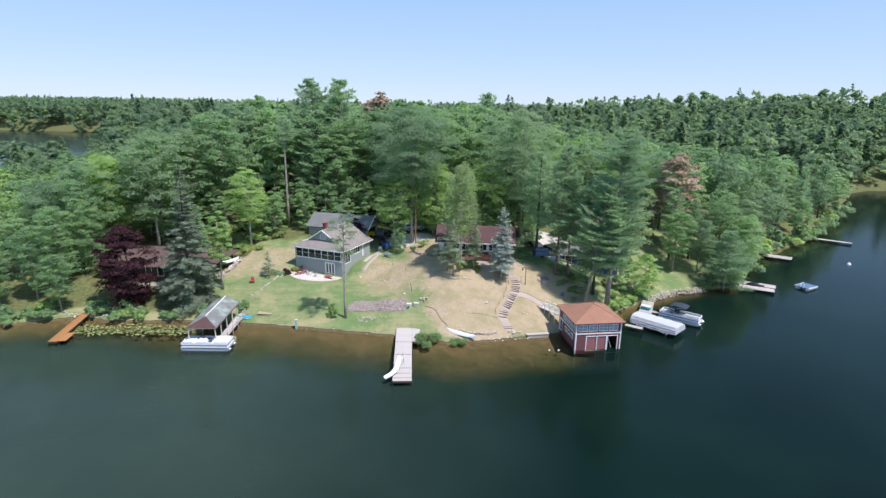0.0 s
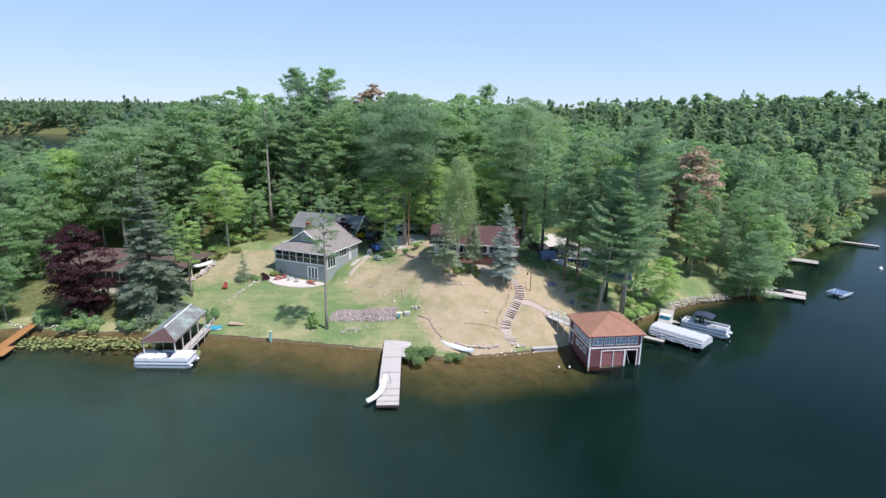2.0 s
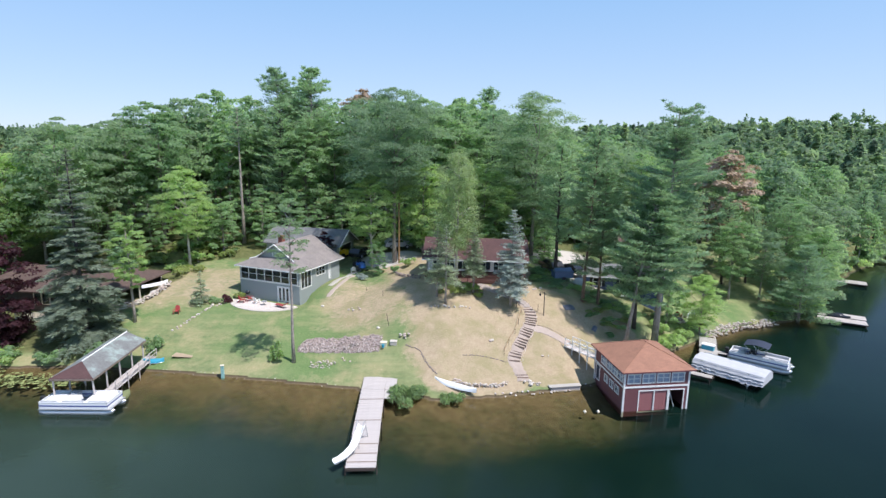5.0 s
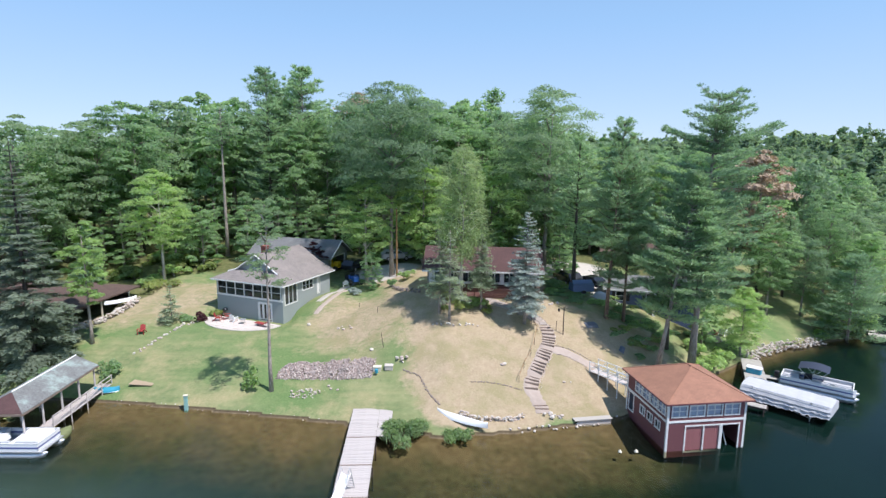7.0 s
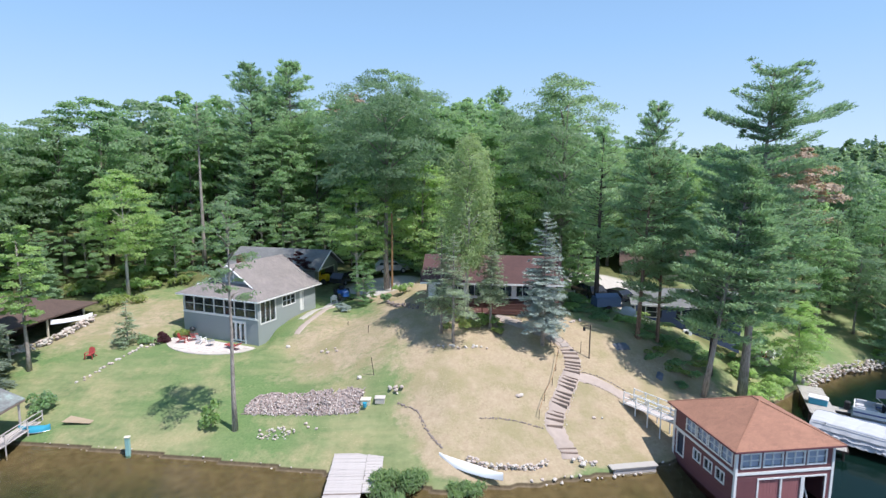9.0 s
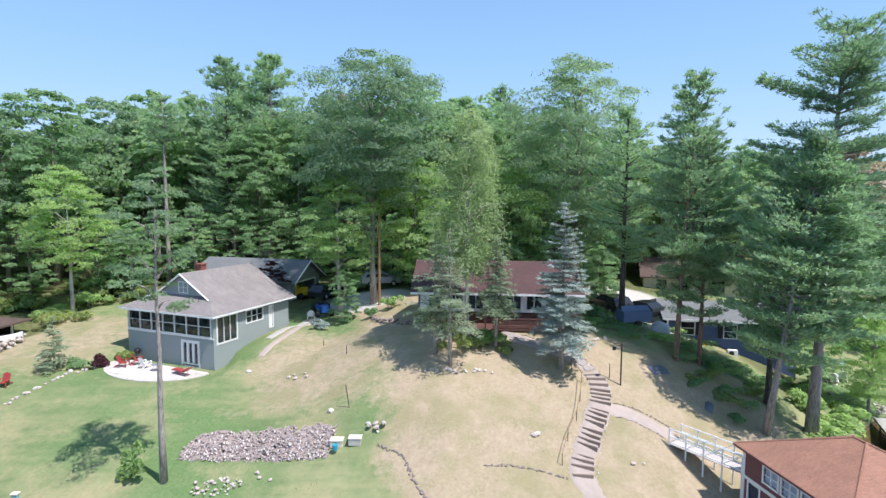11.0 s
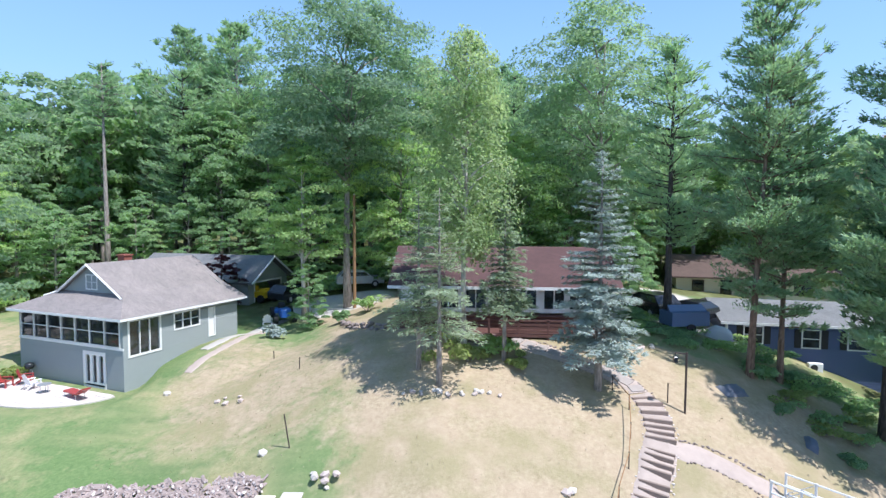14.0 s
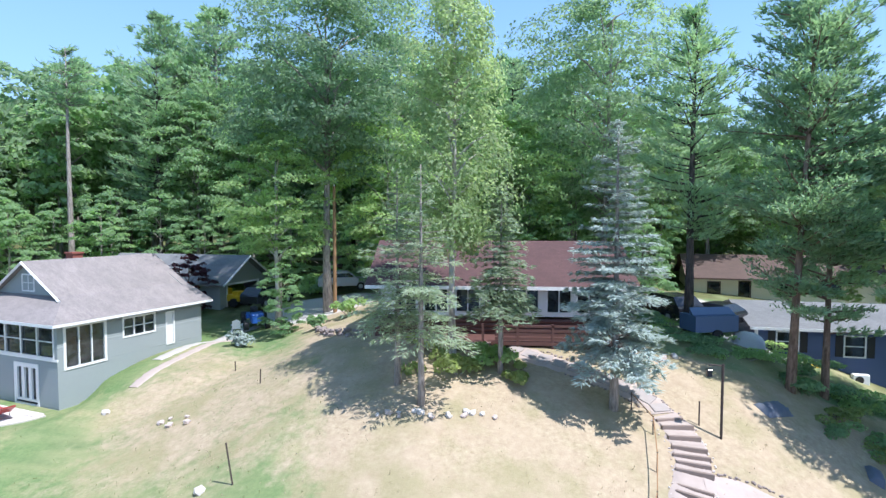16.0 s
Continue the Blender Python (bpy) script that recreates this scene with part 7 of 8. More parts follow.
for i, (x, y, r, h) in enumerate(((16.5, 94.0, 2.2, 0.8), (14.2, 95.6, 2.0, 0.8), (18.8, 91.8, 2.0, 0.9), (12.6, 97.0, 1.6, 0.9), (21.9, 92.2, 2.0, 0.9), (11.2, 96.0, 1.3, 1.6), (10.7, 93.9, 1.3, 0.8), (12.1, 93.1, 1.4, 0.8), (13.6, 92.7, 1.5, 0.8), (15.2, 92.3, 1.5, 0.8), (17.2, 91.4, 1.6, 0.9), (18.2, 93.4, 1.6, 0.9), (20.2, 91.8, 1.6, 0.9), (23.2, 91.4, 1.6, 0.8))):
    shrub("hedge_shrub", x, y, r * 1.1, h * 0.55, 90 + i, "leaf" if i % 3 else "leaf_light", "low green weeds along the drive bank", 0.12, 1300)
for i, (x, y, r, h, mt) in enumerate(((-31.6, 90.8, 0.9, 0.9, "leaf_purple"), (-32.6, 89.3, 1.1, 0.8, "leaf"), (-30.8, 92.4, 0.9, 1.0, "fern"), (-9.6, 98.2, 0.7, 1.0, "leaf"), (-14.2, 97.0, 0.9, 1.3, "needle_blue"), (-8.0, 100.5, 1.0, 1.2, "leaf_light"))):
    shrub("garden_shrub", x, y, r, h, 110 + i, mt, "rounded garden shrub beside the house", 0.18, 560)
for i in range(16):
    rr = random.Random(200 + i)
    x, y = rr.uniform(-50, -36), rr.uniform(100, 112)
    shrub("hillside_shrub", x, y, rr.uniform(1.4, 2.4), rr.uniform(1.0, 2.2), 130 + i, rr.choice(("fern", "leaf_light", "fern")), "yellow-green brush on the hillside", 0.34, 420)
for i in range(18):
    rr = random.Random(300 + i)
    x = rr.uniform(-70, -39)
    y = float(np.interp(x, SHORE_X, SHORE_Y)) + rr.uniform(0.2, 2.2)
    shrub("shore_shrub", x, y, rr.uniform(1.3, 2.2), rr.uniform(0.9, 1.8), 160 + i, rr.choice(("leaf", "leaf_light", "leaf")), "green brush overhanging the shore", 0.34, 420)
for i in range(16):
    rr = random.Random(340 + i)
    x = rr.uniform(-32, 14)
    y = rr.uniform(112, 121)
    shrub("wood_edge_shrub", x, y, rr.uniform(1.4, 2.2), rr.uniform(0.9, 1.8), 190 + i, rr.choice(("leaf", "fern", "leaf_light")), "green undergrowth at the edge of the wood", 0.34, 380)

rr = np.random.RandomState(77)
V, F = [], []
for i in range(650):
    u = rr.uniform() ** 0.8
    x = -57 + 19 * rr.uniform()
    y = 70.8 + 0.10 * (x + 45) + rr.normal(0, 0.9)
    if x > -39.5 and y < 70:
        continue
    r = rr.uniform(0.10, 0.24)
    a = np.arange(8) * 0.785 + rr.uniform(0, 6.28)
    V.append(np.stack([x + r * np.cos(a), y + r * np.sin(a), 0.02 + 0 * a], 1))
V = np.concatenate(V)
tagged(new("lily_pads", quick_mesh("lily_pads", V, np.arange(len(V)).reshape(-1, 8), [M["lily"]])), "floating yellow-green lily pads off the shore", "water plants", kind="stuff")

adirondack(31.8, 96.1, lz(31.8, 96.1), 150, "plastic_white", "white garden chair on the grassy bank")
adirondack(33.0, 96.9, lz(33.0, 96.9), 170, "plastic_white", "white garden chair on the grassy bank")
adirondack(30.6, 95.4, lz(30.6, 95.4), 140, "red_plastic", "red garden chair on the grassy bank")

for i in range(26):
    rr = random.Random(400 + i)
    x = 50 + 75 * (i / 26) + rr.uniform(-1, 1)
    y = float(np.interp(x, SHORE_X, SHORE_Y)) + rr.uniform(0.4, 2.5)
    shrub("shore_shrub", x, y, rr.uniform(2.0, 3.0), rr.uniform(1.6, 3.4), 230 + i, rr.choice(("leaf", "leaf_light", "leaf_oak")), "green brush overhanging the shore", 0.5, 420)


# ---- stones, steps and firewood ----
def stone_mesh(seed, flat=0.65):
    """A lumpy field stone about one metre across."""
    r = random.Random(seed)
    bm = bmesh.new()
    bmesh.ops.create_icosphere(bm, subdivisions=1, radius=0.5)
    for v in bm.verts:
        v.co *= r.uniform(0.78, 1.15)
        v.co.z *= flat
    me = bpy.data.meshes.new("stone")
    bm.to_mesh(me)
    bm.free()
    return me


STONES = []
for i in range(6):
    me = stone_mesh(i, 0.55 + 0.06 * i)
    me.materials.append(M["stone"] if i % 2 else M["pink_stone"])
    STONES.append(me)
DARK_STONES = []
for i in range(6):
    me = stone_mesh(20 + i, 0.5 + 0.05 * i)
    me.materials.append(M["dark_stone"])
    DARK_STONES.append(me)


def stone_row(name, pts, size, label, layers=1, wide=0.2, step=0.8, seed=1, kind="", z_off=0.0, mats=""):
    """Stones along a plan line, each an object of its own."""
    r = random.Random(seed)
    t = thing(name, pose(0, 0, 0), label, "stone edging" if layers == 1 else "stone wall", kind=kind)
    for (x0, y0), (x1, y1) in zip(pts, pts[1:]):
        c = max(1, int(math.hypot(x1 - x0, y1 - y0) / (size * step)))
        for i in range(c):
            for k in range(layers):
                u = (i + r.uniform(0.2, 0.8)) / c
                x, y = x0 + (x1 - x0) * u + r.uniform(-wide, wide), y0 + (y1 - y0) * u + r.uniform(-wide, wide)
                s = size * r.uniform(0.6, 1.25)
                o = new("stone", (DARK_STONES if mats else STONES)[r.randrange(6)])
                o.parent = t
                o.matrix_basis = Matrix.LocRotScale((x, y, max(lz(x, y), -0.05) + z_off + size * 0.12 + k * size * 0.5), Euler((r.uniform(-0.3, 0.3), r.uniform(-0.3, 0.3), r.uniform(0, 6.28))), (s, s * r.uniform(0.7, 1), s))
    return t


stone_row("slope_edging", [(-5.2, 78.6), (-3.4, 77.8), (-2.4, 76.0), (-1.2, 74.5)], 0.2, step=0.38, wide=0.08, label="low dark stone edging between lawn and dry slope", seed=2, mats="dark")
stone_row("stone_wall", [(0.6, 73.7), (2.2, 73.2), (3.7, 73.3), (5.2, 73.5), (6.2, 74.2)], 0.28, "low dry-stone retaining wall above the shore", 3, 0.14, seed=3, step=0.5)
stone_row("slope_edging", [(1.4, 77.4), (3.0, 77.6), (4.6, 77.5), (6.2, 77.4)], 0.17, step=0.5, wide=0.07, label="low dark stone edging across the dry slope", seed=4, mats="dark")
stone_row("stone_wall", [(8.2, 74.9), (9.0, 74.4), (9.6, 74.9)], 0.42, "heap of stones beside the steps", 2, 0.35, seed=5)
stone_row("shore_edging", [(4.6, 72.3), (8, 73.2), (11.3, 74.2), (15.2, 75.9)], 0.30, "stones along the waterline", seed=6, step=1.3)
stone_row("shore_edging", [(-34, 74.6), (-24.6, 74.0), (-16, 73.2), (-9.8, 72.5)], 0.16, "small stones along the lawn's waterline", seed=7, step=4.5, wide=0.12)
stone_row("boulder_group", [(4.0, 79.9), (5.0, 79.7)], 0.5, "pale boulders on the dry slope", 1, 0.3, seed=8)
stone_row("boulder_group", [(10.2, 79.4), (10.9, 79.0)], 0.35, "small stones on the dry slope", 1, 0.3, seed=9)
stone_row("fire_ring", [(-15.2, 75.7), (-14.5, 76.2), (-13.5, 76.3), (-12.7, 76.1), (-13.3, 75.6), (-14.4, 75.4), (-15.2, 75.7)], 0.22, "heap of pale stones round a fire pit", 2, 0.3, seed=10)
stone_row("boulder_group", [(-12.2, 76.9), (-11.0, 76.4)], 0.42, "pale boulders beside the fire ring", 1, 0.2, seed=11)
stone_row("rock_wall", [(-31.8, 90.0), (-32.6, 87.4), (-33.6, 84.2), (-34.4, 81.6)], 0.42, "line of pale rocks down the lawn bank", 1, 0.28, seed=12)
stone_row("stone_wall", [(-44.6, 85.6), (-42.6, 87.8), (-42.0, 90.5), (-42.0, 94.5)], 0.5, "rough stone retaining wall beside the brown cabin", 3, 0.25, seed=13, step=0.5)
stone_row("stone_wall", [(28.6, 93.6), (30.0, 94.2), (31.2, 94.4)], 0.75, "pale boulder wall on the grassy bank", 3, 0.4, seed=14)
stone_row("riprap", [(33.2, 92.2), (35.6, 94.2), (38.2, 96.2), (41.8, 97.9), (45.5, 99.4)], 0.33, "pale riprap stones along the cove", 3, 0.55, seed=15, step=0.4)
stone_row("terrace_edging", [(-2.9, 84.2), (-0.5, 84.2), (1.8, 84.6)], 0.34, "stone edging below the cabin spruces", seed=16)
stone_row("terrace_edging", [(-9.4, 97.6), (-8.2, 95.4), (-6.4, 93.4), (-5.0, 91.8)], 0.45, "dark flat stones edging the upper terrace", 2, 0.2, seed=17, mats="dark")
stone_row("terrace_edging", [(-2.0, 89.8), (1.6, 90.2)], 0.4, "stone edging below the cabin porch", seed=18)
stone_row("shore_stones", [(-62, 74.0), (-57.5, 74.2), (-52, 73.4)], 0.35, "pale stones at the cedar dock", 2, 0.3, seed=19, step=1.0)


def lie(x, y, turn, up=0.0):
    """A pose on the ground at x, y that leans with the slope."""
    n = Vector((lz(x - 0.3, y) - lz(x + 0.3, y), lz(x, y - 0.3) - lz(x, y + 0.3), 0.6)).normalized()
    return Matrix.Translation((x, y, lz(x, y) + up)) @ Vector((0, 0, 1)).rotation_difference(n).to_matrix().to_4x4() @ Matrix.Rotation(radians(turn), 4, "Z")


def strip_path(name, pts, w, label, mat, seed, category="path", up=0.035):
    """A trodden strip that follows the land; its ragged edges sink into the ground."""
    r = random.Random(seed)
    line = []
    for (x0, y0), (x1, y1) in zip(pts, pts[1:]):
        c = max(1, int(math.hypot(x1 - x0, y1 - y0) / 0.28))
        line += [(x0 + (x1 - x0) * i / c, y0 + (y1 - y0) * i / c) for i in range(c)]
    line.append(pts[-1])
    vs, fs = [], []
    for i, (x, y) in enumerate(line):
        a, c = line[max(0, i - 2)], line[min(len(line) - 1, i + 2)]
        d = math.hypot(c[0] - a[0], c[1] - a[1])
        sx, sy = -(c[1] - a[1]) / d, (c[0] - a[0]) / d
        e0, e1 = w / 2 * r.uniform(0.8, 1.15), w / 2 * r.uniform(0.8, 1.15)
        for o, dz in ((-e0 - 0.12, -0.08), (-e0, up * 0.8), (-e0 * 0.4, up), (e1 * 0.4, up), (e1, up * 0.8), (e1 + 0.12, -0.08)):
            px, py = x + sx * o, y + sy * o
            vs.append((px, py, lz(px, py) + dz + r.uniform(-0.008, 0.008)))
    for i in range(len(line) - 1):
        fs += [(i * 6 + j, i * 6 + 6 + j, i * 6 + 7 + j, i * 6 + 1 + j) for j in range(5)]
    t = thing(name, pose(0, 0, 0), label, category, kind="structure")
    part("surface", Build().add(vs, fs), M[mat], t, smooth=True)
    return t


# the flight climbs in four runs with sloping landings between them; the plan's x at each y
STAIR_Y = (74.9, 75.8, 77.7, 78.65, 79.4, 79.8, 80.75, 81.3, 82.0, 82.5, 83.3, 84.3, 85.2, 85.8)
STAIR_X = (8.0, 7.85, 7.1, 7.2, 7.5, 7.7, 8.15, 8.38, 8.72, 8.95, 9.18, 9.3, 9.18, 8.9)
RISERS = (75.45, 75.9, 77.7, 78.3, 78.72, 79.08, 79.72, 80.04, 80.36, 80.7, 81.25, 81.57, 81.9, 82.22, 82.85, 83.22, 83.58, 83.95, 84.5, 85.05, 85.5)


def steps():
    s = thing("garden_steps", pose(0, 0, 0), "long flight of earth steps with dark timber risers", "steps")
    r = random.Random(31)
    pts = [(float(np.interp(y, STAIR_Y, STAIR_X)), y) for y in RISERS]
    for i, (x, y) in enumerate(pts):
        xa, xb = float(np.interp(y - 0.4, STAIR_Y, STAIR_X)), float(np.interp(y + 0.4, STAIR_Y, STAIR_X))
        a = math.degrees(math.atan2(0.8, (xb - xa) * 0.7))
        go = (pts[i + 1][1] - y) if i + 1 < len(pts) else 0.4
        top = 0.10 if go > 0.62 or i + 1 == len(pts) else min(0.16, lz(*pts[i + 1]) - lz(x, y)) + 0.02
        nx, ny = -math.sin(math.radians(a)) * 0.6, math.cos(math.radians(a)) * 0.6
        tip = math.degrees(math.atan((lz(x + nx, y + ny) - lz(x - nx, y - ny)) / 1.2))
        m = pose(x, y, lz(x, y), tip * 0.45, 0, a + r.uniform(-2, 2))
        hw = 0.63 + r.uniform(-0.05, 0.06)
        part("riser_timber", Build().box(-0.045, 0.06, -hw, hw, -0.25, top + 0.012, 0, m, c=0.02), M["step_wood"], s)
        if go < 0.62:
            part("tread", Build().box(0.07, go * 1.04, -0.62, 0.62, -0.3, top, 0, m, c=0.015), M["tread_soil"], s)
    return pts


strip_path("step_path", list(zip(STAIR_X, STAIR_Y)), 1.3, "trodden pinkish earth between the timber steps", "tread_soil", 5)
STEP_PTS = steps()
rail = thing("step_rail", pose(0, 0, 0), "rusty rope rail on thin posts beside the steps", "railing")
RAIL = [(5.95, 78.2), (6.5, 79.8), (7.25, 81.25), (7.7, 82.75), (8.1, 84.6), (7.6, 85.9)]
for x, y in RAIL:
    part("post", Build().tube([(x, y, lz(x, y) - 0.3), (x, y, lz(x, y) + 0.75)], 0.025, 6), M["post_wood"], rail)
part("rope", Build().tube([(x, y, lz(x, y) + 0.7) for x, y in RAIL], 0.022, 5), M["pole_wood"], rail)


stone_row("step_edging", [(q[0] - 0.78, q[1]) for q in STEP_PTS[2::3]], 0.11, "small stones lining the steps", seed=41, step=2.2, wide=0.08)
stone_row("step_edging", [(q[0] + 0.80, q[1]) for q in STEP_PTS[2::3]], 0.13, "small stones lining the steps", seed=42, step=1.4, wide=0.08)


def path_stones(name, pts, w, label, mat, seed, size=0.5, gap=0.03):
    t = thing(name, pose(0, 0, 0), label, "path", kind="structure")
    r = random.Random(seed)
    for (x0, y0), (x1, y1) in zip(pts, pts[1:]):
        c = max(1, int(math.hypot(x1 - x0, y1 - y0) / size))
        go = math.hypot(x1 - x0, y1 - y0) / c
        for i in range(c):
            u = (i + 0.5) / c
            x, y = x0 + (x1 - x0) * u, y0 + (y1 - y0) * u
            a = math.degrees(math.atan2(y1 - y0, x1 - x0)) + r.uniform(-4, 4)
            hw = w / 2 * r.uniform(0.85, 1.1)
            part("flagstone", Build().box(-go / 2 + gap, go / 2 - gap, -hw, hw, -0.25, 0.03, 0, lie(x, y, a, r.uniform(0.04, 0.06)), c=0.02), M[mat], t)


UPPER = [(8.95, 85.9), (8.75, 86.5), (7.9, 87.2), (6.6, 87.8), (5.35, 88.4), (4.0, 89.05), (2.7, 89.9)]
strip_path("upper_path", UPPER, 1.15, "trodden grey-pink path to the cabin porch", "tread_soil", 1)
path_stones("flag_path", UPPER, 0.7, "worn grey flagstones set in the path to the cabin", "path_stone", 1, 0.62, 0.06)
stone_row("path_edging", [(9.75, 85.0), (9.5, 86.1), (8.7, 87.3), (7.1, 88.2), (5.7, 88.95), (4.2, 89.7)], 0.18, "dark stones edging the upper path", seed=44, step=0.75, wide=0.08, mats="dark")
stone_row("path_edging", [(8.3, 85.9), (7.6, 86.6), (6.3, 87.2), (5.0, 87.8)], 0.15, "dark stones edging the upper path", seed=45, step=0.9, wide=0.08, mats="dark")
strip_path("side_path", [(9.3, 82.55), (10.4, 82.5), (12.0, 82.3), (13.7, 81.8)], 0.8, "trodden pinkish path to the boathouse ramp", "tread_soil", 2)
stone_row("path_edging", [(9.9, 82.05), (11.0, 82.0), (12.4, 81.7), (13.4, 81.2)], 0.15, "dark stones edging the side path", seed=43, step=0.9, wide=0.06, mats="dark")
stone_row("path_edging", [(9.9, 83.0), (11.2, 83.0), (12.6, 82.8), (13.9, 82.3)], 0.17, "dark stones edging the side path", seed=46, step=0.75, wide=0.06, mats="dark")
strip_path("house_walk", [(-18.2, 94.2), (-17.6, 97.2), (-16.8, 100.8), (-15.6, 103.0)], 0.7, "pale concrete walk along the grey house", "concrete", 3)
strip_path("lawn_track", [(-17.6, 91.0), (-17.0, 94.4), (-16.5, 97.2), (-16.2, 100.2)], 0.6, "pale worn strip beside the concrete walk", "tread_soil", 4)


def ramp_walk():
    a, c = Vector((13.5, 81.5, 2.32)), Vector((16.25, 77.75, 2.42))
    t = thing("boathouse_ramp", pose(0, 0, 0), "weathered white footbridge with rails to the boathouse", "footbridge")
    d = (c - a)
    side = Vector((d.y, -d.x, 0)).normalized()
    cnt = 24
    for i in range(cnt):
        q = a + d * (i + 0.5) / cnt
        m = pose(q.x, q.y, q.z, 0, 0, math.degrees(math.atan2(d.y, d.x)))
        part("plank", Build().box(-0.098, 0.098, -0.6, 0.6, -0.04, 0.0, 0, m), M["dock_wood"], t)
    for s in (-0.6, 0.6):
        b = Build()
        for h in (0.12, 0.5, 0.98):
            b.tube([a + side * s + Vector((0, 0, h)), c + side * s + Vector((0, 0, h))], 0.04, 6)
        for i in range(4):
            b.tube([a + d * i / 4 + side * s + Vector((0, 0, 0.1)), a + d * (i + 1) / 4 + side * s + Vector((0, 0, 0.95))], 0.022, 5)
        part("rail", b, M["white"], t)
        for i in range(5):
            q = a + d * i / 4 + side * s
            part("rail_post", Build().tube([(q.x, q.y, lz(q.x, q.y) - 0.3), (q.x, q.y, q.z + 1.02)], 0.05, 6), M["white"], t)


ramp_walk()


def woodpile():
    t = thing("firewood_pile", pose(-17.3, 78.55, lz(-12, 79.3) - 0.2, 0, 0, 0), "long heap of split pinkish firewood on the lawn", "firewood")
    core = Build()
    core.add([(0.6, 0.1, -0.4), (8.8, 0.1, -0.4), (8.8, 1.4, 0.1), (0.6, 1.4, 0.1), (1.4, 0.6, 0.12), (8.0, 0.6, 0.15), (8.0, 1.1, 0.25), (1.4, 1.1, 0.22)],
             [(0, 1, 5, 4), (1, 2, 6, 5), (2, 3, 7, 6), (3, 0, 4, 7), (4, 5, 6, 7)])
    part("pile_core", core, M["cut_wood"], t)
    logs = []
    for i in range(5):
        r = random.Random(i)
        prof = [(0.5 * math.cos(a) * r.uniform(0.7, 1.1), 0.5 * math.sin(a) * r.uniform(0.7, 1.1)) for a in [k * 2 * math.pi / 5 for k in range(5)]]
        vs = [(x, y * 0.2 * 2, z * 0.2 * 2) for x in (-0.5, 0.5) for y, z in prof]
        b = Build().add(vs, [tuple(range(4, -1, -1)), tuple(range(5, 10))] + [(k, (k + 1) % 5, 5 + (k + 1) % 5, 5 + k) for k in range(5)])
        b.k[:2] = [1, 1]
        logs.append(b.mesh("firewood_log", [M["cut_wood"], M["log_end"]]))
    r = random.Random(17)
    rest, foot = Build(), t.matrix_world.inverted()
    for i in range(1500):
        u, w = r.uniform(-0.2, 9.2), r.uniform(-0.5, 1.6) if i > 300 else r.uniform(-0.5, 0.6)
        at = t.matrix_world @ Vector((u, w, 0))
        top = 0.55 * math.sin(min(1, max(0, (w + 0.5) / 1.2)) * math.pi / 2) * min(1, (u + 0.4) / 1.6, (9.6 - u) / 1.4) * (0.8 + 0.2 * math.sin(u * 1.3) + 0.14 * math.sin(u * 4.1))
        z = lz(at.x, at.y) - t.matrix_world.translation.z + top * r.uniform(0.78, 1.03)
        s = r.uniform(0.75, 1.2)
        mm = Matrix.LocRotScale((u, w, z), Euler((r.uniform(0, 6), r.uniform(-0.5, 0.5), r.uniform(0, 6.28))), (0.44 * s, 0.36 * s, 0.36 * s))
        me = logs[r.randrange(5)]
        if i <= 300:
            o = new("firewood_log", me)
            o.parent = t
            o.matrix_basis = mm
        else:
            rest.add([v.co for v in me.vertices], [tuple(q.vertices) for q in me.polygons], 0, mm)
            rest.k[-len(me.polygons):] = [q.material_index for q in me.polygons]
    tagged(part("loose_firewood", rest, [M["cut_wood"], M["log_end"]], t), kind="stuff")
    for i, (x, mt, lab) in enumerate(((9.6, "offwhite", "cream"), (10.75, "stone", "grey"))):
        q = thing("storage_crate", pose(-17.3 + x, 78.85, lz(-17.3 + x, 78.85) - 0.08, 0, 0, 4), lab + " wooden crate at the end of the firewood", "crate")
        part("box", Build().box(-0.38, 0.38, -0.28, 0.28, 0, 0.42, c=0.02), M[mt], q)
        part("lid", Build().box(-0.42, 0.42, -0.32, 0.32, 0.42, 0.47, c=0.02), M[mt], q)
        if i == 0:
            part("bucket", Build().tube([(0, -0.6, 0), (0, -0.6, 0.35)], [0.14, 0.18], 10), M["turquoise"], q, "small turquoise bucket")


woodpile()
stone_row("stone_wall", [(-6.2, 80.0), (-5.0, 79.4)], 0.42, "pale stones beside the firewood", 2, 0.25, seed=21)
stone_row("boulder_group", [(-17.9, 89.0), (-17.6, 89.2)], 0.45, "flat grey stone on the lawn", 1, 0.1, seed=22)
stone_row("boulder_group", [(-14.0, 87.4), (-12.2, 87.0)], 0.4, "half-buried grey stones on the slope", 1, 0.3, seed=23)
stone_row("boulder_group", [(-9.0, 81.6), (-8.8, 81.7)], 0.4, "dark stone on the slope", 1, 0.1, seed=24)
bench = thing("shore_bulkhead", pose(12.2, 74.6, 0.35, 0, 0, 14), "low weathered board bulkhead at the waterline", "bulkhead")
for i in range(3):
    part("timber", Build().box(-1.6 + 0.1 * i, 1.7, -0.1, 0.05, -0.5 + i * 0.2, -0.32 + i * 0.2, c=0.015), M["dock_wood"], bench)
part("cap_board", Build().box(-1.7, 1.8, -0.2, 0.45, 0.1, 0.16, c=0.01), M["concrete"], bench)


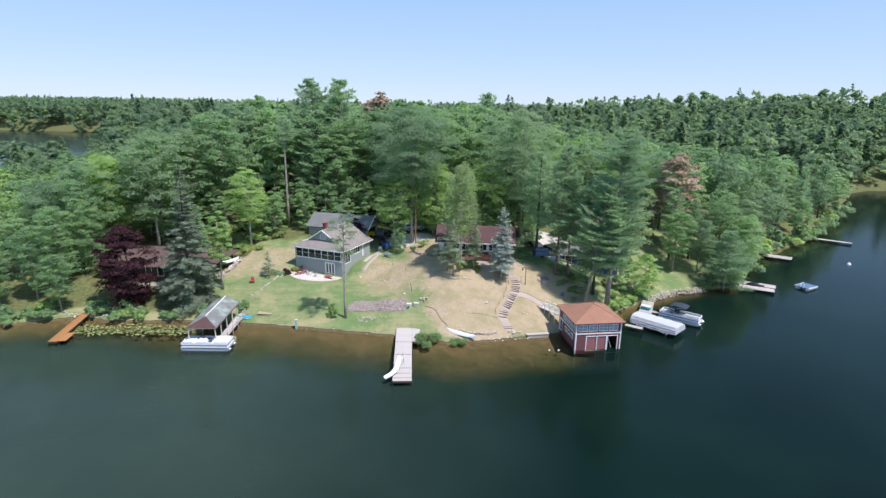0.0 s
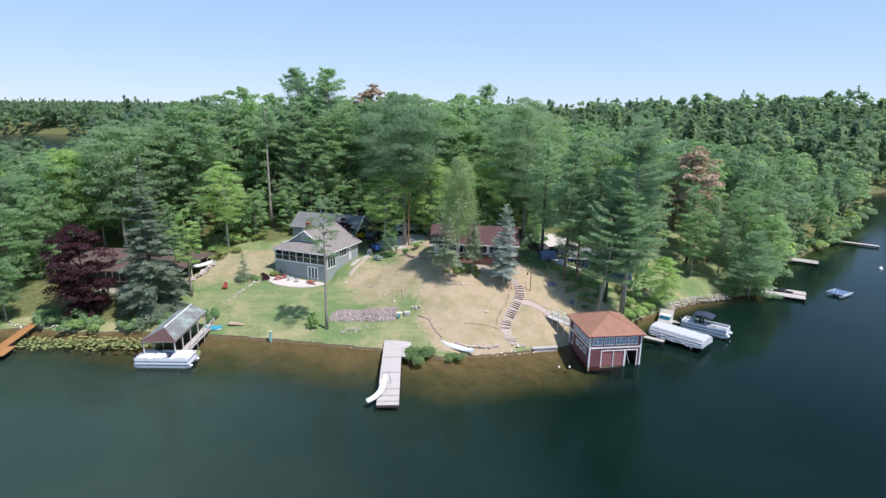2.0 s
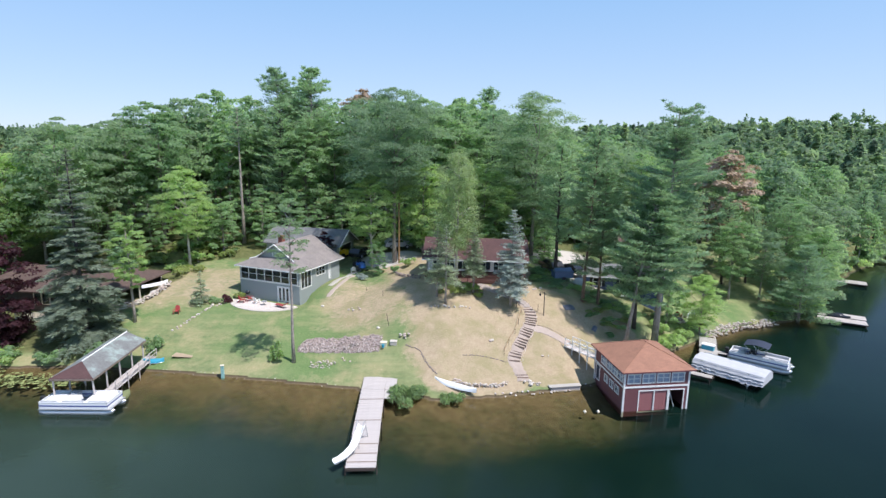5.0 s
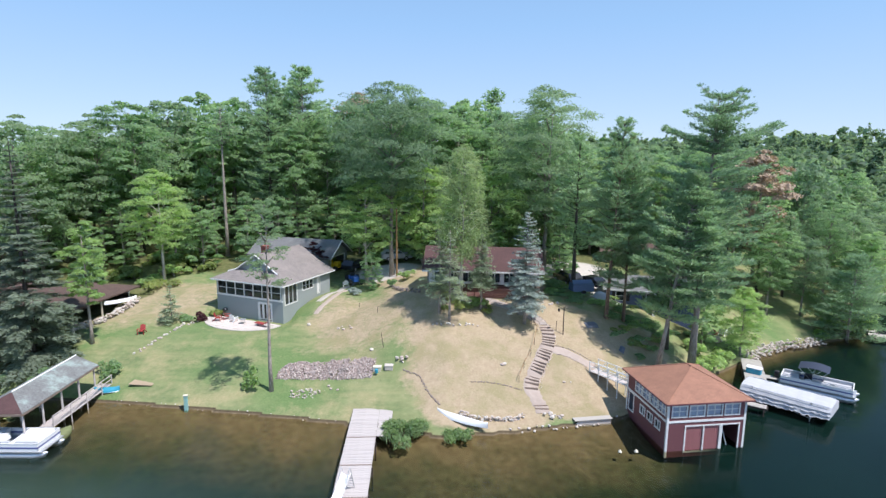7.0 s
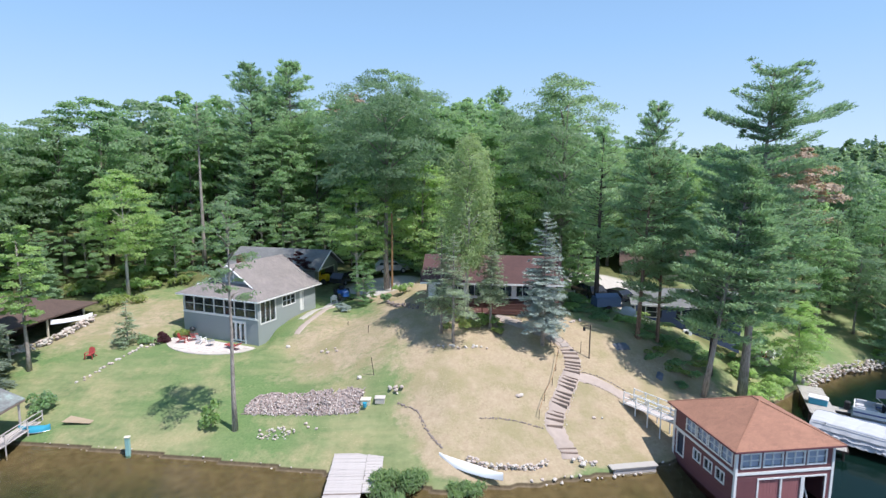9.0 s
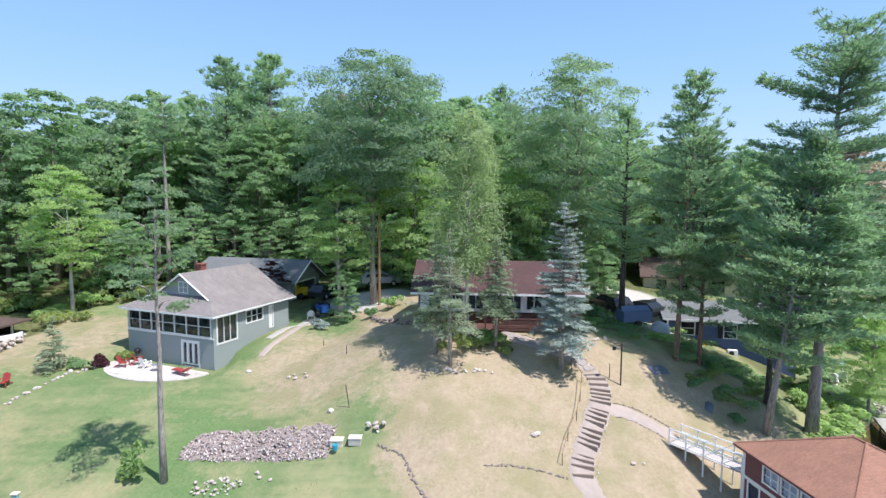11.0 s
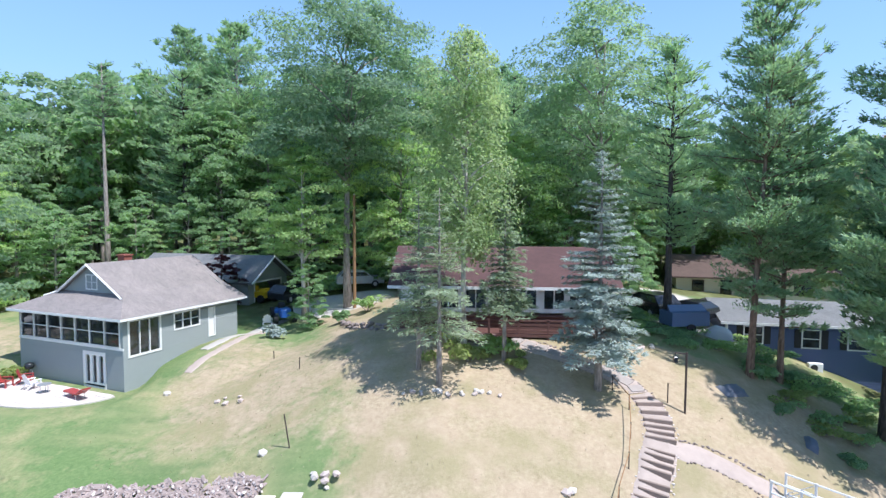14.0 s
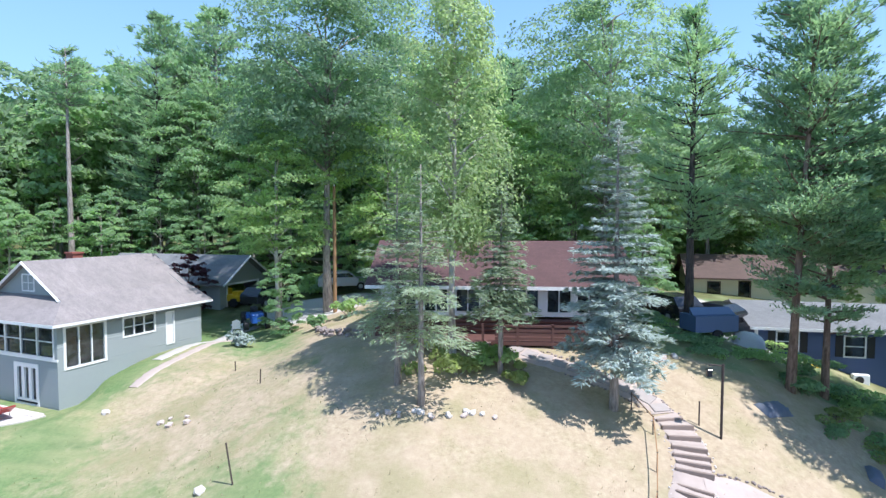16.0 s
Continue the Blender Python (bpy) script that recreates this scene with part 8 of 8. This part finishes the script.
# ---- tufts of grass ----
def tufts(name, label, count, where, mat, seed, high):
    r = np.random.RandomState(seed)
    V = []
    while len(V) < count:
        x, y = where(r)
        z = lz(x, y)
        h, w, a = high * r.uniform(0.5, 1.4), high * r.uniform(0.25, 0.5), r.uniform(0, 6.28)
        for k in range(3):
            t = a + k * 2.1
            c, s = math.cos(t), math.sin(t)
            V.append([(x - s * w * 0.5, y + c * w * 0.5, z - 0.03), (x + s * w * 0.5, y - c * w * 0.5, z - 0.03), (x + c * w + s * w * 0.3, y + s * w - c * w * 0.3, z + h), (x + c * w - s * w * 0.2, y + s * w + c * w * 0.2, z + h * 0.85)])
    V = np.array(V).reshape(-1, 3)
    tagged(new(name, quick_mesh(name, V, np.arange(len(V)).reshape(-1, 4), [M[mat]])), label, "grass", kind="stuff")


def on_slope(r):
    while True:
        x, y = r.uniform(-14, 15), r.uniform(74, 92)
        if inland(x, y) > 3 and bumps(np.float64(x), np.float64(y), 5.0, 21) + r.normal(0, 0.3) > 0.1:
            return x, y


def on_lawn(r):
    while True:
        x, y = r.uniform(-36, -4), r.uniform(73, 100)
        if inland(x, y) > 0.3 and not (-32 < x < -16 and y > 88) and bumps(np.float64(x), np.float64(y), 6.0, 22) + r.normal(0, 0.4) > -0.1:
            return x, y


tufts("dry_grass", "tufts of dry tan grass on the slope", 4500, on_slope, "dry_tuft", 5, 0.05)
tufts("lawn_grass", "uneven tufts of green lawn grass", 4500, on_lawn, "lawn_tuft", 6, 0.05)
adirondack(-16.6, 101.6, lz(-16.6, 101.6), 200, "plastic_white", "white plastic garden chair at the house corner")

for i, (x, y, r, h) in enumerate(((17.2, 88.0, 1.1, 0.45), (18.6, 87.4, 1.3, 0.5), (19.6, 88.6, 1.2, 0.55), (18.0, 89.4, 1.2, 0.5), (20.6, 87.6, 1.1, 0.6), (21.6, 89.4, 1.2, 0.6), (19.2, 85.6, 0.8, 0.4))):
    shrub("weed_clump", x, y, r, h, 260 + i, "fern" if i % 2 else "leaf", "low green weeds in the shade of the pines", 0.12, 700)

# tarps under the pines
def draped(x, y, turn, hx, hy, high, rough, mat, label, seed):
    """A sheet lying in folds over the ground or a low load."""
    r = np.random.RandomState(seed)
    tx, ty = np.meshgrid(np.linspace(-hx, hx, 13), np.linspace(-hy, hy, 9))
    tz = rough + high * np.exp(-((tx / hx) ** 4 * 1.2 + (ty / hy) ** 4 * 1.2)) + r.uniform(-rough * 0.5, rough * 0.5, tx.shape)
    tz[0, :] = tz[-1, :] = tz[:, 0] = tz[:, -1] = 0.0
    i = np.array([j * 13 + k for j in range(8) for k in range(12)])
    t = thing("crumpled_tarp", lie(x, y, turn), label, "tarp")
    part("cloth", quick_mesh("tarp_cloth", np.stack([tx, ty, tz], -1).reshape(-1, 3), np.stack([i, i + 1, i + 14, i + 13], -1), [M[mat]]), None, t)


draped(14.3, 87.8, 25, 0.8, 0.45, 0.14, 0.10, "grey_tarp", "crumpled slate-blue tarp lying on the dry slope", 77)
draped(17.2, 85.7, 70, 0.5, 0.3, 0.22, 0.08, "grey_tarp", "small crumpled slate-blue tarp in the pine shade", 79)
draped(16.7, 95.4, -20, 0.9, 0.75, 0.75, 0.06, "canvas_white", "white sheet draped over a low load by the trailer", 78)
stone_row("boulder_group", [(8.0, 89.5), (9.6, 90.1), (11.2, 90.5)], 0.42, "pale rubble stones along the grass edge", 1, 0.35, seed=47)
